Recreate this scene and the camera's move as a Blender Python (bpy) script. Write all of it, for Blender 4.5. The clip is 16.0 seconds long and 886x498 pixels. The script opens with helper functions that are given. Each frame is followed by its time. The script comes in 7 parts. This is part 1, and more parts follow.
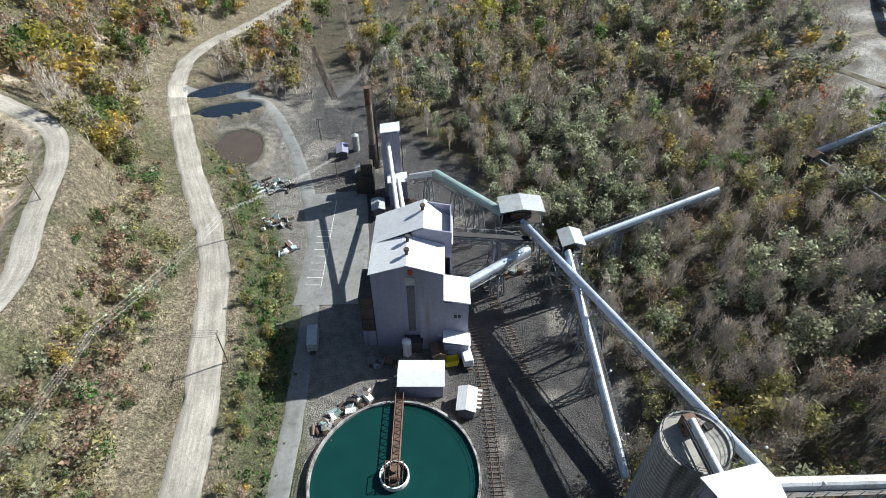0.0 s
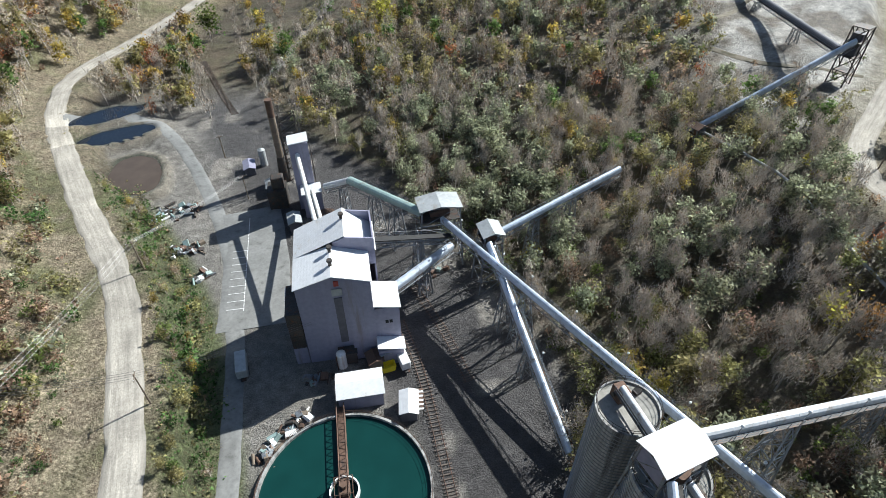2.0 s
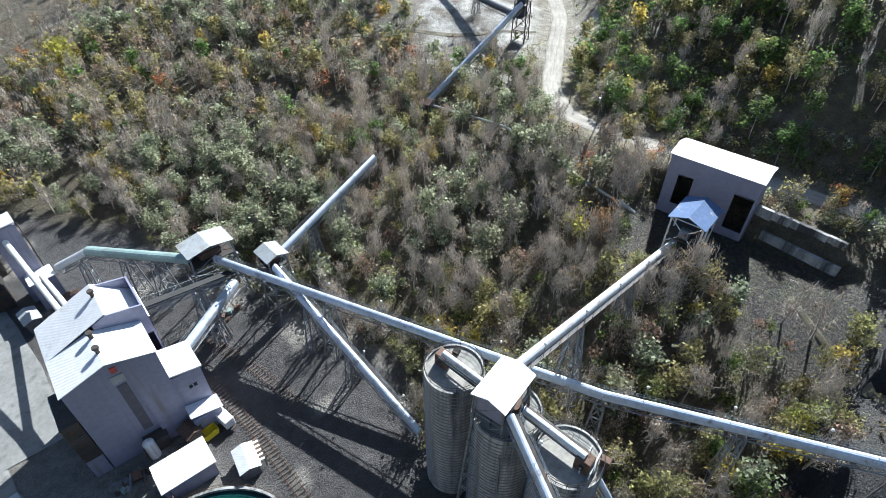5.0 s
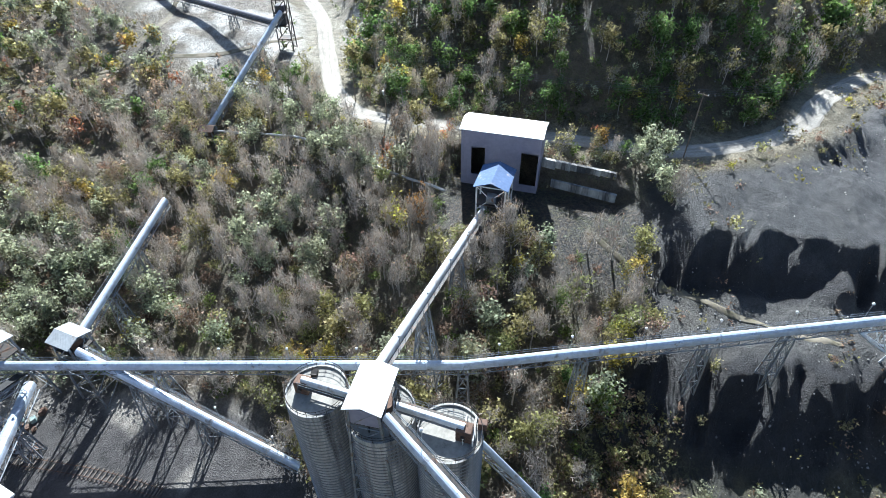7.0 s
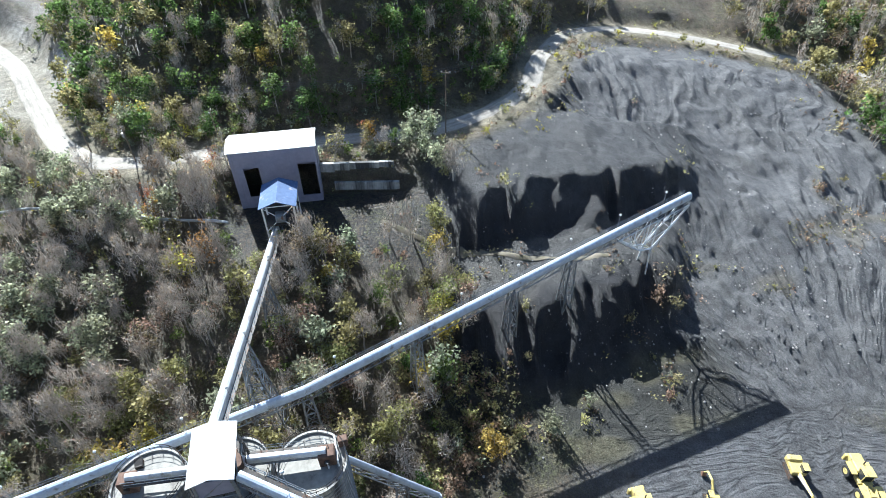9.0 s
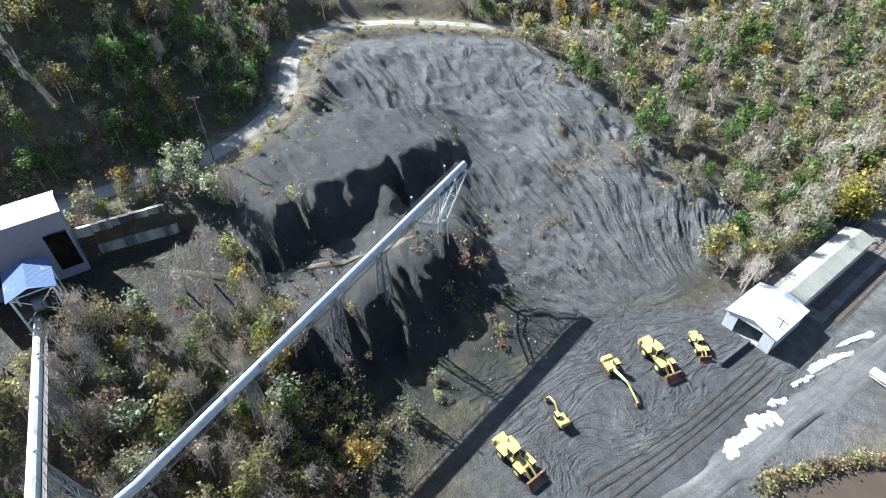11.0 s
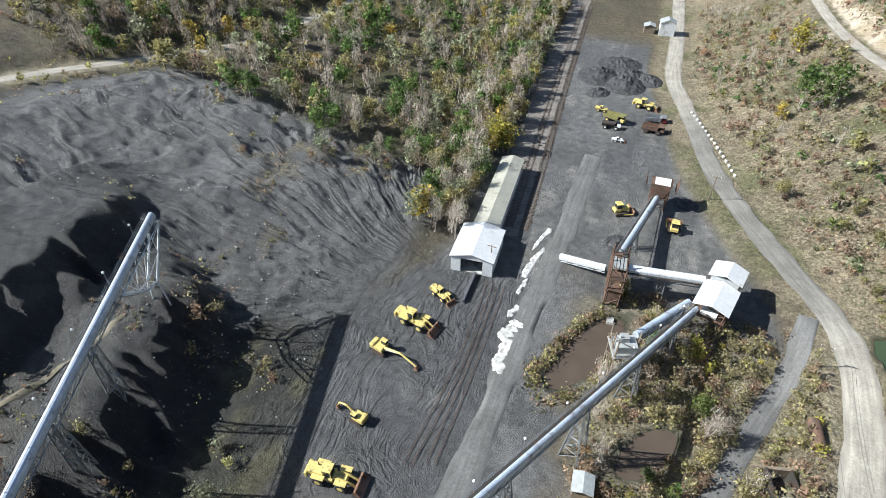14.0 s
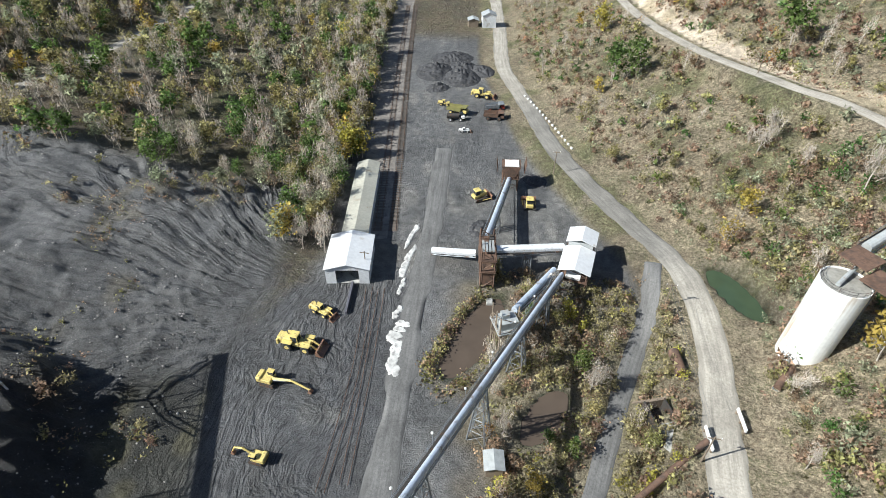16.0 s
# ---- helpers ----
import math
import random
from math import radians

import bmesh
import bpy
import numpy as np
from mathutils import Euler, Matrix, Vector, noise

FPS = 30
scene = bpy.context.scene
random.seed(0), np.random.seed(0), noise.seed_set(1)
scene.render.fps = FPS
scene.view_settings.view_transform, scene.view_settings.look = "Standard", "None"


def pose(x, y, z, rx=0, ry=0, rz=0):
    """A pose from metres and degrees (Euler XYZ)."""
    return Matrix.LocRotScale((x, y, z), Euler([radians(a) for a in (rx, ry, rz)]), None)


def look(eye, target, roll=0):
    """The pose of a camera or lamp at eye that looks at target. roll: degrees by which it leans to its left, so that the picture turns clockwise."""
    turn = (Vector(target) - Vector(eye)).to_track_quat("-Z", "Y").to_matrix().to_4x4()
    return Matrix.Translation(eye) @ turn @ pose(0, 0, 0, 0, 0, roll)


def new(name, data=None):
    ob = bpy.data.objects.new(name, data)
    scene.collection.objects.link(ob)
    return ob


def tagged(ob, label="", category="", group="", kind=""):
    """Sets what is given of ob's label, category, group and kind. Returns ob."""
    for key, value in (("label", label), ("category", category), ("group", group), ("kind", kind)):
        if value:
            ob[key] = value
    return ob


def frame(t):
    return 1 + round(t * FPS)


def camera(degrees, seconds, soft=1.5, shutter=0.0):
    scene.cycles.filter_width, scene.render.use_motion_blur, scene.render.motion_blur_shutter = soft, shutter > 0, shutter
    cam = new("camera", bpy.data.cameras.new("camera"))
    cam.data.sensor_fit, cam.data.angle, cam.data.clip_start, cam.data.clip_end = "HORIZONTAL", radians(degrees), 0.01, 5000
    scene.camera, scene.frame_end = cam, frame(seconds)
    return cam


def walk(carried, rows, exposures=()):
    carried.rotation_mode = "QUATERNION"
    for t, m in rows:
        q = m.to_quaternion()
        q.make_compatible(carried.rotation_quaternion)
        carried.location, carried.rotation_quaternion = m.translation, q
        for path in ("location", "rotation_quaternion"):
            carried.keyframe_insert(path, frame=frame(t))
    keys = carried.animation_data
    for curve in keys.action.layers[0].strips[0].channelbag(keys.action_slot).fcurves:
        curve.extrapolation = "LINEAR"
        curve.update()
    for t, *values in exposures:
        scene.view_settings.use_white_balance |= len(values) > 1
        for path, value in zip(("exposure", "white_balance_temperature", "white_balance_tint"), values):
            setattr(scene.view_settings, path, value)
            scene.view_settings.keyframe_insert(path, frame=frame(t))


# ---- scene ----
# the lens, and the drone's turn on the spot: seconds, heading, dip, lean
EYE = (0.0, 0.0, 90.0)
cam = camera(78.6, 16.0, soft=0.7)
TURN = [
    (0.0, 0.00, 41.07, -0.09),
    (0.5, 1.35, 41.00, -0.04),
    (1.0, 3.21, 40.95, 0.05),
    (1.5, 6.17, 40.90, 0.09),
    (2.0, 10.69, 40.86, 0.03),
    (2.5, 16.17, 40.79, -0.08),
    (3.0, 21.02, 40.73, -0.07),
    (3.5, 24.83, 40.69, -0.01),
    (4.2, 31.70, 40.63, 0.09),
    (6.3, 54.34, 40.48, -0.48),
    (6.5, 56.83, 40.48, -0.58),
    (7.0, 63.54, 40.45, -0.64),
    (7.5, 71.35, 40.44, -0.56),
    (8.0, 79.01, 40.40, -0.44),
    (8.2, 81.53, 40.33, -0.44),
    (10.3, 106.30, 40.63, -0.82),
    (10.5, 109.49, 40.56, -0.82),
    (11.0, 116.56, 40.43, -0.72),
    (11.5, 122.87, 40.38, -0.62),
    (12.0, 129.20, 40.32, -0.45),
    (12.5, 135.77, 40.28, -0.23),
    (13.0, 142.03, 40.17, -0.12),
    (13.5, 147.46, 40.07, -0.06),
    (14.0, 152.99, 39.95, -0.01),
    (14.5, 158.98, 39.84, 0.09),
    (15.0, 165.02, 39.72, 0.19),
    (15.5, 168.57, 39.60, 0.26),
    (16.0, 170.43, 39.52, 0.40),
]
walk(cam, [(t, pose(*EYE, 90 - dip, 0, -turn) @ pose(0, 0, 0, 0, 0, lean)) for t, turn, dip, lean in TURN],
     exposures=[(0.0, 0.72, 5980, 6), (3.5, 0.82, 5820, 6), (7.0, 1.46, 5540, 6), (11.0, 1.45, 5620, 6), (13.0, 1.05, 5850, 6), (16.0, 0.75, 6050, 6)])

# ---- daylight ----
SUN_TURN, SUN_HIGH = 64.0, 38.5
world = bpy.data.worlds.new("sky")
scene.world = world
world.use_nodes = True
sky = world.node_tree.nodes.new("ShaderNodeTexSky")
sky.sky_type, sky.sun_disc = "NISHITA", False
sky.sun_elevation, sky.sun_rotation = radians(SUN_HIGH), radians(SUN_TURN)
back = world.node_tree.nodes["Background"]
back.inputs["Strength"].default_value = 0.055
world.node_tree.links.new(sky.outputs[0], back.inputs["Color"])
sun = new("sun", bpy.data.lights.new("sun", "SUN"))
sun.data.energy, sun.data.angle, sun.data.color = 4.9, radians(0.53), (1.0, 0.95, 0.87)
s_dir = Vector((math.sin(radians(SUN_TURN)) * math.cos(radians(SUN_HIGH)), math.cos(radians(SUN_TURN)) * math.cos(radians(SUN_HIGH)), math.sin(radians(SUN_HIGH))))
sun.matrix_world = look(s_dir * 300, (0, 0, 0))


# ---- materials ----
def nodes_of(name):
    m = bpy.data.materials.new(name)
    m.use_nodes = True
    return m, m.node_tree.nodes, m.node_tree.links, m.node_tree.nodes["Principled BSDF"]


def surface(name, colour, rough_=0.7, metal=0.0, grain=6.0, vary=0.25, stain=None, stain_amount=0.0, bump=0.2, island=0.0, streak=False, ribs=0.0, rib_axis=0):
    """A painted, rusted or stony surface: grain and stains at two sizes, fine relief, upright streaks or pressed ribs if wanted."""
    m, n, l, b = nodes_of(name)
    tc = n.new("ShaderNodeTexCoord")
    fine = n.new("ShaderNodeTexNoise")
    fine.inputs["Scale"].default_value, fine.inputs["Detail"].default_value = grain, 6
    l.new(tc.outputs["Object"], fine.inputs["Vector"])
    big = n.new("ShaderNodeTexNoise")
    big.inputs["Scale"].default_value, big.inputs["Detail"].default_value = grain * 0.09, 4
    if streak:
        mp = n.new("ShaderNodeMapping")
        mp.inputs["Scale"].default_value = (1, 1, 0.08)
        l.new(tc.outputs["Object"], mp.inputs["Vector"])
        l.new(mp.outputs[0], big.inputs["Vector"])
        big.inputs["Scale"].default_value = grain * 0.4
    else:
        l.new(tc.outputs["Object"], big.inputs["Vector"])
    add = n.new("ShaderNodeMath")
    add.operation = "ADD"
    l.new(fine.outputs["Fac"], add.inputs[0])
    l.new(big.outputs["Fac"], add.inputs[1])
    ramp = n.new("ShaderNodeMapRange")
    ramp.inputs["From Min"].default_value, ramp.inputs["From Max"].default_value = 0.7, 1.3
    ramp.inputs["To Min"].default_value, ramp.inputs["To Max"].default_value = 1 - vary, 1 + vary
    l.new(add.outputs[0], ramp.inputs["Value"])
    last = ramp.outputs[0]
    if island:
        geo = n.new("ShaderNodeNewGeometry")
        info = n.new("ShaderNodeObjectInfo")
        mix = n.new("ShaderNodeMath")
        mix.operation = "ADD"
        l.new(geo.outputs["Random Per Island"], mix.inputs[0])
        l.new(info.outputs["Random"], mix.inputs[1])
        isl = n.new("ShaderNodeMapRange")
        isl.inputs["From Max"].default_value = 2
        isl.inputs["To Min"].default_value, isl.inputs["To Max"].default_value = 1 - island, 1 + island
        l.new(mix.outputs[0], isl.inputs["Value"])
        mul = n.new("ShaderNodeMath")
        mul.operation = "MULTIPLY"
        l.new(last, mul.inputs[0])
        l.new(isl.outputs[0], mul.inputs[1])
        last = mul.outputs[0]
    tone = n.new("ShaderNodeVectorMath")
    tone.operation = "SCALE"
    tone.inputs[0].default_value = colour
    l.new(last, tone.inputs["Scale"])
    col = tone.outputs[0]
    if stain:
        st = n.new("ShaderNodeTexNoise")
        st.inputs["Scale"].default_value, st.inputs["Detail"].default_value, st.inputs["Roughness"].default_value = grain * 0.25, 8, 0.7
        if streak:
            l.new(mp.outputs[0], st.inputs["Vector"])
        else:
            l.new(tc.outputs["Object"], st.inputs["Vector"])
        sr = n.new("ShaderNodeMapRange")
        sr.inputs["From Min"].default_value, sr.inputs["From Max"].default_value = 0.62 - 0.3 * stain_amount, 0.72 - 0.2 * stain_amount
        l.new(st.outputs["Fac"], sr.inputs["Value"])
        mx = n.new("ShaderNodeMix")
        mx.data_type = "RGBA"
        l.new(sr.outputs[0], mx.inputs["Factor"])
        l.new(col, mx.inputs["A"])
        mx.inputs["B"].default_value = (*stain, 1)
        col = mx.outputs["Result"]
    l.new(col, b.inputs["Base Color"])
    b.inputs["Roughness"].default_value, b.inputs["Metallic"].default_value = rough_, metal
    if bump:
        bp = n.new("ShaderNodeBump")
        bp.inputs["Strength"].default_value, bp.inputs["Distance"].default_value = bump, 0.05
        height = fine.outputs["Fac"]
        if ribs:
            wv = n.new("ShaderNodeTexWave")
            wv.bands_direction = "XYZ"[rib_axis]
            wv.inputs["Scale"].default_value, wv.inputs["Distortion"].default_value = ribs, 0.0
            l.new(tc.outputs["Object"], wv.inputs["Vector"])
            height = wv.outputs["Fac"]
        l.new(height, bp.inputs["Height"])
        l.new(bp.outputs[0], b.inputs["Normal"])
    return m


def foliage(name, colour, vary=0.6):
    m, n, l, b = nodes_of(name)
    geo = n.new("ShaderNodeNewGeometry")
    info = n.new("ShaderNodeObjectInfo")
    hsv = n.new("ShaderNodeHueSaturation")
    hsv.inputs["Color"].default_value = (*colour, 1)
    mr = n.new("ShaderNodeMapRange")
    mr.inputs["To Min"].default_value, mr.inputs["To Max"].default_value = 1 - vary, 1 + vary
    l.new(geo.outputs["Random Per Island"], mr.inputs["Value"])
    place = n.new("ShaderNodeTexCoord")
    crown = n.new("ShaderNodeTexNoise")
    crown.inputs["Scale"].default_value, crown.inputs["Detail"].default_value = 0.3, 3
    l.new(place.outputs["Object"], crown.inputs["Vector"])
    cr = n.new("ShaderNodeMapRange")
    cr.inputs["From Min"].default_value, cr.inputs["From Max"].default_value = 0.32, 0.68
    cr.inputs["To Min"].default_value, cr.inputs["To Max"].default_value = 0.5, 1.6
    l.new(crown.outputs["Fac"], cr.inputs["Value"])
    both = n.new("ShaderNodeMath")
    both.operation = "MULTIPLY"
    l.new(mr.outputs[0], both.inputs[0])
    l.new(cr.outputs[0], both.inputs[1])
    l.new(both.outputs[0], hsv.inputs["Value"])
    hr = n.new("ShaderNodeMapRange")
    hr.inputs["To Min"].default_value, hr.inputs["To Max"].default_value = 0.47, 0.53
    tc = n.new("ShaderNodeTexCoord")
    nz = n.new("ShaderNodeTexNoise")
    nz.inputs["Scale"].default_value = 0.065
    l.new(tc.outputs["Object"], nz.inputs["Vector"])
    mixr = n.new("ShaderNodeMath")
    mixr.operation = "ADD"
    l.new(info.outputs["Random"], mixr.inputs[0])
    l.new(nz.outputs["Fac"], mixr.inputs[1])
    fr = n.new("ShaderNodeMath")
    fr.operation = "FRACT"
    l.new(mixr.outputs[0], fr.inputs[0])
    l.new(fr.outputs[0], hr.inputs["Value"])
    l.new(hr.outputs[0], hsv.inputs["Hue"])
    l.new(hsv.outputs[0], b.inputs["Base Color"])
    b.inputs["Roughness"].default_value = 0.65
    b.inputs["Specular IOR Level"].default_value = 0.25
    tr = n.new("ShaderNodeBsdfTranslucent")
    l.new(hsv.outputs[0], tr.inputs["Color"])
    mx = n.new("ShaderNodeMixShader")
    mx.inputs[0].default_value = 0.52
    l.new(b.outputs[0], mx.inputs[1])
    l.new(tr.outputs[0], mx.inputs[2])
    l.new(mx.outputs[0], n["Material Output"].inputs["Surface"])
    return m


def soil_material(name, bump=0.85):
    """The ground: its soil colours, with painted shade on the spoil, lie on the mesh; grain, stones and furrows are
    added here.
    """
    m, n, l, b = nodes_of(name)
    at = n.new("ShaderNodeAttribute")
    at.attribute_name = "soil"
    tc = n.new("ShaderNodeTexCoord")
    tones = []
    for scale, detail, lo, hi in ((3.2, 8, 0.55, 1.45), (0.45, 6, 0.6, 1.4), (0.05, 5, 0.78, 1.22)):
        z = n.new("ShaderNodeTexNoise")
        z.inputs["Scale"].default_value, z.inputs["Detail"].default_value, z.inputs["Roughness"].default_value = scale, detail, 0.68
        l.new(tc.outputs["Object"], z.inputs["Vector"])
        r = n.new("ShaderNodeMapRange")
        r.inputs["From Min"].default_value, r.inputs["From Max"].default_value = 0.3, 0.7
        r.inputs["To Min"].default_value, r.inputs["To Max"].default_value = lo, hi
        l.new(z.outputs["Fac"], r.inputs["Value"])
        tones.append((r.outputs[0], z))
    col = at.outputs["Color"]
    # low growth: blotches of olive and dark brown where the alpha of the soil says that things grow
    gn = n.new("ShaderNodeTexNoise")
    gn.inputs["Scale"].default_value, gn.inputs["Detail"].default_value, gn.inputs["Roughness"].default_value = 1.5, 7, 0.75
    l.new(tc.outputs["Object"], gn.inputs["Vector"])
    gr = n.new("ShaderNodeMapRange")
    gr.inputs["From Min"].default_value, gr.inputs["From Max"].default_value = 0.46, 0.6
    gr.inputs["To Max"].default_value = 0.8
    l.new(gn.outputs["Fac"], gr.inputs["Value"])
    gm = n.new("ShaderNodeMath")
    gm.operation = "MULTIPLY"
    l.new(gr.outputs[0], gm.inputs[0])
    l.new(at.outputs["Alpha"], gm.inputs[1])
    hue = n.new("ShaderNodeTexNoise")
    hue.inputs["Scale"].default_value, hue.inputs["Detail"].default_value = 0.16, 4
    l.new(tc.outputs["Object"], hue.inputs["Vector"])
    hr = n.new("ShaderNodeMapRange")
    hr.inputs["From Min"].default_value, hr.inputs["From Max"].default_value = 0.42, 0.58
    l.new(hue.outputs["Fac"], hr.inputs["Value"])
    gc = n.new("ShaderNodeMix")
    gc.data_type = "RGBA"
    gc.inputs["A"].default_value, gc.inputs["B"].default_value = (0.17, 0.128, 0.085, 1), (0.155, 0.158, 0.078, 1)
    l.new(hr.outputs[0], gc.inputs["Factor"])
    gx_ = n.new("ShaderNodeMix")
    gx_.data_type = "RGBA"
    l.new(gm.outputs[0], gx_.inputs["Factor"])
    l.new(col, gx_.inputs["A"])
    l.new(gc.outputs["Result"], gx_.inputs["B"])
    col = gx_.outputs["Result"]
    for out, _ in tones:
        s = n.new("ShaderNodeVectorMath")
        s.operation = "SCALE"
        l.new(col, s.inputs[0])
        l.new(out, s.inputs["Scale"])
        col = s.outputs[0]
    # pale stones
    vo = n.new("ShaderNodeTexVoronoi")
    vo.inputs["Scale"].default_value = 1.4
    l.new(tc.outputs["Object"], vo.inputs["Vector"])
    st = n.new("ShaderNodeMapRange")
    st.inputs["From Min"].default_value, st.inputs["From Max"].default_value = 0.16, 0.1
    l.new(vo.outputs["Distance"], st.inputs["Value"])
    pick = n.new("ShaderNodeMath")
    pick.operation = "GREATER_THAN"
    pick.inputs[1].default_value = 0.72
    sep = n.new("ShaderNodeSeparateColor")
    l.new(vo.outputs["Color"], sep.inputs[0])
    l.new(sep.outputs[0], pick.inputs[0])
    both = n.new("ShaderNodeMath")
    both.operation = "MULTIPLY"
    l.new(st.outputs[0], both.inputs[0])
    l.new(pick.outputs[0], both.inputs[1])
    half = n.new("ShaderNodeMath")
    half.operation = "MULTIPLY"
    half.inputs[1].default_value = 0.55
    l.new(both.outputs[0], half.inputs[0])
    mx = n.new("ShaderNodeMix")
    mx.data_type = "RGBA"
    mx.inputs["B"].default_value = (0.24, 0.22, 0.19, 1)
    l.new(half.outputs[0], mx.inputs["Factor"])
    l.new(col, mx.inputs["A"])
    l.new(mx.outputs["Result"], b.inputs["Base Color"])
    grey = n.new("ShaderNodeRGBToBW")
    l.new(at.outputs["Color"], grey.inputs[0])
    gloss = n.new("ShaderNodeMapRange")
    gloss.inputs["From Min"].default_value, gloss.inputs["From Max"].default_value = 0.1, 0.2
    gloss.inputs["To Min"].default_value, gloss.inputs["To Max"].default_value = 0.52, 0.9
    l.new(grey.outputs[0], gloss.inputs["Value"])
    l.new(gloss.outputs[0], b.inputs["Roughness"])
    b.inputs["Specular IOR Level"].default_value = 0.4
    bp = n.new("ShaderNodeBump")
    bp.inputs["Strength"].default_value, bp.inputs["Distance"].default_value = bump, 1.1
    sm = n.new("ShaderNodeMath")
    sm.operation = "ADD"
    l.new(tones[0][1].outputs["Fac"], sm.inputs[0])
    l.new(tones[1][1].outputs["Fac"], sm.inputs[1])
    # furrows down the heaps of spoil, along coordinates that lie on the mesh
    fa = n.new("ShaderNodeAttribute")
    fa.attribute_name = "furrow"
    fs = n.new("ShaderNodeSeparateXYZ")
    l.new(fa.outputs["Vector"], fs.inputs[0])
    fc = n.new("ShaderNodeCombineXYZ")
    l.new(fs.outputs[0], fc.inputs[0])
    l.new(fs.outputs[1], fc.inputs[1])
    fz = n.new("ShaderNodeTexNoise")
    fz.inputs["Scale"].default_value, fz.inputs["Detail"].default_value, fz.inputs["Distortion"].default_value = 1.0, 5, 0.6
    l.new(fc.outputs[0], fz.inputs["Vector"])
    fr = n.new("ShaderNodeMapRange")
    fr.inputs["From Min"].default_value, fr.inputs["From Max"].default_value = 0.38, 0.62
    fr.inputs["To Max"].default_value = 2.4
    l.new(fz.outputs["Fac"], fr.inputs["Value"])
    fm = n.new("ShaderNodeMath")
    fm.operation = "MULTIPLY"
    l.new(fr.outputs[0], fm.inputs[0])
    l.new(fs.outputs[2], fm.inputs[1])
    fsum = n.new("ShaderNodeMath")
    fsum.operation = "ADD"
    l.new(fm.outputs[0], fsum.inputs[0])
    l.new(sm.outputs[0], fsum.inputs[1])
    gh = n.new("ShaderNodeMath")
    gh.operation = "MULTIPLY_ADD"
    l.new(gm.outputs[0], gh.inputs[0])
    gh.inputs[1].default_value = 1.2
    l.new(fsum.outputs[0], gh.inputs[2])
    l.new(gh.outputs[0], bp.inputs["Height"])
    l.new(bp.outputs[0], b.inputs["Normal"])
    return m


def water_material(name, colour, rough_=0.06):
    m, n, l, b = nodes_of(name)
    nz = n.new("ShaderNodeTexNoise")
    nz.inputs["Scale"].default_value = 0.25
    tc = n.new("ShaderNodeTexCoord")
    l.new(tc.outputs["Object"], nz.inputs["Vector"])
    r = n.new("ShaderNodeMapRange")
    r.inputs["To Min"].default_value, r.inputs["To Max"].default_value = 0.8, 1.2
    l.new(nz.outputs["Fac"], r.inputs["Value"])
    s = n.new("ShaderNodeVectorMath")
    s.operation = "SCALE"
    s.inputs[0].default_value = colour
    l.new(r.outputs[0], s.inputs["Scale"])
    l.new(s.outputs[0], b.inputs["Base Color"])
    b.inputs["Roughness"].default_value = rough_
    b.inputs["IOR"].default_value = 1.33
    return m


M_SOIL = soil_material("soil")
def road_material(name, colour, coal):
    """Gravel with packed wheel tracks, loose edges and coal dust; where on the road a place lies is stored on the mesh."""
    m, n, l, b = nodes_of(name)
    lane = n.new("ShaderNodeAttribute")
    lane.attribute_name = "lane"
    part_ = n.new("ShaderNodeSeparateXYZ")
    l.new(lane.outputs["Vector"], part_.inputs[0])
    tc = n.new("ShaderNodeTexCoord")

    def noise(vector, scale, detail, rough_=0.6):
        z = n.new("ShaderNodeTexNoise")
        z.inputs["Scale"].default_value, z.inputs["Detail"].default_value, z.inputs["Roughness"].default_value = scale, detail, rough_
        l.new(vector, z.inputs["Vector"])
        return z.outputs["Fac"]

    def scaled(value, lo, hi, a, c):
        r = n.new("ShaderNodeMapRange")
        for key, v in (("From Min", lo), ("From Max", hi), ("To Min", a), ("To Max", c)):
            r.inputs[key].default_value = v
        l.new(value, r.inputs["Value"])
        return r.outputs[0]

    def maths(kind, p, q):
        o = n.new("ShaderNodeMath")
        o.operation = kind
        for k, v in enumerate((p, q)):
            if isinstance(v, float):
                o.inputs[k].default_value = v
            else:
                l.new(v, o.inputs[k])
        return o.outputs[0]

    stretch = n.new("ShaderNodeMapping")
    stretch.inputs["Scale"].default_value = (2.6, 0.045, 0.0)
    l.new(lane.outputs["Vector"], stretch.inputs["Vector"])
    ruts = scaled(noise(stretch.outputs[0], 1.6, 6, 0.7), 0.3, 0.7, 0.7, 1.25)
    fine = noise(tc.outputs["Object"], 2.2, 8, 0.7)
    big = scaled(noise(tc.outputs["Object"], 0.14, 5), 0.3, 0.7, 0.78, 1.2)
    side = maths("ABSOLUTE", part_.outputs[0], 0.0)
    edge = scaled(maths("ADD", side, scaled(fine, 0.3, 0.7, -0.25, 0.25)), 0.7, 1.0, 1.0, 0.62)
    tone = maths("MULTIPLY", maths("MULTIPLY", ruts, big), maths("MULTIPLY", edge, scaled(fine, 0.3, 0.7, 0.75, 1.25)))
    dust = n.new("ShaderNodeMix")
    dust.data_type = "RGBA"
    dust.inputs["A"].default_value, dust.inputs["B"].default_value = (*colour, 1), (*coal, 1)
    l.new(part_.outputs[2], dust.inputs["Factor"])
    out = n.new("ShaderNodeVectorMath")
    out.operation = "SCALE"
    l.new(dust.outputs["Result"], out.inputs[0])
    l.new(tone, out.inputs["Scale"])
    l.new(out.outputs[0], b.inputs["Base Color"])
    b.inputs["Roughness"].default_value, b.inputs["Specular IOR Level"].default_value = 0.92, 0.2
    bp = n.new("ShaderNodeBump")
    bp.inputs["Strength"].default_value, bp.inputs["Distance"].default_value = 0.4, 0.12
    l.new(tone, bp.inputs["Height"])
    l.new(bp.outputs[0], b.inputs["Normal"])
    return m


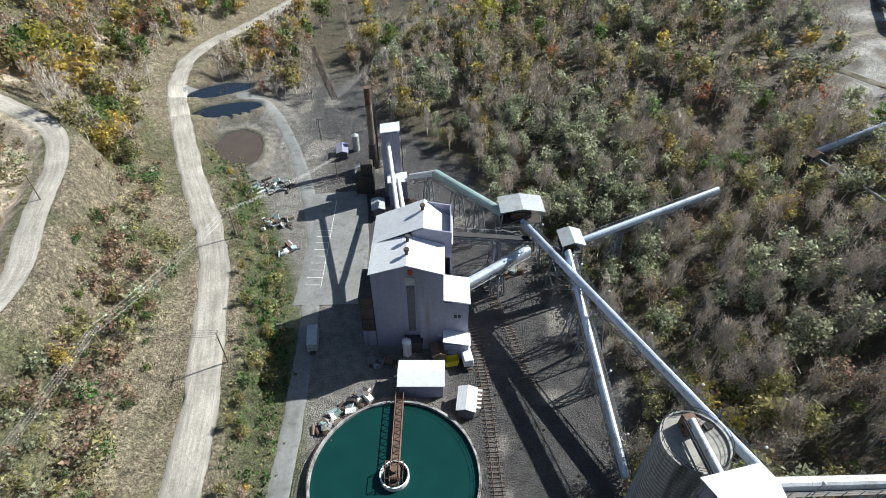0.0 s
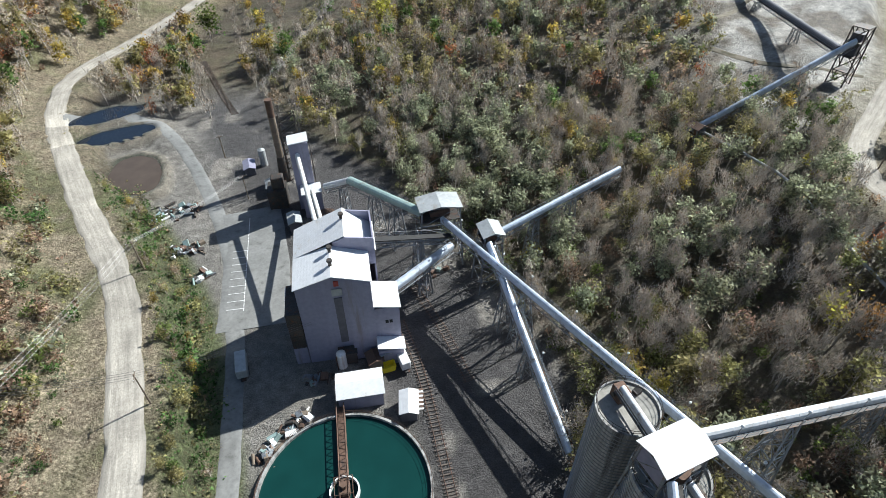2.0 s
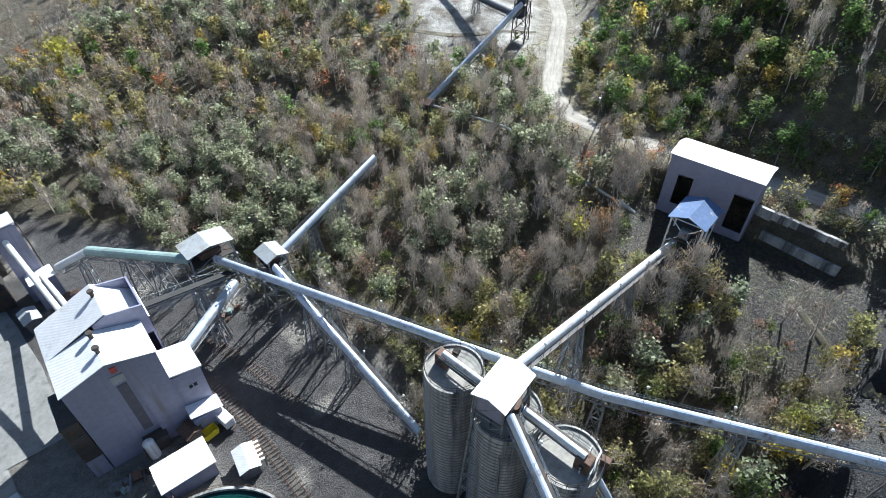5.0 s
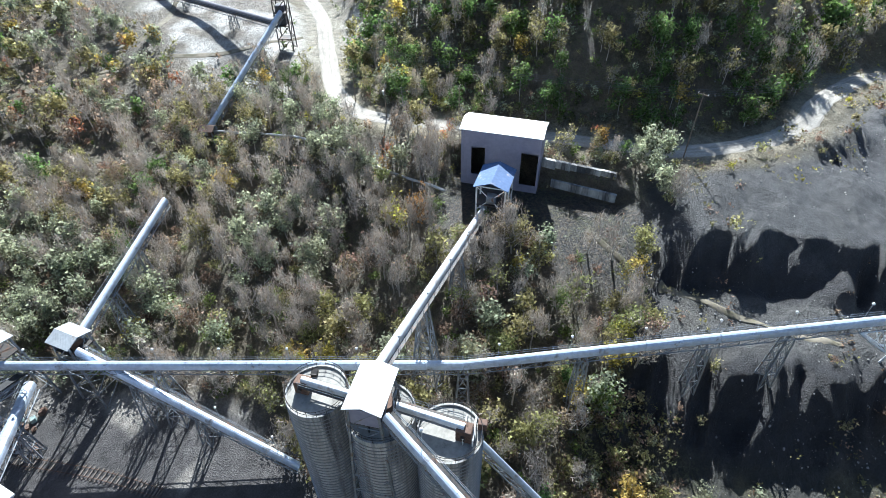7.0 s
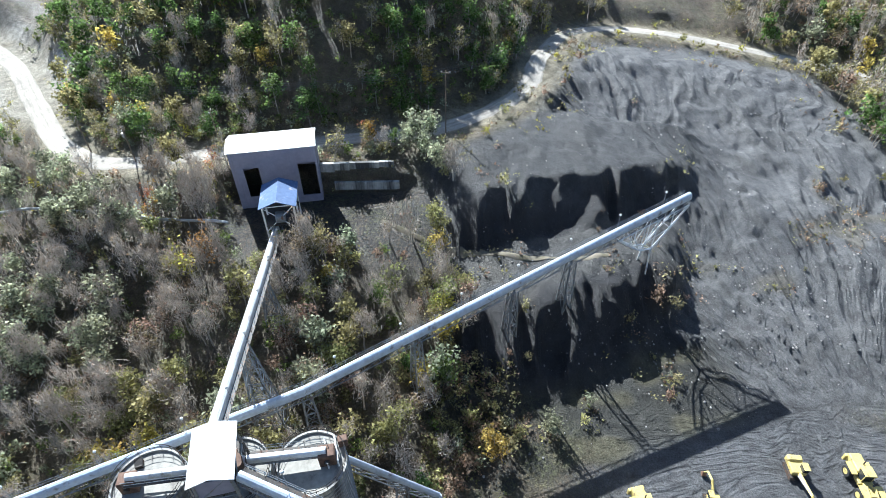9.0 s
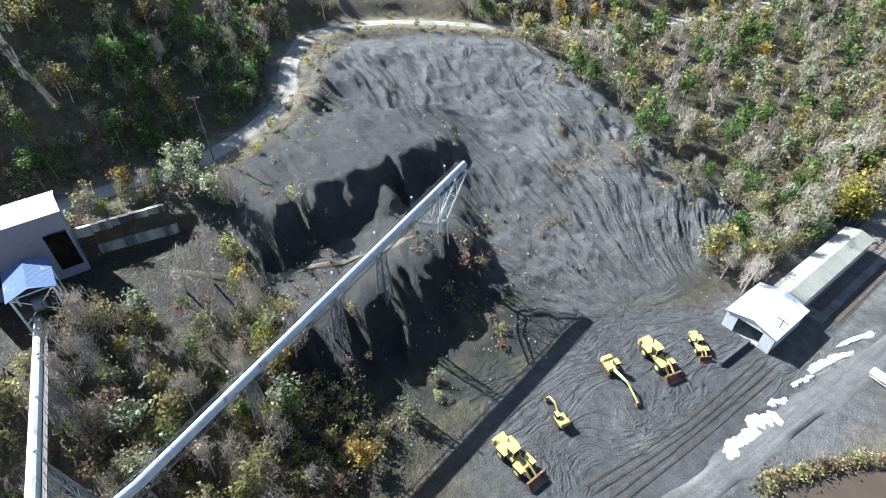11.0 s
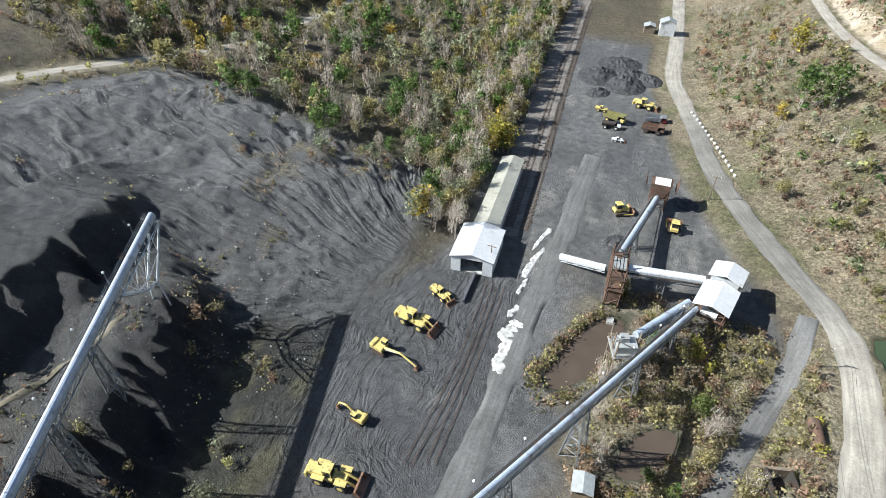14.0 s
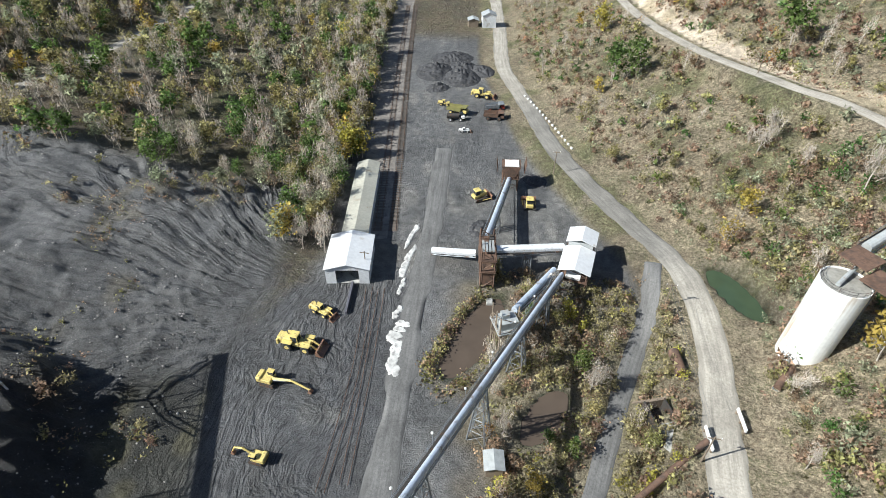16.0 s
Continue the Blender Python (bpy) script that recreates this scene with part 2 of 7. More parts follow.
M_ROAD = road_material("pale_gravel", (0.39, 0.36, 0.31), (0.17, 0.165, 0.155))
M_LANE = surface("old_asphalt", (0.22, 0.22, 0.21), 0.85, grain=1.5, vary=0.22, stain=(0.13, 0.13, 0.12), stain_amount=0.3, bump=0.2)
M_BALLAST = surface("stone_ballast", (0.21, 0.19, 0.17), 0.9, grain=3, vary=0.4, stain=(0.1, 0.09, 0.085), stain_amount=0.35, bump=0.6)
M_COALROAD = road_material("coal_dust_road", (0.15, 0.148, 0.145), (0.06, 0.06, 0.06))
M_WHITE_ROOF = surface("white_metal_roof", (0.74, 0.75, 0.76), 0.45, 0.1, grain=1.2, vary=0.1, stain=(0.5, 0.46, 0.4), stain_amount=0.12, bump=0.25, ribs=2.2)
M_GREY_ROOF = surface("grey_metal_roof", (0.42, 0.44, 0.44), 0.5, 0.2, grain=1.5, vary=0.2, stain=(0.3, 0.24, 0.18), stain_amount=0.2, bump=0.25, ribs=2.2)
M_BLUE_WALL = surface("slate_blue_siding", (0.27, 0.27, 0.36), 0.55, 0.05, grain=1.2, vary=0.14, stain=(0.2, 0.18, 0.2), stain_amount=0.12, bump=0.3, streak=True)
M_DARK_WALL = surface("dark_siding", (0.1, 0.1, 0.12), 0.6, grain=1.5, vary=0.25, bump=0.2, streak=True)
M_GALLERY = surface("pale_blue_gallery", (0.52, 0.59, 0.69), 0.42, 0.25, grain=1.5, vary=0.2, stain=(0.18, 0.15, 0.13), stain_amount=0.22, bump=0.15, island=0.12)
M_TEAL = surface("teal_gallery", (0.3, 0.4, 0.38), 0.5, 0.2, grain=1.5, vary=0.2, stain=(0.2, 0.16, 0.12), stain_amount=0.2, bump=0.15, island=0.1)
M_WHITE_GALLERY = surface("white_gallery", (0.7, 0.72, 0.74), 0.45, 0.1, grain=1.5, vary=0.15, stain=(0.35, 0.3, 0.25), stain_amount=0.2, bump=0.15, island=0.1)
M_STEEL = surface("grey_steel", (0.26, 0.28, 0.3), 0.6, 0.5, grain=4, vary=0.3, stain=(0.17, 0.1, 0.06), stain_amount=0.3, bump=0.1)
M_DARK_STEEL = surface("dark_steel", (0.07, 0.065, 0.06), 0.65, 0.4, grain=4, vary=0.4, stain=(0.14, 0.07, 0.04), stain_amount=0.3, bump=0.1)
M_RUST = surface("rusted_steel", (0.15, 0.092, 0.065), 0.8, 0.2, grain=3, vary=0.4, stain=(0.08, 0.058, 0.048), stain_amount=0.4, bump=0.3)
M_CONCRETE = surface("stained_concrete", (0.4, 0.4, 0.38), 0.85, grain=1.2, vary=0.3, stain=(0.07, 0.07, 0.07), stain_amount=0.56, bump=0.3, streak=True, island=0.08)
M_SILO_TOP = surface("silo_roof_concrete", (0.3, 0.29, 0.26), 0.85, grain=1.5, vary=0.3, stain=(0.12, 0.11, 0.1), stain_amount=0.3, bump=0.2)
M_WHITE = surface("white_paint", (0.78, 0.78, 0.76), 0.5, grain=1.5, vary=0.08, stain=(0.5, 0.42, 0.33), stain_amount=0.14, bump=0.1, streak=True)
M_YELLOW = surface("machine_yellow", (0.64, 0.52, 0.18), 0.5, grain=5, vary=0.2, stain=(0.2, 0.15, 0.08), stain_amount=0.3, bump=0.1)
M_RUBBER = surface("tyre_rubber", (0.03, 0.03, 0.03), 0.85, grain=8, vary=0.3, bump=0.3)
M_RED = surface("red_paint", (0.42, 0.06, 0.04), 0.5, grain=5, vary=0.2, bump=0.1)
M_GLASS = surface("dark_window_glass", (0.03, 0.035, 0.04), 0.1, grain=2, vary=0.2, bump=0.0)
M_WOOD = surface("weathered_wood", (0.2, 0.16, 0.12), 0.85, grain=5, vary=0.35, bump=0.3)
M_WIRE = surface("wire", (0.2, 0.2, 0.2), 0.5, 0.6, grain=5, vary=0.1, bump=0.0)
M_BARK = surface("pale_bark", (0.4, 0.36, 0.31), 0.9, grain=2, vary=0.35, bump=0.3, island=0.25)
M_TWIG = surface("grey_twigs", (0.52, 0.46, 0.39), 0.9, grain=2, vary=0.3, bump=0.0, island=0.35)
M_BRUSH = surface("brush_stems", (0.27, 0.225, 0.17), 0.9, grain=2, vary=0.3, bump=0.0, island=0.4)
M_BEIGE = surface("beige_metal_roof", (0.42, 0.41, 0.35), 0.55, 0.1, grain=1.5, vary=0.18, stain=(0.3, 0.26, 0.2), stain_amount=0.2, bump=0.25, ribs=2.2)
M_TRACK = surface("faint_dirt", (0.2, 0.175, 0.13), 0.95, grain=1.6, vary=0.4, stain=(0.11, 0.1, 0.06), stain_amount=0.5, bump=0.5)
M_BUCKET = surface("worn_bucket_steel", (0.3, 0.17, 0.11), 0.6, 0.3, grain=4, vary=0.35, stain=(0.1, 0.08, 0.07), stain_amount=0.4, bump=0.2)
M_OLIVE = surface("olive_paint", (0.2, 0.19, 0.07), 0.6, grain=5, vary=0.25, bump=0.1)
M_BLUEROOF = surface("faded_blue_roof", (0.1, 0.16, 0.3), 0.85, 0.0, grain=1.5, vary=0.2, stain=(0.3, 0.3, 0.32), stain_amount=0.2, bump=0.25, ribs=2.2)
M_COAL = surface("heaped_coal", (0.045, 0.045, 0.048), 0.75, grain=3, vary=0.5, stain=(0.14, 0.13, 0.12), stain_amount=0.2, bump=0.8)
M_POWDER = surface("rock_dust", (0.58, 0.575, 0.555), 0.9, grain=2.5, vary=0.3, stain=(0.26, 0.255, 0.245), stain_amount=0.5, bump=0.3)
M_STONE = surface("spoil_stone", (0.27, 0.26, 0.245), 0.85, grain=3, vary=0.3, bump=0.2, island=0.5)
M_SLEEPER = surface("old_sleeper", (0.12, 0.1, 0.085), 0.9, grain=4, vary=0.3, bump=0.2, island=0.3)
M_POND = water_material("green_tank_water", (0.007, 0.04, 0.036))
M_OLIVE_WATER = water_material("olive_pond_water", (0.05, 0.075, 0.045), 0.1)
M_BROWN_WATER = water_material("brown_silt_water", (0.09, 0.07, 0.055), 0.12)
M_DARK_WATER = water_material("dark_blue_water", (0.015, 0.022, 0.035), 0.05)
M_LEAF = {
    "olive": foliage("olive_leaves", (0.31, 0.3, 0.125)),
    "grey": foliage("grey_green_leaves", (0.33, 0.35, 0.23)),
    "green": foliage("green_leaves", (0.14, 0.2, 0.06)),
    "yellow": foliage("yellow_leaves", (0.44, 0.37, 0.09)),
    "orange": foliage("orange_leaves", (0.38, 0.2, 0.075)),
    "brown": foliage("brown_leaves", (0.31, 0.225, 0.15)),
    "straw": foliage("dry_grass", (0.32, 0.26, 0.15)),
    "lush": foliage("lush_weeds", (0.1, 0.17, 0.05)),
}


# ---- building helpers ----
def thing(name, x, y, z, turn=0.0, label="", category="", group="", kind=""):
    ob = new(name)
    ob.matrix_basis = pose(x, y, z, 0, 0, turn)
    ob.empty_display_size = 0.5
    return tagged(ob, label, category, group, kind)


def part(name, bm, material, parent, label="", world_=False, smooth=False):
    """Links a bmesh as one mesh object under a thing or a part. world_: its coordinates are the world's."""
    me = bpy.data.meshes.new(name)
    if world_:
        top = parent
        while top.parent:
            top = top.parent
        bm.transform(top.matrix_basis.inverted())
    if smooth:
        for f in bm.faces:
            f.smooth = True
    bm.to_mesh(me)
    bm.free()
    me.materials.append(material)
    ob = new(name, me)
    ob.parent = parent
    if label:
        ob["label"] = label
    return ob


def box(bm, x, y, z, sx, sy, sz, m=None, bevel=0.0):
    """A box whose base's middle is (x, y, z)."""
    made = bmesh.ops.create_cube(bm, size=1.0)["verts"]
    for v in made:
        v.co = Vector((v.co.x * sx + x, v.co.y * sy + y, (v.co.z + 0.5) * sz + z))
    if bevel:
        edges = list({e for v in made for e in v.link_edges})
        made = list({v for f in bmesh.ops.bevel(bm, geom=edges, offset=bevel, segments=1, affect="EDGES")["faces"] for v in f.verts} | {v for v in made if v.is_valid})
    if m is not None:
        for v in made:
            v.co = m @ v.co
    return bm


def tube(bm, a, b, r0, r1=None, n=12, caps=True):
    a, b = Vector(a), Vector(b)
    r1 = r0 if r1 is None else r1
    q = (b - a).to_track_quat("Z", "Y")
    rings = []
    for c, r in ((a, r0), (b, r1)):
        rings.append([bm.verts.new(c + q @ Vector((r * math.cos(2 * math.pi * k / n), r * math.sin(2 * math.pi * k / n), 0))) for k in range(n)])
    for k in range(n):
        bm.faces.new((rings[0][k], rings[0][(k + 1) % n], rings[1][(k + 1) % n], rings[1][k]))
    if caps:
        bm.faces.new(rings[0][::-1])
        bm.faces.new(rings[1])
    return bm


def beam(bm, a, b, w=0.2):
    return tube(bm, a, b, w * 0.7071, n=4)


def prism(bm, outline, y0, y1, m=None):
    """An outline of (x, z) drawn out from y0 to y1."""
    f0 = [bm.verts.new((x, y0, z)) for x, z in outline]
    f1 = [bm.verts.new((x, y1, z)) for x, z in outline]
    bm.faces.new(f0)
    bm.faces.new(f1[::-1])
    k = len(outline)
    for i in range(k):
        bm.faces.new((f0[i], f1[i], f1[(i + 1) % k], f0[(i + 1) % k]))
    bmesh.ops.recalc_face_normals(bm, faces=bm.faces[:])
    if m is not None:
        for v in f0 + f1:
            v.co = m @ v.co
    return bm


def mesh_of(name, verts, quads, material):
    """A mesh from whole arrays of corners and of faces with three or four corners."""
    me = bpy.data.meshes.new(name)
    verts, quads = np.asarray(verts, np.float32), np.asarray(quads, np.int32)
    me.vertices.add(len(verts))
    me.vertices.foreach_set("co", verts.ravel())
    me.loops.add(quads.size)
    me.loops.foreach_set("vertex_index", quads.ravel())
    me.polygons.add(len(quads))
    me.polygons.foreach_set("loop_start", np.arange(0, quads.size, quads.shape[1], dtype=np.int32))
    me.update(calc_edges=True)
    me.validate()
    me.materials.append(material)
    return me


# ---- the lie of the land ----
def path_z(points, step=3.0):
    """A smooth line through a few points (x, y, z), one place about every step metres."""
    p = np.array(points, float)
    out = []
    for i in range(len(p) - 1):
        a, b, c, d = p[max(i - 1, 0)], p[i], p[i + 1], p[min(i + 2, len(p) - 1)]
        n = max(2, int(np.linalg.norm(c - b) / step))
        for k in range(n):
            s = k / n
            out.append(0.5 * (2 * b + (c - a) * s + (2 * a - 5 * b + 4 * c - d) * s * s + (3 * b - a - 3 * c + d) * s ** 3))
    return np.array(out + [p[-1]])


def near_line(x, y, line):
    """The distance to a line, and the line's height there."""
    best, high = np.full(x.shape, 1e9), np.zeros(x.shape)
    for a, b in zip(line[:-1], line[1:]):
        d = b - a
        s = np.clip(((x - a[0]) * d[0] + (y - a[1]) * d[1]) / (d[0] ** 2 + d[1] ** 2 + 1e-9), 0, 1)
        r = np.hypot(x - a[0] - s * d[0], y - a[1] - s * d[1])
        m = r < best
        best = np.where(m, r, best)
        high = np.where(m, a[2] + s * d[2], high)
    return best, high


def hash2(i, j, seed):
    v = np.sin(i * 127.1 + j * 311.7 + seed * 74.7) * 43758.5453
    return v - np.floor(v)


def rough(x, y, size, seed=0):
    """Smooth noise, -1 to 1, in lumps of that size."""
    x, y = np.asarray(x) / size, np.asarray(y) / size
    i, j = np.floor(x), np.floor(y)
    u, v = x - i, y - j
    u, v = u * u * (3 - 2 * u), v * v * (3 - 2 * v)
    a = hash2(i, j, seed) * (1 - u) + hash2(i + 1, j, seed) * u
    b = hash2(i, j + 1, seed) * (1 - u) + hash2(i + 1, j + 1, seed) * u
    return 2 * (a * (1 - v) + b * v) - 1


def ease(v, lo, hi):
    s = np.clip((v - lo) / (hi - lo), 0, 1)
    return s * s * (3 - 2 * s)


RAIL = path_z([(-70, 330, 0), (-45, 215, 0), (-16, 130, 0), (3, 82, 0), (11, 45, 0), (17, 5, 0), (22, -40, 0), (31, -85, 0), (44, -150, 0), (58, -225, 0), (75, -320, 0), (95, -430, 0)])
HAUL = path_z([(-60, 330, 6), (-84, 258, 6), (-99, 222, 6), (-97, 190, 6), (-76, 140, 6), (-56, 100, 6), (-48, 75, 6), (-41, 40, 6), (-38, 0, 6), (-38, -45, 6), (-42, -80, 5), (-40, -105, 4), (-28, -127, 3), (-11, -160, 2), (2, -200, 1), (14, -240, 0), (20, -290, 0), (30, -360, 0), (45, -440, 0)])
LANE = path_z([(-27, 30, 0), (-28, 55, 0), (-30, 85, 0), (-35, 115, 0), (-47, 150, 0.5), (-62, 178, 2), (-80, 187, 4), (-94, 186, 6)])
BENCH = path_z([(215, 190, 27), (175, 140, 25), (143, 113, 24), (118, 92, 24), (110, 76, 24), (115, 50, 24), (122, 14, 24), (126, -2, 24), (142, -23, 26), (165, -32, 28), (188, -48, 27), (192, -80, 24), (182, -128, 17), (172, -165, 13), (172, -225, 11), (175, -300, 9)])
UPPER = path_z([(-118, 128, 32), (-95, 118, 26), (-88, 106, 24), (-82, 86, 24), (-75, 64, 24), (-80, 20, 26), (-98, -60, 30), (-88, -135, 30), (-71, -162, 29), (-54, -200, 25), (-39, -252, 22), (-30, -320, 20)])

# ponds: middle x, y, half length, half width, turn of the length from the x axis, water level
PONDS = [(-64.5, 151.0, 11.0, 7.0, 110, 1.2), (-75.5, 173.5, 12.5, 4.6, 20, 3.0), (-82.0, 187.5, 12.0, 5.4, 24, 3.6),
         (6.4, -80.6, 12.4, 4.3, 70, -0.9), (-9.5, -62.0, 7.5, 3.2, 60, -0.6), (-51.5, -98.5, 9.0, 3.4, 118, 3.6)]


def in_pond(x, y, pond):
    cx, cy, a, b, turn, level = pond
    c, s = math.cos(math.radians(turn)), math.sin(math.radians(turn))
    u, v = (x - cx) * c + (y - cy) * s, (y - cy) * c - (x - cx) * s
    wob = 1 + 0.12 * rough(x, y, 5, 9)
    return np.hypot(u / a, v / b) / wob


def heap_mask(x, y):
    """1 where the steep spoil tip lies, 0 on the fan and in the woods beside it."""
    ridge = np.interp(x, [55, 62, 69, 79, 98, 112, 135], [-66, -58, -52, -50, -55, -61, -68]) + 1.5 * rough(x, y, 7, 75)
    return ease(-y, -6, 10) * ease((y - ridge) / (1 + 2.2 * ease(x, 92, 108)), -5, 4) * ease(x, 46, 56) * (1 - ease(x, 128, 138))


def land(x, y):
    x, y = np.asarray(x, float), np.asarray(y, float)
    xr = np.interp(y, RAIL[::-1, 1], RAIL[::-1, 0])
    xh = np.interp(y, HAUL[::-1, 1], HAUL[::-1, 0])
    wide = np.interp(y, [-300, -150, -112, -90, -60, -25, 5, 30, 60, 140, 178, 220, 330], [9, 11, 12, 16, 34, 36, 22, 16, 26, 26, 11, 8, 8])
    reach = np.interp(y, [-300, -150, -100, -50, -10, 30, 85, 140, 250], [80, 108, 120, 112, 80, 76, 92, 145, 170])
    top = np.interp(y, [-300, -150, -100, -45, 0, 100, 200], [9, 14, 20, 27, 24, 24, 28])
    steep = np.interp(y, [-300, -160, -90, -30, -8, 14, 88, 108, 135, 220], [0.35, 0.3, 0.26, 0.36, 0.55, 0.8, 0.7, 0.42, 0.16, 0.25])
    d = x - xr - wide
    u = np.clip(d / reach, 0, None)
    fan = ease(-y, 40, 56) * (1 - ease(-y, 108, 124))
    z = top * (np.interp(u, [0, 0.12, 0.3, 0.55, 0.8, 0.95, 1.05], [0, 0.07, 0.26, 0.52, 0.84, 1, 1]) * (1 - fan)
               + np.interp(u, [0, 0.05, 0.2, 0.4, 0.6, 0.8, 0.95, 1.05], [0, 0.03, 0.22, 0.48, 0.64, 0.84, 1, 1]) * fan)
    # two scarps of dumped spoil, a shelf with a path between them
    heap = heap_mask(x, y)
    xs = x - np.interp(y, [-60, -42, -22, -6, 10], [11, 7.5, 0, -4, -4]) + 3.0 * rough(x, y, 17, 71) + 1.6 * rough(x, y, 6, 74)
    gully = np.abs(rough(y + 2.5 * rough(x, y, 9, 72), x * 0.16, 3.4, 73))
    scarps = np.interp(xs - 4.0 * gully * ease(xs, 62, 68), [45, 54, 61, 75, 80, 90, 99, 110, 133], [0, 0.3, 1.0, 13.2, 14.0, 14.6, 23, 23.8, 26.0])
    z = z * (1 - heap) + scarps * heap
    over = np.clip(d - reach * 1.07, 0, None)
    crown = np.interp(y, [-60, -20, 60, 100, 140], [200, 48, 48, 80, 200])
    z = z + steep * (np.sqrt(np.minimum(over, crown) ** 2 + 64) - 8)
    # the western side: haul road on a bank, the slope above it
    zh = np.interp(y, HAUL[::-1, 1], HAUL[::-1, 2])
    bank = ease(xh - x, -13, -4) * zh
    dw = np.clip(xh - x - 6, 0, None)
    west = np.interp(dw, [0, 8, 40, 90, 200, 400], [0, 3, 19, 36, 90, 150])
    z = z + bank + west
    # open bowls and lumps
    wild = ease(np.abs(d - 10) , 0, 20) * ease(d, 0, 30) + ease(dw, 4, 20)
    z = z + wild * (1.5 * rough(x, y, 26, 3) + 0.7 * rough(x, y, 9, 5))
    for line, half, soft in ((BENCH, 4.5, 9), (UPPER, 3.5, 6), (HAUL, 5.2, 5), (LANE, 3.2, 5)):
        r, h = near_line(x, y, line)
        k = 1 - ease(r, half, half + soft)
        z = z * (1 - k) + h * k
    # the cut in front of the mine building
    k = ease(x, 82, 90) * (1 - ease(x, 105.6, 107.0)) * ease(y, 3, 10) * (1 - ease(y, 46, 52))
    z = z * (1 - k) + np.minimum(z, 18.2) * k
    for pond in PONDS:
        r = in_pond(x, y, pond)
        level = pond[5]
        k = 1 - ease(r, 1.12, 1.6)
        z = z * (1 - k) + (level + 0.6) * k
        z = z - 1.6 * (1 - ease(r, 0.82, 1.12))
    return z


# ---- the ground, one sheet out to the horizon ----
def spread(lo, hi, step, far):
    """Even steps between lo and hi, wider and wider ones out to far."""
    mid = list(np.arange(lo, hi, step))
    out, s = [], step
    while (mid[-1] if not out else out[-1]) < far:
        s = min(s * 1.12, 200)
        out.append((out[-1] if out else mid[-1]) + s)
    back_, s = [], step
    while (mid[0] if not back_ else back_[-1]) > -far:
        s = min(s * 1.12, 200)
        back_.append((back_[-1] if back_ else mid[0]) - s)
    return np.array(back_[::-1] + mid + out)


def blend(a, b, k):
    return a * (1 - k[..., None]) + np.array(b) * k[..., None]


def soils(x, y):
    """Which earth lies where; on the spoil, light and shade are put into the colour too."""
    xr = np.interp(y, RAIL[::-1, 1], RAIL[::-1, 0])
    xh = np.interp(y, HAUL[::-1, 1], HAUL[::-1, 0])
    n1, n2, n3 = rough(x, y, 14, 1), rough(x, y, 5, 2), rough(x, y, 40, 7)
    col = np.zeros(x.shape + (3,)) + np.array((0.14, 0.115, 0.082))
    col = blend(col, (0.19, 0.155, 0.105), ease(n1 + 0.5 * n2, -0.2, 0.6))
    # dry scrub on the western slope
    west = ease(xh - x, -12, -6)
    col = blend(col, (0.43, 0.36, 0.25), west)
    col = blend(col, (0.25, 0.245, 0.13), west * ease(n1 + 0.6 * n2 + 0.4 * n3, 0.1, 0.7))
    col = blend(col, (0.38, 0.32, 0.24), west * ease(n2 + 0.4 * n1, 0.9, 1.15))
    # gravel and coal of the plant's yard
    wide = np.interp(y, [-300, -150, -112, -90, -60, -25, 5, 30, 60, 140, 178, 220, 330], [9, 11, 12, 16, 34, 36, 22, 16, 26, 26, 11, 8, 8])
    flat = ease(x - xh, 9, 12) * ease(xr + wide - x + 2 * n2, -6, 2)
    north = flat * ease(y, 18, 40) * (1 - ease(y, 190, 225))
    col = blend(col, (0.24, 0.225, 0.2), north)
    col = blend(col, (0.07, 0.066, 0.066), north * ease(x - xr + 5 * n1 + 2 * n2, -13 - 10 * ease(y, 92, 110), -1 - 6 * ease(y, 92, 110)) * 0.95)
    col = blend(col, (0.27, 0.25, 0.22), north * ease(n1 + n2, 0.7, 1.2))
    # weeds between lane and haul road
    strip = ease(x - xh, 5, 8) * (1 - ease(x - xh, 16, 19)) * ease(y, 30, 50) * (1 - ease(y, 125, 140))
    col = blend(col, (0.15, 0.175, 0.08), strip)
    # the coal yard and the heaps of spoil behind it
    south = ease(-y, 14, 34) * (1 - ease(-y, 262, 285))
    yard = flat * south * np.maximum(ease(x - xr + 4 * n2, -26, -14), ease(-y + 3 * n2, 84, 100))
    col = blend(col, (0.16, 0.16, 0.16), yard * (1 - ease(-y, 95, 110)))
    col = blend(col, (0.135, 0.135, 0.135), yard * ease(-y, 95, 112))
    col = blend(col, (0.1, 0.101, 0.105), yard * ease(x - xr + 1.5 * n2, -7, -3) * (1 - ease(-y, 86, 98)))
    col = blend(col, (0.3, 0.29, 0.26), yard * ease(n2 + 0.6 * n1, 0.75, 1.1) * 0.25)
    lines = rough(x * 1.0 + 0.25 * y + 3 * n1, y * 0.22, 2.2, 91) + 0.7 * rough(x + 2 * n1, y, 9, 92)
    col = blend(col, (0.09, 0.09, 0.091), yard * ease(lines, 0.1, 0.7) * 0.7)
    col = blend(col, (0.27, 0.26, 0.24), yard * ease(-lines, 0.35, 0.9) * 0.5 * (1 - ease(x - xr, -7, -1)))
    tail, _ = near_line(x, y, BENCH)
    spoil = ease(x - xr - wide, -12, 4) * (1 - ease(x - np.interp(y, BENCH[::-1, 1], BENCH[::-1, 0]), -16, -7)) * ease(-y + 5 * n1, -8, 2) * (1 - ease(-y + 4 * n1, 118, 132))
    spoil = spoil * ease(x + 4 * n1, 50, 62)
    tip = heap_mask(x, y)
    # coal black, painted darker for the shade on scarps turned from the sun
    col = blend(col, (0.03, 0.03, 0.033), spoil)
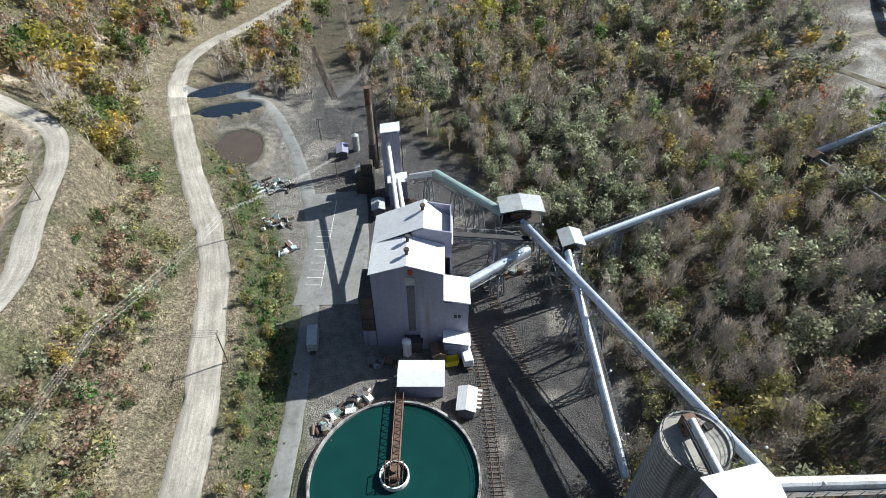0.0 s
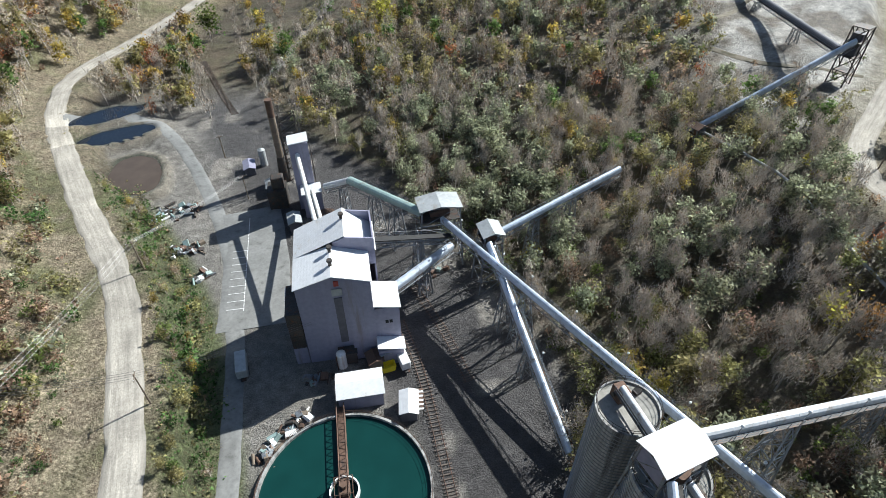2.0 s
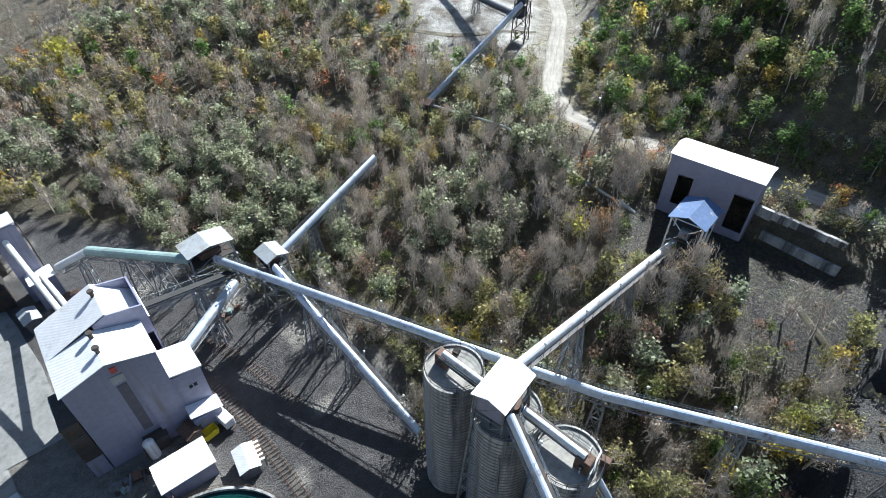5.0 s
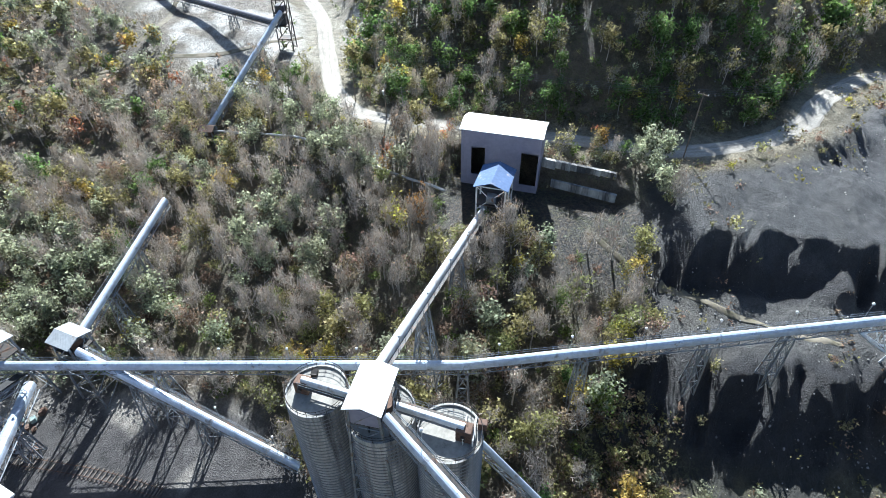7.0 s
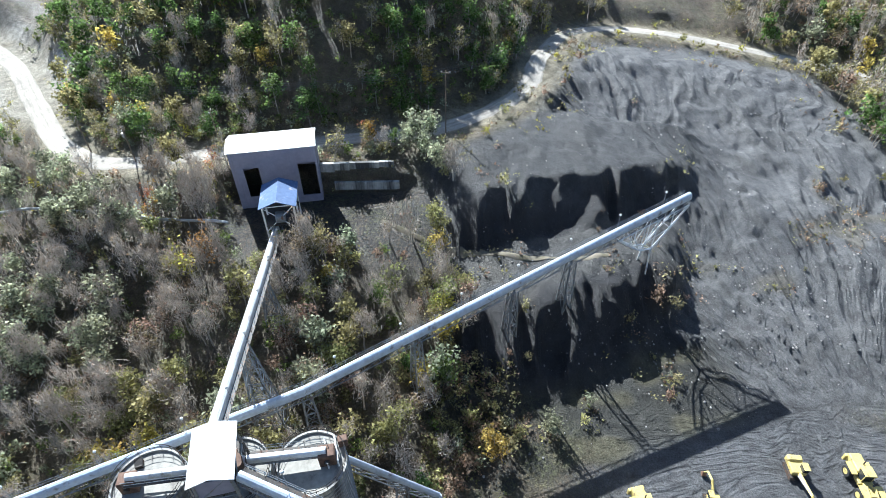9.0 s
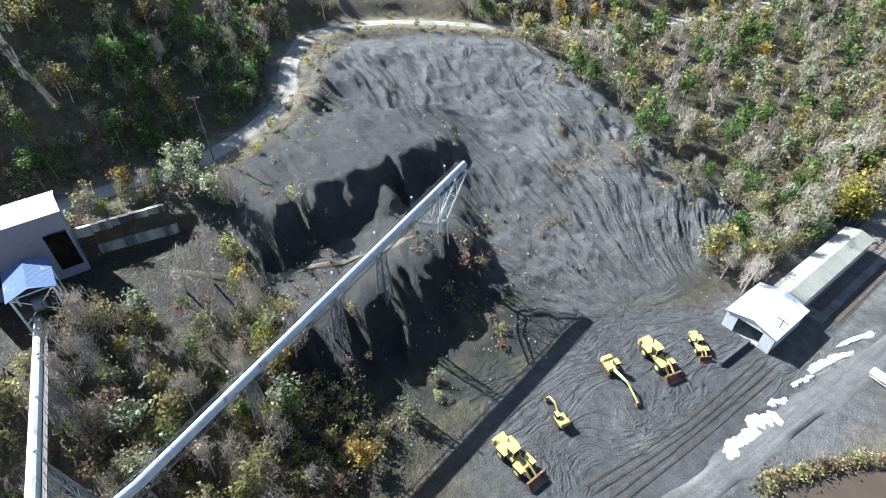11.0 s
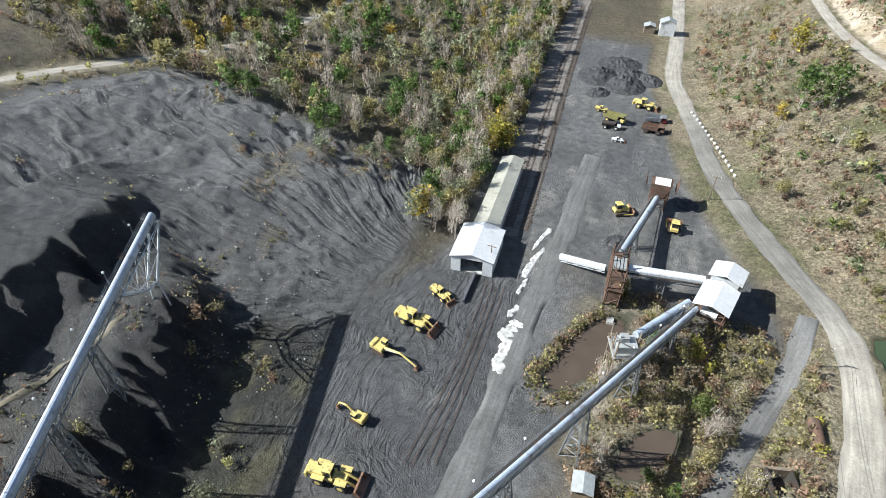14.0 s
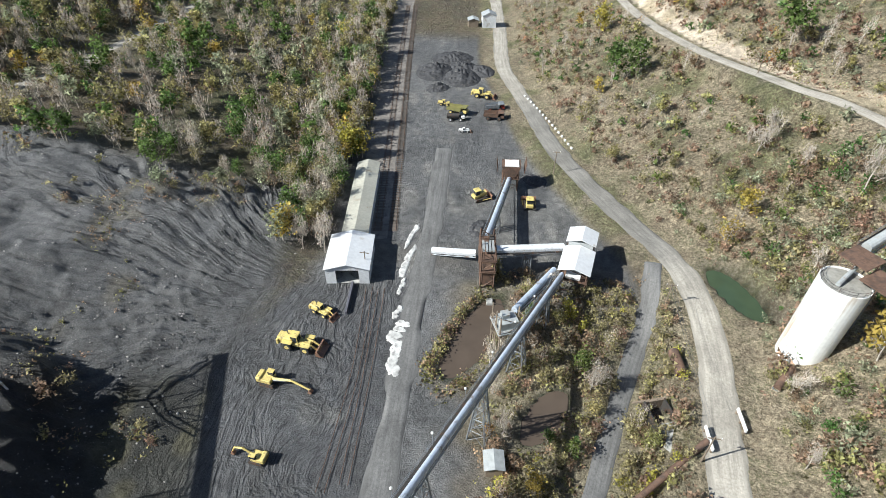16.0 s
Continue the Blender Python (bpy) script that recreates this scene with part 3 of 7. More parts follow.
    # the grey fan, painted lighter as a sunlit slope
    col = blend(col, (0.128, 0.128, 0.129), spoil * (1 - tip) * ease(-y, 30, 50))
    xs = x - np.interp(y, [-60, -42, -22, -6, 10], [11, 7.5, 0, -4, -4])
    # the upper face, its sunlight put into a lighter tone than the scarp's
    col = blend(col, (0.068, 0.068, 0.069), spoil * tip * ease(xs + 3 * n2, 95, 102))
    col = blend(col, (0.1, 0.098, 0.092), spoil * tip * ease(xs, 76, 80) * (1 - ease(xs, 90, 92)) * 0.8)
    col = blend(col, (0.06, 0.059, 0.045), spoil * tip * (1 - ease(xs + 3 * n2, 56, 64)) * ease(n2 + 0.6 * n1, -0.3, 0.4))
    col = blend(col, (0.15, 0.13, 0.09), spoil * ease(n1 + 0.5 * n2, 0.55, 0.9) * 0.5 * (1 - 0.7 * tip))
    scar = rough(x * 1.0, y * 0.35, 4.0, 77)
    col = blend(col, (0.055, 0.055, 0.058), spoil * (1 - tip) * ease(scar + 0.5 * n2, 0.45, 0.85) * 0.6)
    # weedy coal toe, darkened from the belt's shadow line on to stand for shade
    toe = ease(-y, -2, 10) * (1 - ease(-y, 50, 62)) * ease(x - 40.5 + 0.343 * (y + 15) + 1.5 * n2, 0, 5) * (1 - ease(xs, 60, 64))
    col = blend(col, (0.042, 0.042, 0.037), toe)
    col = blend(col, (0.1, 0.092, 0.055), toe * ease(n2 + 0.5 * n1, 0.05, 0.6) * 0.7)
    margin = ease(x - xh, 5, 8) * (1 - ease(x - xr + 4 * n2, -28, -20)) * ease(-y, 22, 36) * (1 - ease(-y + 3 * n2, 84, 100))
    col = blend(col, (0.33, 0.29, 0.2), margin)
    field = ease(-y, 118, 135) * ease(x - xr - wide, 6, 14)
    col = blend(col, (0.09, 0.088, 0.048), field * ease(n1 + 0.5 * n2, -0.5, 0.3))
    col = blend(col, (0.05, 0.048, 0.046), ease(x, 80, 87) * (1 - ease(x, 104, 106)) * ease(y, -6, 2) * (1 - ease(y, 46, 52)))
    # bare bright wash up the side valley
    wash = ease(x + 6 * n1, 106, 122) * ease(y + 5 * n1, 98, 114) * (1 - ease(np.abs(x - 24 - y * 0.85 + 8 * n1), 38, 58))
    col = blend(col, (0.5, 0.48, 0.44), wash * ease(n1 + 0.6 * n2, -0.8, 0.1))
    col = blend(col, (0.28, 0.25, 0.18), (1 - ease(tail, 5, 12)) * 0.75)
    # a cut bank of pale rock above the upper road
    cut = ease(UPPER_SIDE(x, y), 4, 5) * (1 - ease(UPPER_SIDE(x, y) + 1.5 * n2, 12, 17)) * (1 - ease(y, -90, -80) * (1 - ease(y, 50, 60)))
    col = blend(col, (0.58, 0.49, 0.38), cut * ease(n2 + 0.8 * n1, -0.7, 0.2))
    for pond in PONDS:
        r = in_pond(x, y, pond)
        col = blend(col, (0.24, 0.21, 0.16), (1 - ease(r, 1.35, 1.6)) * ease(r, 1.05, 1.2) * 0.7)
        col = blend(col, (0.05, 0.055, 0.035), (1 - ease(r, 1.02, 1.2)))
    grown = np.clip(1 - flat * np.maximum(north, south) - spoil - wash - cut, 0, 1) * ease(tail, 4, 8)
    grown = np.clip(grown + 0.7 * strip + 0.7 * margin, 0, 1)
    return np.concatenate([np.clip(col, 0.01, 0.9), grown[..., None]], -1)


def UPPER_SIDE(x, y):
    """How far a place lies uphill, west, of the upper road."""
    return np.interp(y, UPPER[::-1, 1], UPPER[::-1, 0]) - x


def tighten(g, lo, hi):
    """The same steps, halved between lo and hi."""
    mid = (g[:-1] + g[1:]) / 2
    return np.sort(np.concatenate([g, mid[(mid > lo) & (mid < hi)]]))


gx, gy = tighten(spread(-125, 205, 1.4, 2600), 15, 150), tighten(spread(-260, 235, 1.4, 2600), -125, 8)
X, Y = np.meshgrid(gx, gy)
Z = land(X, Y)
# furrows that the rain has cut down the spoil, ruts of machines in the yard
dz_x, dz_y = np.gradient(Z, gx, axis=1), np.gradient(Z, gy, axis=0)
slope = np.hypot(dz_x, dz_y)
coal_face = ease(-Y, 6, 20) * (1 - ease(-Y, 118, 132)) * ease(X, 52, 66) * (1 - ease(X, 165, 185))
away = np.degrees(np.arctan2(Y + 84, X - 36)) + 3.5 * rough(X, Y, 22, 41) + 1.6 * rough(X, Y, 8, 42)
furrow = np.abs(rough(away * 1.0, np.hypot(X - 36, Y + 84) * 0.12, 2.2, 11)) + 0.5 * np.abs(rough(away, np.hypot(X - 36, Y + 84) * 0.2, 0.9, 12))
tip_at = heap_mask(X, Y)
rill = np.abs(rough(away * 1.0 + 0.6 * rough(X, Y, 5, 47), np.hypot(X - 36, Y + 84) * 0.05, 1.15, 14))
Z = Z + coal_face * ease(slope, 0.05, 0.2) * (1 - tip_at) * (1.25 * furrow - 0.6 + 1.7 * np.minimum(rill, 0.42)) + coal_face * 0.45 * rough(X, Y, 4, 13)
Z = Z + coal_face * ease(slope, 0.05, 0.15) * (0.28 * rough(X, Y, 1.6, 15) + 0.35 * tip_at * rough(X, Y, 2.4, 16))
far_hills = ease(np.hypot(X, Y), 380, 1100)
Z = Z + far_hills * (60 + 60 * rough(X, Y, 420, 21))
nx, ny = len(gx), len(gy)
idx = np.arange(nx * ny).reshape(ny, nx)
quads = np.stack([idx[:-1, :-1], idx[:-1, 1:], idx[1:, 1:], idx[1:, :-1]], -1).reshape(-1, 4)
ground_mesh = mesh_of("ground", np.stack([X, Y, Z], -1).reshape(-1, 3), quads, M_SOIL)
# soil colours, including the shade painted on the spoil tip
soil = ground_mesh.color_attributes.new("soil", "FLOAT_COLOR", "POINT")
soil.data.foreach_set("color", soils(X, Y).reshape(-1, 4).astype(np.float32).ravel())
furrow_at = ground_mesh.attributes.new("furrow", "FLOAT_VECTOR", "POINT")
yard_mask = 0.3 * ease(-Y, 22, 34) * (1 - ease(-Y, 95, 106)) * ease(X, 22, 30) * (1 - ease(X, 52, 62))
radius = np.hypot(X - 36, Y + 84)
rill_mask = coal_face * ease(slope, 0.04, 0.15) * (0.35 + 0.65 * ease(-Y, 40, 60)) * (0.55 + 0.45 * rough(X, Y, 15, 45))
swirl = yard_mask > rill_mask
fu = np.where(swirl, X * 0.75 + 2.2 * rough(X, Y, 11, 51) + 0.8 * rough(X, Y, 4.5, 52), away * 0.3)
fv = np.where(swirl, Y * 0.3 + 2.2 * rough(X, Y, 11, 53) + 0.8 * rough(X, Y, 4.5, 54), radius * 0.07)
furrow_at.data.foreach_set("vector", np.stack([fu, fv, np.maximum(rill_mask, yard_mask)], -1).reshape(-1, 3).astype(np.float32).ravel())
ground_mesh.polygons.foreach_set("use_smooth", np.ones(len(quads), bool))
ground = tagged(new("ground", ground_mesh), "valley floor and hillsides of gravel, coal dust and dry scrub", "ground", kind="structure")


def surface_z(x, y):
    """The height of the ground as built, between its corners."""
    i = np.clip(np.searchsorted(gx, x) - 1, 0, nx - 2)
    j = np.clip(np.searchsorted(gy, y) - 1, 0, ny - 2)
    u, v = (x - gx[i]) / (gx[i + 1] - gx[i]), (y - gy[j]) / (gy[j + 1] - gy[j])
    return Z[j, i] * (1 - u) * (1 - v) + Z[j, i + 1] * u * (1 - v) + Z[j + 1, i] * (1 - u) * v + Z[j + 1, i + 1] * u * v


def at(x, y):
    return float(surface_z(np.array(x), np.array(y)))


def ribbon(name, line, width, material, label, category, lift=0.07, across=7, ragged=0.35, wander=0.0):
    """A road laid along a line, following the ground, with uneven edges and a skirt."""
    line = np.asarray(line)
    d = np.gradient(line[:, :2], axis=0)
    d /= np.linalg.norm(d, axis=1, keepdims=True)
    side = np.stack([d[:, 1], -d[:, 0]], 1)
    w = width if np.ndim(width) else np.full(len(line), float(width))
    rows = []
    for k in range(across):
        s = k / (across - 1) - 0.5
        off = s * w
        if k in (0, across - 1):
            off = off + np.sign(s) * ragged * rough(line[:, 0] * 1.0, line[:, 1], 4.0, 30 + k)
        px, py = line[:, 0] + side[:, 0] * off, line[:, 1] + side[:, 1] * off
        pz = surface_z(px, py) + lift + 0.05 * (1 - (2 * s) ** 2)
        if k in (0, across - 1):
            pz = pz - lift - 0.1
        rows.append(np.stack([px, py, pz], 1))
    v = np.stack(rows, 1)
    k = np.arange(v.shape[0] * across).reshape(-1, across)
    q = np.stack([k[:-1, :-1], k[:-1, 1:], k[1:, 1:], k[1:, :-1]], -1).reshape(-1, 4)
    me = mesh_of(name, v.reshape(-1, 3), q, material)
    me.polygons.foreach_set("use_smooth", np.ones(len(q), bool))
    run = np.concatenate([[0], np.cumsum(np.linalg.norm(np.diff(line[:, :2], axis=0), axis=1))])
    across_ = np.repeat(np.linspace(-1, 1, across)[None], len(line), 0)
    dusty = ease(-line[:, 1], 92, 118) * (1 - 0.8 * ease(-line[:, 1], 185, 215)) * (0.75 if name == "haul_road" else 0.0)
    lane = np.stack([across_, np.repeat(run[:, None], across, 1), np.repeat(dusty[:, None], across, 1)], -1)
    me.attributes.new("lane", "FLOAT_VECTOR", "POINT").data.foreach_set("vector", lane.reshape(-1, 3).astype(np.float32).ravel())
    return tagged(new(name, me), label, category, kind="structure")


ribbon("haul_road", path_z(HAUL[::4], 1.2), 7.3, M_ROAD, "pale gravel haul road along the hillside", "road", ragged=0.9, across=11)
ribbon("paved_lane", path_z(LANE[::3], 1.2), 4.6, M_LANE, "worn grey asphalt lane past the plant", "road")
ribbon("car_park", path_z([(-26, 84, 0), (-26.5, 100, 0), (-28, 115, 0), (-30, 128, 0)], 1.3), 17, M_LANE, "worn grey asphalt car park beside the plant", "pavement", across=14, lift=0.1)
ribbon("bench_road", path_z(BENCH[::4], 1.3), 6.5, M_ROAD, "pale dirt road along the hillside bench", "road")
ribbon("upper_road", path_z(UPPER[::4], 1.3), 6.0, M_ROAD, "pale dirt road cut into the western slope", "road")
SIDE = path_z([(-14, -34, 0), (-18, -47.5, 0), (-21.5, -60, 0), (-26, -75, 0), (-31.2, -91, 0.8), (-33.3, -102, 3.0), (-34.0, -107, 3.6)], 1.3)
ribbon("side_road", SIDE, 4.4, M_COALROAD, "narrow dark cinder road beside the haul road", "road", lift=0.1, across=9, ragged=0.6)
ribbon("yard_track", path_z([(17.5, -34, 0), (19, -60, 0), (21, -85, 0), (22, -105, 0), (24, -130, 0), (27, -160, 0)], 1.3), 6.5, M_COALROAD, "coal-dusted track through the yard", "road", ragged=1.2, lift=0.12)
ribbon("ballast", path_z([(38.5, -108, 0), (46, -150, 0), (60, -225, 0), (77, -320, 0), (92, -400, 0)], 1.5), 12, M_BALLAST, "pale stone ballast under the railway tracks", "railway", ragged=0.8)
hill_paths = [[(47, 211, 0), (73, 190, 0), (96, 176, 0), (113, 167, 0), (122, 157, 0), (132, 144, 0), (150, 128, 0)], [(60, 172, 0), (66, 163, 0), (71, 150, 0), (76, 140, 0), (78, 126, 0)], [(95, 222, 0), (102, 208, 0), (108, 187, 0), (119, 174, 0), (135, 178, 0), (155, 190, 0)], [(94, 13, 0), (90, 1, 0), (87, -12, 0), (85, -24, 0), (87, -36, 0)]]
for line in hill_paths:
    ribbon("hill_track", path_z(line, 1.3), 1.5 if line[0][0] == 94 else 2.6, M_TRACK, "faint dirt track across the wooded hillside", "road", ragged=0.8)


def pond(spec, material, label):
    cx, cy, a, b, turn, level = spec
    bm = bmesh.new()
    c, s = math.cos(radians(turn)), math.sin(radians(turn))
    ring = []
    for k in range(48):
        w = 2 * math.pi * k / 48
        u, v = 1.22 * a * math.cos(w), 1.22 * b * math.sin(w)
        ring.append(bm.verts.new((cx + u * c - v * s, cy + u * s + v * c, level)))
    bm.faces.new(ring)
    me = bpy.data.meshes.new("pond_water")
    bm.to_mesh(me)
    bm.free()
    me.materials.append(material)
    return tagged(new("pond_water", me), label, "water", kind="structure")


for spec, mat, label in zip(PONDS, (M_BROWN_WATER, M_DARK_WATER, M_DARK_WATER, M_BROWN_WATER, M_BROWN_WATER, M_OLIVE_WATER),
                            ("brown silted settling pond", "dark blue settling pond beside the road", "dark blue settling pond beside the road", "brown silt pond in the coal yard", "shallow brown pool under the conveyor", "narrow green pond beside the haul road")):
    pond(spec, mat, label)


# ---- conveyors ----
def along(a, b, s):
    return Vector(a) + (Vector(b) - Vector(a)) * s


def conveyor(points, label, material=M_GALLERY, wide=2.2, high=1.35, walkway=True, lamps=True, deep=1.3, bents=(), name="conveyor", cover=True, group="covered conveyors"):
    """A belt under a rounded sheet cover, on a trussed bridge with a walkway, between points; bents: (share of the way, splay)."""
    a0 = points[0]
    ob = thing(name, a0[0], a0[1], at(a0[0], a0[1]), 0, label, "conveyor", group)
    for a, b in zip(points[:-1], points[1:]):
        a, b = Vector(a), Vector(b)
        d = (b - a).normalized()
        side = d.cross(Vector((0, 0, 1))).normalized()
        up_ = side.cross(d)
        long = (b - a).length
        frame_ = Matrix((side, d, up_)).transposed().to_4x4()
        frame_.translation = a
        n = max(1, round(long / 6))
        for k in range(n):
            y0, y1 = long * k / n, long * (k + 1) / n
            bm = bmesh.new()
            if cover:
                arc = [(-wide / 2, 0.0), (-wide / 2, high * 0.45)] + [(-wide / 2 * math.cos(w), high * 0.45 + high * 0.55 * math.sin(w)) for w in (0.5, 1.05, 1.57, 2.09, 2.64)] + [(wide / 2, high * 0.45), (wide / 2, 0.0)]
                prism(bm, arc, y0 + 0.02, y1 - 0.02, frame_)
                part("cover_sheet", bm, material, ob, world_=True)
            else:
                prism(bm, [(-wide / 2, 0.25), (-wide / 2, 0.45), (-wide * 0.25, 0.3), (wide * 0.25, 0.3), (wide / 2, 0.45), (wide / 2, 0.25)], y0 + 0.02, y1 - 0.02, frame_)
                part("belt_section", bm, M_RUBBER, ob, world_=True)
        # the trussed bridge under it
        bm = bmesh.new()
        P = lambda x_, y_, z_: frame_ @ Vector((x_, y_, z_))
        m = max(2, round(long / 3.2))
        for x_ in (-wide / 2 + 0.1, wide / 2 - 0.1):
            beam(bm, P(x_, 0, -0.1), P(x_, long, -0.1), 0.16)
            beam(bm, P(x_, 0, -deep), P(x_, long, -deep), 0.16)
            for k in range(m):
                beam(bm, P(x_, long * k / m, -deep), P(x_, long * (k + 1) / m, -0.1), 0.1)
                beam(bm, P(x_, long * k / m, -deep), P(x_, long * k / m, -0.1), 0.1)
        for k in range(m + 1):
            beam(bm, P(-wide / 2, long * k / m, -deep), P(wide / 2, long * k / m, -deep), 0.1)
        part("truss", bm, M_STEEL, ob, world_=True)
        if walkway:
            x1 = -wide / 2 - 0.65
            bm = bmesh.new()
            prism(bm, [(x1, -0.08), (x1, 0.0), (-wide / 2 - 0.02, 0.0), (-wide / 2 - 0.02, -0.08)], 0, long, frame_)
            part("walkway", bm, M_DARK_STEEL, ob, world_=True)
            bm = bmesh.new()
            for h in (0.55, 1.05):
                beam(bm, P(x1, 0, h), P(x1, long, h), 0.06)
            for k in range(max(2, round(long / 2.5)) + 1):
                y_ = long * k / max(2, round(long / 2.5))
                beam(bm, P(x1, y_, -0.05), P(x1, y_, 1.05), 0.06)
            part("handrail", bm, M_STEEL, ob, world_=True)
        if lamps:
            for k in range(max(1, round(long / 11))):
                y_ = long * (k + 0.5) / max(1, round(long / 11))
                bm = bmesh.new()
                base = P(-wide / 2 - 0.65, y_, 0)
                tube(bm, base, base + Vector((0, 0, 3.0)), 0.04, n=5)
                post = part("lamp_post", bm, M_STEEL, ob, world_=True)
                bm = bmesh.new()
                bmesh.ops.create_uvsphere(bm, u_segments=8, v_segments=6, radius=0.24, matrix=Matrix.Translation(base + Vector((0, 0, 3.15))))
                part("lamp_globe", bm, M_WHITE, post, "white globe lamp", world_=True, smooth=True)
    total = [Vector(p) for p in points]
    for s, splay in bents:
        lens = [(q - p).length for p, q in zip(total[:-1], total[1:])]
        rest, k = s * sum(lens), 0
        while rest > lens[k] and k < len(lens) - 1:
            rest -= lens[k]
            k += 1
        c = along(total[k], total[k + 1], rest / lens[k]) - Vector((0, 0, deep))
        d = (total[k + 1] - total[k]).normalized()
        bent(ob, c, d, wide, splay)
    return ob


def bent(ob, c, d, wide, splay=0.12):
    """A four-legged lattice support from the ground up to c under a bridge that runs along d."""
    side = Vector((d.y, -d.x, 0)).normalized()
    fore = Vector((d.x, d.y, 0)).normalized()
    foot = at(c.x, c.y)
    h = c.z - foot
    if h < 1.0:
        return
    bm = bmesh.new()
    corner = []
    for su, sv in ((-1, -1), (1, -1), (1, 1), (-1, 1)):
        top_ = c + side * su * wide * 0.45 + fore * sv * 0.7
        low = Vector((c.x, c.y, 0)) + side * su * (wide * 0.45 + splay * h) + fore * sv * (0.7 + splay * 0.5 * h)
        low.z = at(low.x, low.y) - 0.3
        corner.append((low, top_))
        beam(bm, low, top_, 0.22)
    n = max(2, round(h / 3.5))
    for i in range(4):
        l0, t0 = corner[i]
        l1, t1 = corner[(i + 1) % 4]
        for k in range(n):
            a0, a1 = along(l0, t0, k / n), along(l0, t0, (k + 1) / n)
            b0, b1 = along(l1, t1, k / n), along(l1, t1, (k + 1) / n)
            beam(bm, a0, b1, 0.1)
            beam(bm, b0, a1, 0.1)
            beam(bm, a1, b1, 0.1)
    part("support_tower", bm, M_STEEL, ob, world_=True)


def head_truss(ob, a, b):
    """A deep lattice bracket under the last stretch of a belt from a to b, with legs down to the spoil."""
    d = (b - a).normalized()
    side = Vector((d.y, -d.x, 0)).normalized()
    drop = Vector((0, 0, -1))
    bm = bmesh.new()
    top = [b - d * k + drop * 1.0 for k in (19.0, 15.5, 12.0, 8.5, 4.5, 0.6)]
    low = [top[0], b - d * 15.5 + drop * 4.2, b - d * 12.0 + drop * 7.0, b - d * 8.5 + drop * 8.4, b - d * 4.5 + drop * 4.8, top[5]]
    for e in (-0.9, 0.9):
        o = side * e
        for k in range(5):
            beam(bm, top[k] + o, top[k + 1] + o, 0.2)
            beam(bm, low[k] + o, low[k + 1] + o, 0.3)
            beam(bm, top[k] + o, low[k] + o, 0.16)
            beam(bm, (top[k] if k % 2 else low[k]) + o, (low[k + 1] if k % 2 else top[k + 1]) + o, 0.16)
        foot = low[3] + o * 1.6
        beam(bm, low[3] + o, Vector((foot.x, foot.y, at(foot.x, foot.y) - 0.4)), 0.3)
    for k in range(1, 5):
        beam(bm, low[k] - side * 0.9, low[k] + side * 0.9, 0.16)
        beam(bm, low[k] - side * 0.9, low[k + 1] + side * 0.9, 0.12)
    part("head_truss", bm, M_WHITE_GALLERY, ob, "pale lattice bracket under the belt's head", world_=True)


REFUSE_A, REFUSE_B, REFUSE_C = (18.1, 96.7, 13.4), (50.1, 21.5, 18.4), (89.0, -50.0, 27.0)
HUB = (30.6, 25.0, 34.0)
long_belt = conveyor([REFUSE_A, REFUSE_B, REFUSE_C], "long pale blue covered belt on steel trestles above the woods", wide=1.3, bents=((0.18, 0.13), (0.33, 0.13), (0.5, 0.1), (0.62, 0.06), (0.74, 0.05), (0.82, 0.05)), group="covered conveyors")
head_truss(long_belt, Vector(REFUSE_B), Vector(REFUSE_C))
conveyor([(90.0, 34.6, 19.2), (34.0, 27.0, 32.6)], "white covered belt from the mine building to the silos", M_WHITE_GALLERY, wide=1.25, bents=((0.35, 0.1), (0.68, 0.1)))
conveyor([(29.4, 22.6, 32.5), (-11.5, -95.0, 6.5)], "pale blue covered belt running down to the coal yard", high=1.1, wide=1.0, bents=((0.5, 0.1), (0.66, 0.1), (0.8, 0.12), (0.92, 0.1)))
conveyor([(25.9, 84.5, 15.2), (30.2, 42.6, 2.2)], "pale blue covered belt sloping down beside the silos", wide=1.25, bents=((0.25, 0.1), (0.55, 0.1)))
conveyor([(28.2, 87.2, 15.2), (62.0, 100.6, 19.4)], "slate blue covered belt disappearing among the trees", wide=1.25, bents=((0.3, 0.1), (0.6, 0.1)), lamps=False)
conveyor([(92.0, 119.0, 17.0), (138.0, 125.0, 36.0)], "pale covered belt rising to the tower at the wash", wide=1.25, bents=((0.35, 0.1), (0.7, 0.1)), lamps=False)
conveyor([(139.0, 130.0, 32.0), (152.0, 196.0, 31.0), (165.0, 240.0, 33.0)], "dark covered belt from the far tower", M_DARK_WALL, wide=2.0, bents=((0.2, 0.1), (0.45, 0.1)), lamps=False)
conveyor([(-2.0, 120.4, 11.2), (13.8, 98.5, 14.6)], "teal covered belt from the dryer to the transfer house", M_TEAL, wide=2.2, bents=((0.35, 0.12), (0.65, 0.12)), lamps=False)
conveyor([(-8.6, 123.3, 8.0), (-2.0, 120.4, 11.0)], "short white covered belt beside the dryer", M_WHITE_GALLERY, wide=1.5, lamps=False, bents=((0.7, 0.1),))
conveyor([(1.6, 85.0, 19.6), (19.5, 92.5, 12.0)], "open black belt between plant and transfer house", wide=1.6, cover=False, bents=((0.55, 0.1),), lamps=False)
conveyor([(1.8, 79.5, 8.5), (19.5, 93.0, 8.5)], "pale blue covered belt entering the plant", wide=1.8, bents=((0.6, 0.08),), lamps=False)
conveyor([(35.0, 14.5, 27.5), (37.6, 1.1, 9.8), (37.8, -0.4, 1.0)], "narrow lattice belt running down from a silo", M_GALLERY, wide=0.75, high=0.7, lamps=False, walkway=False, bents=((0.45, 0.08),))


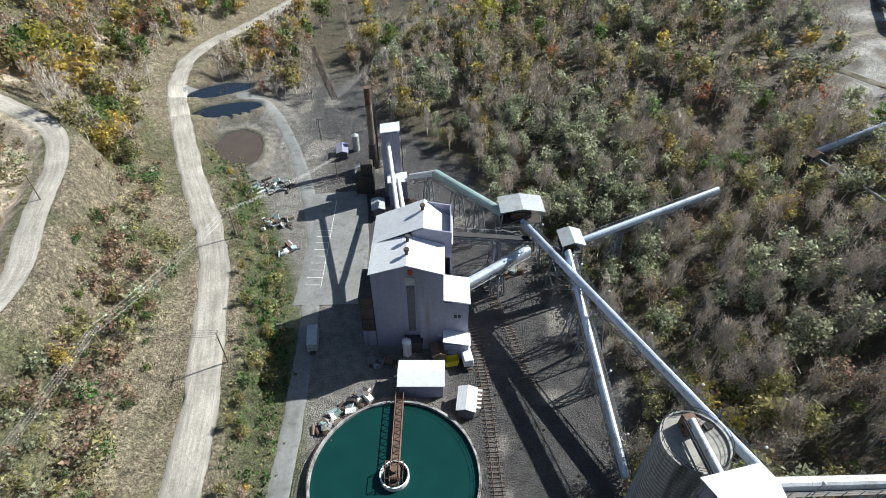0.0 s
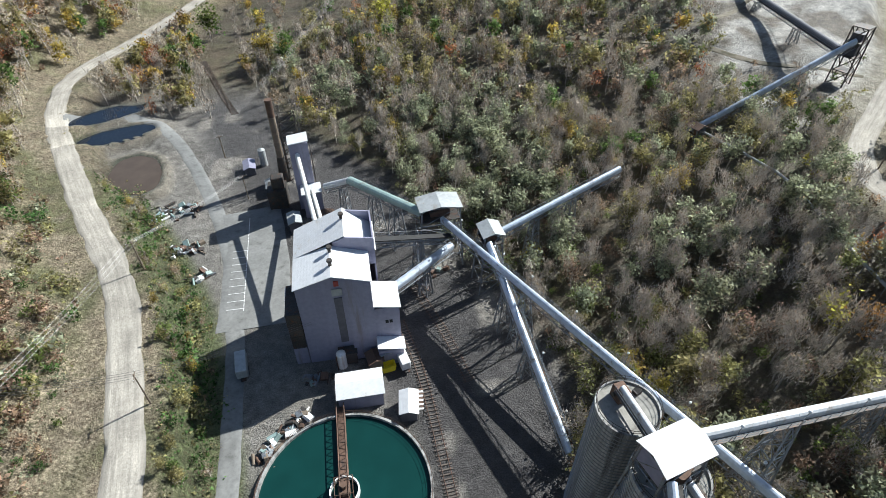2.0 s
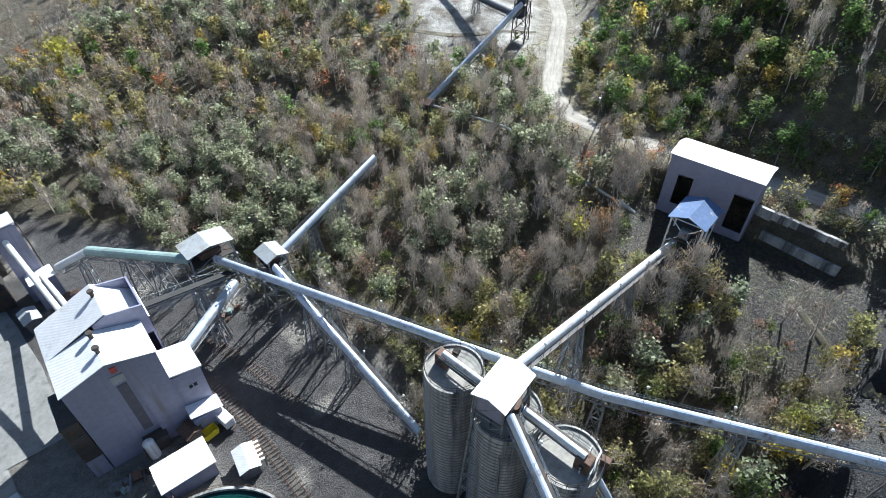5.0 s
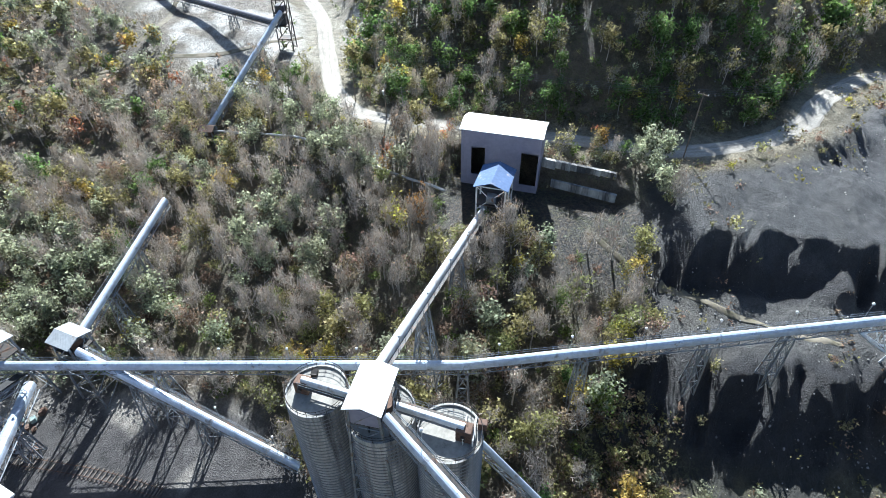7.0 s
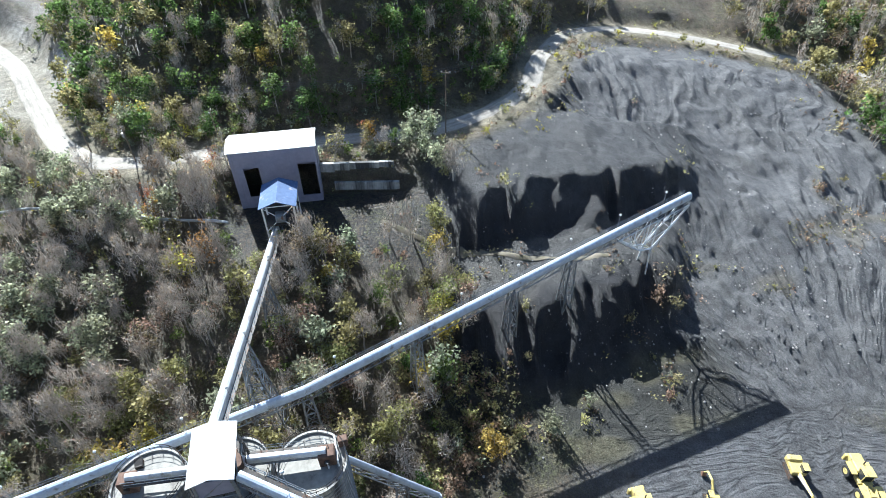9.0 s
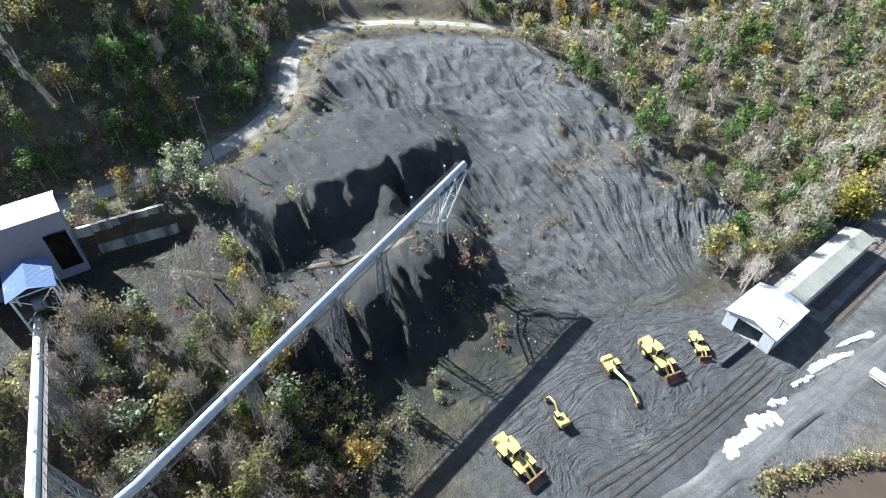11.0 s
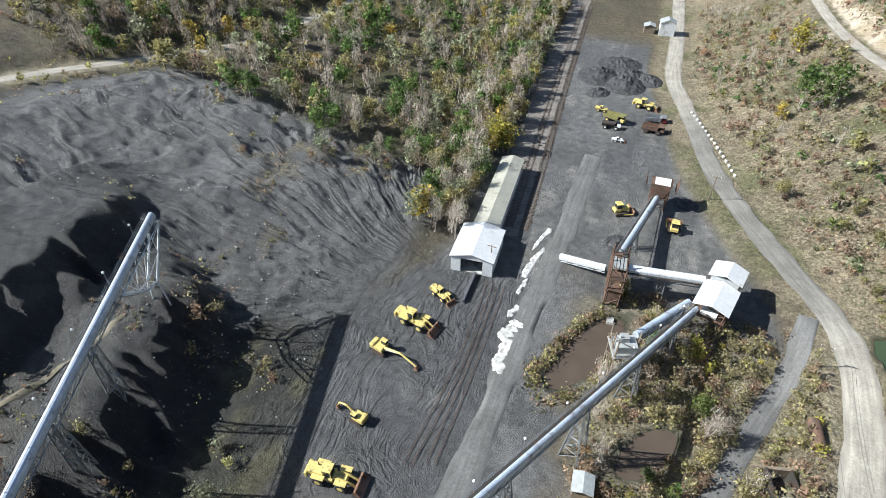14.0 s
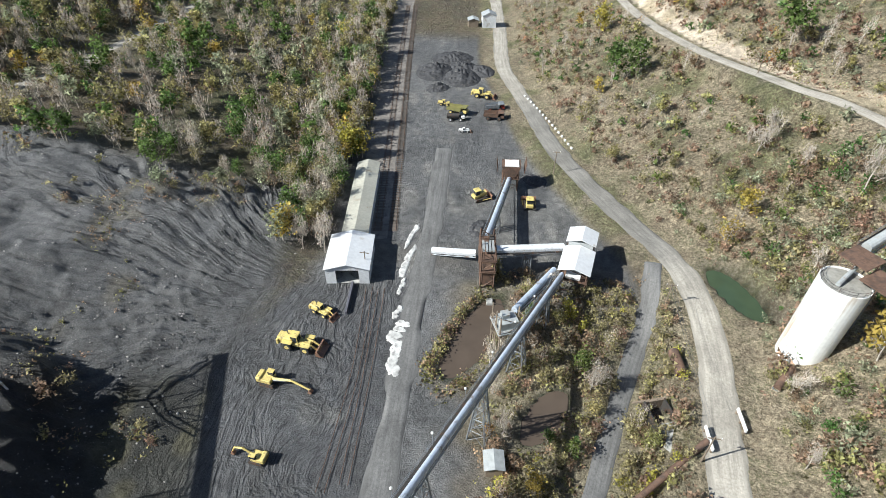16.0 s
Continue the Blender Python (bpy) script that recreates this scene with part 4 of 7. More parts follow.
# ---- silos ----
def silo(x, y, wide, high, label, hoops, material=M_CONCRETE, foot=None):
    z = at(x, y) if foot is None else foot
    ob = thing("silo", x, y, z, 0, label, "silo", "coal silos")
    r = wide / 2
    bm = bmesh.new()
    n = 40
    rings = [(r, -1.0), (r, high), (r - 0.25, high), (r - 0.25, high - 0.35)]
    prev = None
    for rad, zz in rings:
        ring = [bm.verts.new((rad * math.cos(2 * math.pi * k / n), rad * math.sin(2 * math.pi * k / n), zz)) for k in range(n)]
        if prev:
            for k in range(n):
                bm.faces.new((prev[k], prev[(k + 1) % n], ring[(k + 1) % n], ring[k]))
        prev = ring
    part("shell", bm, material, ob)
    bm = bmesh.new()
    tube(bm, (0, 0, high - 0.6), (0, 0, high - 0.3), r - 0.26, n=n)
    part("roof_slab", bm, M_SILO_TOP, ob, "grey dusty concrete roof")
    hoop_mesh = None
    for k in range(hoops):
        zz = 0.6 + (high - 1.2) * (k + 0.5) / hoops
        if hoop_mesh is None:
            bm = bmesh.new()
            outer = [[bm.verts.new(((r + e) * math.cos(2 * math.pi * j / n), (r + e) * math.sin(2 * math.pi * j / n), h)) for j in range(n)] for e, h in ((0.0, -0.09), (0.07, -0.05), (0.07, 0.05), (0.0, 0.09))]
            for lo, hi in zip(outer[:-1], outer[1:]):
                for j in range(n):
                    bm.faces.new((lo[j], lo[(j + 1) % n], hi[(j + 1) % n], hi[j]))
            hoop_mesh = bpy.data.meshes.new("hoop")
            bm.to_mesh(hoop_mesh)
            bm.free()
            hoop_mesh.materials.append(material if material is M_WHITE else M_STEEL)
        h_ = new("hoop", hoop_mesh)
        h_.parent = ob
        h_.location.z = zz
    bm = bmesh.new()
    for hh in (0.5, 1.05):
        for k in range(n):
            a, b = (2 * math.pi * k / n, 2 * math.pi * (k + 1) / n)
            beam(bm, ((r - 0.12) * math.cos(a), (r - 0.12) * math.sin(a), high + hh), ((r - 0.12) * math.cos(b), (r - 0.12) * math.sin(b), high + hh), 0.06)
    for k in range(0, n, 2):
        a = 2 * math.pi * k / n
        beam(bm, ((r - 0.12) * math.cos(a), (r - 0.12) * math.sin(a), high - 0.05), ((r - 0.12) * math.cos(a), (r - 0.12) * math.sin(a), high + 1.05), 0.06)
    part("railing", bm, M_DARK_STEEL, ob)
    return ob


silo(31.0, 34.6, 8.5, 28.4, "tall hooped concrete silo with black coal stains", 34)
silo(32.0, 25.2, 9.3, 28.4, "wide hooped concrete silo under the transfer roof", 34)
silo(33.2, 15.9, 8.5, 28.4, "hooped concrete silo carrying rusty machinery", 34)


# ---- buildings ----
def gable_roof(bm, x0, x1, y0, y1, z_eave, z_ridge, ridge=None, over=0.35, thick=0.14):
    ridge = (x0 + x1) / 2 if ridge is None else ridge
    a = (z_ridge - z_eave) / (ridge - x0)
    b = (z_ridge - z_eave) / (x1 - ridge)
    out = [(x0 - over, z_eave - a * over + 0.02), (ridge, z_ridge + 0.02), (x1 + over, z_eave - b * over + 0.02), (x1 + over, z_eave - b * over + thick), (ridge, z_ridge + thick + 0.03), (x0 - over, z_eave - a * over + thick)]
    return prism(bm, out, y0 - over, y1 + over)


def plain_building(name, x, y, turn, long, wide, high, ridge, label, category, wall=M_BLUE_WALL, roof=M_WHITE_ROOF, z=None, openings=(), group=""):
    """A shed with a gable roof; long runs along its own y. openings: (wall, along, base, width, height); walls are cut for them."""
    z = at(x, y) if z is None else z
    ob = thing(name, x, y, z, turn, label, category, group)
    w, l = wide / 2, long / 2
    t = 0.2
    for face in ("west", "east", "south", "north"):
        bm = bmesh.new()
        cuts = [o for o in openings if o[0] == face]
        span = l if face in ("west", "east") else w - t
        lo = -span
        pieces = []
        for _, c, base, cw, ch in sorted(cuts, key=lambda o: o[1]):
            pieces.append((lo, c - cw / 2, 0, high))
            if base > 0:
                pieces.append((c - cw / 2, c + cw / 2, 0, base))
            pieces.append((c - cw / 2, c + cw / 2, base + ch, high))
            lo = c + cw / 2
        pieces.append((lo, span, 0, high))
        for s0, s1, z0, z1 in pieces:
            if s1 - s0 < 0.01 or z1 - z0 < 0.01:
                continue
            z0_ = -0.8 if z0 == 0 else z0
            if face in ("west", "east"):
                xx = (-w + t / 2) if face == "west" else (w - t / 2)
                box(bm, xx, (s0 + s1) / 2, z0_, t, s1 - s0, z1 - z0_)
            else:
                yy = (-l + t / 2) if face == "south" else (l - t / 2)
                box(bm, (s0 + s1) / 2, yy, z0_, s1 - s0, t, z1 - z0_)
        if face in ("south", "north"):
            yy = -l if face == "south" else l - t
            prism(bm, [(-w + t, high), (w - t, high), (0, high + ridge * (1 - t / w))], yy, yy + t)
        part("wall", bm, wall, ob)
    bm = bmesh.new()
    gable_roof(bm, -w, w, -l, l, high, high + ridge)
    part("roof", bm, roof, ob)
    bm = bmesh.new()
    box(bm, 0, 0, -0.5, wide - 0.5, long - 0.5, 0.55)
    part("floor_slab", bm, M_CONCRETE, ob)
    return ob


# preparation plant
plant = thing("preparation_plant", -6.7, 80.5, 0, 0, "tall slate blue metal-clad coal preparation plant with white roofs", "building")
X0, X1, Y0, Y1 = -13.6, 0.1, 72.3, 89.0


def plant_part(name, build, material, label="", parent=None):
    bm = bmesh.new()
    build(bm)
    return part(name, bm, material, parent or plant, label, world_=True)


plant_part("front_wall", lambda bm: prism(bm, [(X0, -0.5), (-8.0, -0.5), (-8.0, 22.6), (X0, 21.4)], Y0, Y0 + 0.3), M_BLUE_WALL)
plant_part("front_wall", lambda bm: prism(bm, [(-4.6, -0.5), (X1, -0.5), (X1, 21.4), (-4.6, 22.9)], Y0 - 0.8, Y0 + 0.3), M_BLUE_WALL)
plant_part("recess_wall", lambda bm: prism(bm, [(-8.0, 0.5), (-4.6, 0.5), (-4.6, 22.9), (-6.7, 23.5), (-8.0, 22.6)], Y0 + 0.1, Y0 + 0.3), M_BLUE_WALL)
plant_part("shaft_panel", lambda bm: box(bm, -6.2, Y0 + 0.05, 5, 1.5, 0.2, 12.5), M_DARK_WALL, "dark recessed panel")
plant_part("louvre", lambda bm: box(bm, -6.2, Y0, 18.2, 1.9, 0.25, 1.7), M_GREY_ROOF, "pale louvred vent")
plant_part("sign", lambda bm: box(bm, -6.1, Y0, 20.6, 0.9, 0.2, 1.2), M_RED, "small red sign")
plant_part("side_wall", lambda bm: box(bm, X0 + 0.15, 80.8, -0.5, 0.3, 16.4, 21.9), M_BLUE_WALL)
plant_part("side_wall", lambda bm: box(bm, X1 - 0.15, 76.2, -0.5, 0.3, 7.2, 21.9), M_BLUE_WALL)
plant_part("rear_wall", lambda bm: prism(bm, [(X0, -0.5), (1.7, -0.5), (1.7, 24.4), (-3.8, 25.4), (X0, 21.4)], Y1 - 0.3, Y1), M_BLUE_WALL)
plant_part("tower_front_wall", lambda bm: prism(bm, [(-6.0, 18), (1.7, 18), (1.7, 24.4), (-3.8, 25.4), (-6.0, 24.5)], 80.0, 80.3), M_BLUE_WALL)
plant_part("tower_side_wall", lambda bm: box(bm, 1.55, 84.5, -0.5, 0.3, 8.9, 24.9), M_BLUE_WALL)
plant_part("roof", lambda bm: gable_roof(bm, X0, X1, Y0 - 0.6, 80.0, 21.4, 23.6, -6.7, 0.25), M_WHITE_ROOF)
plant_part("tower_roof", lambda bm: gable_roof(bm, X0, 1.7, 80.4, Y1, 21.4, 25.5, -3.8, 0.25), M_WHITE_ROOF)
for vx, vy, vz in ((-6.7, 74.6, 23.6), (-6.7, 78.4, 23.6), (-4.0, 85.8, 25.4)):
    plant_part("roof_vent", lambda bm: (tube(bm, (vx, vy, vz - 0.3), (vx, vy, vz + 1.1), 0.32, n=12), tube(bm, (vx, vy, vz + 1.1), (vx, vy, vz + 1.5), 0.55, 0.5, n=12)), M_DARK_STEEL, "dark roof ventilator")
plant_part("annex_wall", lambda bm: box(bm, 2.55, 75.2, -0.5, 4.9, 6.6, 14.0), M_BLUE_WALL)
plant_part("annex_roof", lambda bm: prism(bm, [(0.1, 14.3), (5.3, 13.3), (5.3, 13.6), (0.1, 14.6)], 71.6, 78.8), M_WHITE_ROOF)
plant_part("annex_window", lambda bm: box(bm, 2.4, 71.88, 9.3, 0.6, 0.1, 0.8), M_GLASS)
plant_part("annex_window", lambda bm: box(bm, 3.2, 71.88, 9.3, 0.6, 0.1, 0.8), M_GLASS)
plant_part("lean_to_wall", lambda bm: box(bm, 2.6, 70.4, -0.5, 5.0, 2.8, 4.9), M_BLUE_WALL)
plant_part("lean_to_roof", lambda bm: prism(bm, [(0.0, 5.6), (5.5, 4.5), (5.5, 4.7), (0.0, 5.8)], 68.6, 71.85), M_WHITE_ROOF)
plant_part("west_bay_wall", lambda bm: box(bm, -15.1, 76.5, -0.5, 2.6, 8.2, 5.2), M_BLUE_WALL)
plant_part("west_bay_frame", lambda bm: [box(bm, -15.1, yy, 4.7, 2.6, 0.25, 9.5) for yy in (72.6, 75.2, 77.8, 80.4)] and [box(bm, -15.1, 76.5, zz, 2.7, 8.2, 0.2) for zz in (8.0, 11.2, 14.2)], M_DARK_STEEL, "dark open steel stair bay")
plant_part("west_bay_panel", lambda bm: box(bm, -16.5, 78.5, 11.4, 0.12, 3.5, 2.9), M_WHITE_GALLERY, "white sheet panel")
plant_part("front_porch", lambda bm: (box(bm, -6.0, 71.4, 0, 3.4, 1.8, 3.4), box(bm, -6.0, 71.2, 3.4, 3.8, 2.2, 0.2)), M_DARK_STEEL, "dark entrance porch")

# transfer houses
def transfer_house(x, y, z, wide, long, turn, label, roof=M_GREY_ROOF, legs=2.4, drop=2.6):
    """A roof of two slopes over an open machine deck on four braced legs."""
    foot = at(x, y)
    ob = thing("transfer_house", x, y, foot, turn, label, "transfer house", "transfer houses")
    h = z - foot
    bm = bmesh.new()
    gable_roof(bm, -wide / 2, wide / 2, -long / 2, long / 2, h - 0.8, h, over=0.3)
    part("roof", bm, roof, ob)
    for sx in (-1, 1):
        for sy in (-1, 1):
            top_ = (sx * (wide / 2 - 0.3), sy * (long / 2 - 0.3), h - 0.8)
            low = (sx * (wide / 2 - 0.3 + 0.05 * h), sy * (long / 2 - 0.3 + 0.05 * h), -0.4)
            part("leg", beam(bmesh.new(), low, top_, 0.3), M_STEEL, ob)
    n = max(2, round(h / 4))
    for k in range(n):
        for (ax, ay), (bx, by) in (((-1, -1), (1, -1)), ((1, -1), (1, 1)), ((1, 1), (-1, 1)), ((-1, 1), (-1, -1))):
            def corner_at(sx, sy, s):
                e = 0.05 * h * (1 - s)
                return Vector((sx * (wide / 2 - 0.3 + e), sy * (long / 2 - 0.3 + e), -0.4 + (h - 0.4) * s))
            part("diagonal_brace", beam(bmesh.new(), corner_at(ax, ay, k / n), corner_at(bx, by, (k + 1) / n), 0.12), M_STEEL, ob)
            part("cross_brace", beam(bmesh.new(), corner_at(ax, ay, (k + 1) / n), corner_at(bx, by, (k + 1) / n), 0.14), M_STEEL, ob)
    bm = bmesh.new()
    box(bm, 0, 0, h - drop - 0.9, wide - 0.4, long - 0.4, 0.2)
    part("deck", bm, M_DARK_STEEL, ob)
    bm = bmesh.new()
    box(bm, 0.2, 0.1, h - drop - 0.7, wide * 0.5, long * 0.4, 1.5, bevel=0.15)
    part("drive_unit", bm, M_RUST, ob)
    bm = bmesh.new()
    box(bm, 0, long / 2 - 0.25, h - drop - 0.7, wide - 0.6, 0.1, drop - 0.4)
    part("rear_sheet", bm, M_BLUE_WALL, ob)
    return ob


transfer_house(17.6, 98.8, 18.0, 9.4, 5.6, 3, "tall transfer house with a corrugated grey roof", drop=3.4)
transfer_house(27.1, 87.8, 17.4, 4.5, 4.9, 4, "small transfer house with a grey sheet roof")
hub = transfer_house(31.2, 25.6, 35.0, 4.4, 6.6, 103, "open steel transfer house over the silos with a flat white roof", M_WHITE_ROOF, drop=3.4)

# mine building on the bench
mine = plain_building("mine_building", 104.6, 36.3, 9.7, 18.0, 7.6, 14.8, 1.0, "grey-blue steel mine portal building with a white curved roof", "building", z=17.6, openings=(("west", 5.0, 3.5, 3.2, 7.2), ("west", -6.7, 2.5, 3.8, 8.3)))
# ---- more works beside the plant ----
def T(bm_builder, name, material, parent, label="", world_=False, smooth=False):
    bm = bmesh.new()
    bm_builder(bm)
    return part(name, bm, material, parent, label, world_, smooth)


# thickener tank
TX, TY, TR = -8.2, 43.6, 14.2
tank = thing("thickener_tank", TX, TY, 0, 0, "round concrete thickener tank full of green water with a rusty bridge", "tank")
bm = bmesh.new()
N = 72
prev = None
for r_, z_ in ((TR + 0.45, -0.8), (TR + 0.45, 1.5), (TR, 1.5), (TR, -0.9)):
    ring = [bm.verts.new((r_ * math.cos(2 * math.pi * k / N), r_ * math.sin(2 * math.pi * k / N), z_)) for k in range(N)]
    if prev:
        for k in range(N):
            bm.faces.new((prev[k], prev[(k + 1) % N], ring[(k + 1) % N], ring[k]))
    prev = ring
part("rim_wall", bm, M_CONCRETE, tank)
T(lambda bm: tube(bm, (0, 0, 0.3), (0, 0, 0.9), TR - 0.01, n=N), "water", M_POND, tank, "still deep green water")
bm = bmesh.new()
for k in range(N):
    a, b = 2 * math.pi * k / N, 2 * math.pi * (k + 1) / N
    rr = TR + 0.3
    for hh in (2.0, 2.5):
        beam(bm, (rr * math.cos(a), rr * math.sin(a), hh), (rr * math.cos(b), rr * math.sin(b), hh), 0.05)
    if k % 2 == 0:
        beam(bm, (rr * math.cos(a), rr * math.sin(a), 1.45), (rr * math.cos(a), rr * math.sin(a), 2.5), 0.06)
part("railing", bm, M_RUST, tank)
bm = bmesh.new()
prev = None
for r_, z_ in ((2.5, 0.7), (2.5, 2.0), (2.25, 2.0), (2.25, 0.7)):
    ring = [bm.verts.new((r_ * math.cos(2 * math.pi * k / 32), r_ * math.sin(2 * math.pi * k / 32), z_)) for k in range(32)]
    if prev:
        for k in range(32):
            bm.faces.new((prev[k], prev[(k + 1) % 32], ring[(k + 1) % 32], ring[k]))
    prev = ring
part("feed_well", bm, M_WHITE, tank, "white ring round the centre")
bm = bmesh.new()
for sx in (-0.7, 0.7):
    for zz in (1.6, 3.0):
        beam(bm, (sx, -1.8, zz), (sx, TR + 1.8, zz), 0.16)
    for k in range(14):
        y0_, y1_ = -1.8 + 17.8 * k / 14, -1.8 + 17.8 * (k + 1) / 14
        beam(bm, (sx, y0_, 1.6), (sx, y1_, 3.0), 0.1)
        beam(bm, (sx, y0_, 1.6), (sx, y0_, 3.0), 0.1)
for k in range(15):
    y0_ = -1.8 + 17.8 * k / 14
    beam(bm, (-0.7, y0_, 1.6), (0.7, y0_, 1.6), 0.1)
part("bridge_truss", bm, M_RUST, tank)
T(lambda bm: box(bm, 0, 7.1, 1.66, 1.2, 17.6, 0.08), "bridge_deck", M_RUST, tank)
T(lambda bm: (box(bm, 0, 0, 1.75, 1.9, 2.2, 1.2, bevel=0.1), tube(bm, (0, 0, 2.9), (0, 0, 3.8), 0.5, n=12)), "drive_head", M_RUST, tank)
T(lambda bm: [beam(bm, (sx * 1.5, sy * 1.5, 0.7), (sx * 1.5, sy * 1.5, 3.6), 0.12) for sx in (-1, 1) for sy in (-1, 1)] and [beam(bm, (-1.5, s * 1.5, 3.6), (1.5, s * 1.5, 3.6), 0.1) for s in (-1, 1)] and [beam(bm, (s * 1.5, -1.5, 3.6), (s * 1.5, 1.5, 3.6), 0.1) for s in (-1, 1)], "head_frame", M_RUST, tank)

pump = plain_building("pump_house", -4.2, 62.5, 90, 8.3, 5.4, 4.0, 0.7, "low blue pump house with a white sheet roof beside the thickener", "building")
plain_building("small_shed", 4.4, 57.6, -7, 4.6, 3.0, 2.8, 0.5, "small shed with a white and rust-striped roof beside the rails", "shed", wall=M_DARK_WALL, roof=M_WHITE_ROOF)
lean = thing("lean_to_roof", 6.5, 57.9, 0, -7, "rust-red striped sheet canopy on posts", "canopy")
for k in range(10):
    T(lambda bm: box(bm, 0, -2.1 + 0.46 * k, 2.75, 1.4, 0.4, 0.06), "sheet", M_RUST if k % 2 else M_WHITE, lean)
for sy in (-2, 2):
    T(lambda bm: beam(bm, (0.6, sy, -0.2), (0.6, sy, 2.76), 0.14), "post", M_DARK_STEEL, lean)
hut = plain_building("wooden_hut", -0.9, 69.0, 12, 2.8, 2.6, 3.0, 0.5, "small hut with an orange-rust roof in front of the plant", "hut", wall=M_WOOD, roof=M_RUST)
plain_building("tool_hut", 1.3, 70.1, 12, 2.0, 1.8, 3.2, 0.3, "small hut with a pale striped roof", "hut", wall=M_WOOD, roof=M_GREY_ROOF)


def yellow_skip(x, y, turn):
    ob = thing("skip", x, y, at(x, y), turn, "bright yellow metal skip in front of the plant", "skip")
    T(lambda bm: prism(bm, [(-1.2, 0.15), (1.2, 0.15), (1.5, 1.5), (1.4, 1.5), (1.1, 0.3), (-1.1, 0.3), (-1.4, 1.5), (-1.5, 1.5)], -0.9, 0.9), "body", M_BRIGHT, ob)
    for s in (-0.87, 0.87):
        T(lambda bm: prism(bm, [(-1.1, 0.3), (1.1, 0.3), (1.4, 1.5), (-1.4, 1.5)], s - 0.03, s + 0.03), "end_plate", M_BRIGHT, ob)
    return ob


M_BRIGHT = surface("bright_yellow_paint", (0.75, 0.62, 0.03), 0.5, grain=5, vary=0.15, bump=0.1)
yellow_skip(1.6, 67.8, 10)


def trailer(x, y, turn, label, long=5.5, wide=2.3, high=2.5, body=M_WHITE):
    ob = thing("trailer", x, y, at(x, y), turn, label, "trailer")
    T(lambda bm: box(bm, 0, 0, 0.8, wide, long, high, bevel=0.12), "body", body, ob)
    T(lambda bm: box(bm, 0, 0, 0.55, wide * 0.5, long + 1.2, 0.25), "chassis", M_DARK_STEEL, ob)
    for sx in (-1, 1):
        for yy in (-long * 0.25, -long * 0.05):
            T(lambda bm: tube(bm, (sx * wide * 0.36, yy, 0.45), (sx * wide * 0.5, yy, 0.45), 0.45, n=14), "wheel", M_RUBBER, ob)
    return ob


trailer(4.7, 68.6, 12, "white box trailer beside the plant", 4.6, 1.9, 2.0)
trailer(-27.2, 73.0, 8, "pale grey trailer parked in the plant's shadow", 5.5, 2.2, 2.2, M_GREY_ROOF)
ctank = thing("settling_drum", -7.4, 70.3, 0, 0, "upright cream steel drum behind the pump house", "tank")
T(lambda bm: (tube(bm, (0, 0, -0.2), (0, 0, 4.0), 0.95, n=20), tube(bm, (0, 0, 4.0), (0, 0, 4.5), 0.95, 0.3, n=20)), "drum", M_WHITE, ctank)
T(lambda bm: tube(bm, (-0.9, -0.9, -0.2), (-0.9, -0.9, 4.2), 0.12, n=8), "pipe", M_RUST, ctank)


# dryer works
dryer = thing("dryer_tower", -14.0, 128.5, 0, 5, "slate blue dryer tower with a white roof", "building")
T(lambda bm: box(bm, 0, 0, -0.5, 4.8, 4.6, 20.6), "wall", M_BLUE_WALL, dryer)
T(lambda bm: prism(bm, [(-2.6, 20.1), (2.6, 20.6), (2.6, 20.85), (-2.6, 20.35)], -2.5, 2.5), "roof", M_WHITE_ROOF, dryer)
T(lambda bm: box(bm, 1.2, -4.6, -0.5, 5.0, 4.6, 8.0), "lower_wall", M_BLUE_WALL, dryer)
T(lambda bm: prism(bm, [(-1.5, 7.6), (3.9, 7.9), (3.9, 8.1), (-1.5, 7.8)], -7.1, -2.35), "lower_roof", M_WHITE_ROOF, dryer)
for x0_, y0_, z0_, x1_, y1_ in ((-14.4, 126.0, 16.6, -9.9, 96.5), (-11.9, 121.2, 9.0, -8.6, 97.2)):
    T(lambda bm: tube(bm, (x0_, y0_, z0_), (x1_, y1_, 13.6), 0.55, n=14), "duct", M_WHITE, dryer, "long white duct", world_=True)
    T(lambda bm: tube(bm, (x1_, y1_, 13.6), (x1_ + 0.8, 88.9, 13.0), 0.55, n=14), "duct", M_WHITE, dryer, "long white duct", world_=True)
T(lambda bm: (tube(bm, (-14.4, 126.0, 14.0), (-14.4, 126.0, 17.2), 0.6, n=14), tube(bm, (-14.4, 126.0, 17.2), (-14.4, 126.0, 17.6), 0.6, 0.2, n=14)), "duct_bend", M_WHITE, dryer, world_=True)
T(lambda bm: [beam(bm, (2.9, y_, -0.4), (2.9, y_, 18), 0.2) for y_ in (-2, 2)] and [beam(bm, (2.9, -2, 2.5 * k), (2.9, 2, 2.5 * k + 2.5), 0.12) for k in range(7)], "pipe_rack", M_DARK_STEEL, dryer)
stack = thing("smokestack", -21.0, 142.0, 0, 0, "tall banded rusty steel smokestack with a lattice brace", "chimney")
T(lambda bm: tube(bm, (0, 0, -0.4), (0, 0, 8), 1.7, 1.15, n=20), "base_section", M_DARK_STEEL, stack)
for k in range(7):
    T(lambda bm: (tube(bm, (0, 0, 8 + 2.5 * k), (0, 0, 10.45 + 2.5 * k), 0.95, n=18, caps=k == 6), tube(bm, (0, 0, 10.3 + 2.5 * k), (0, 0, 10.5 + 2.5 * k), 1.03, n=18)), "stack_ring", M_RUST if k > 4 else M_WOOD, stack)
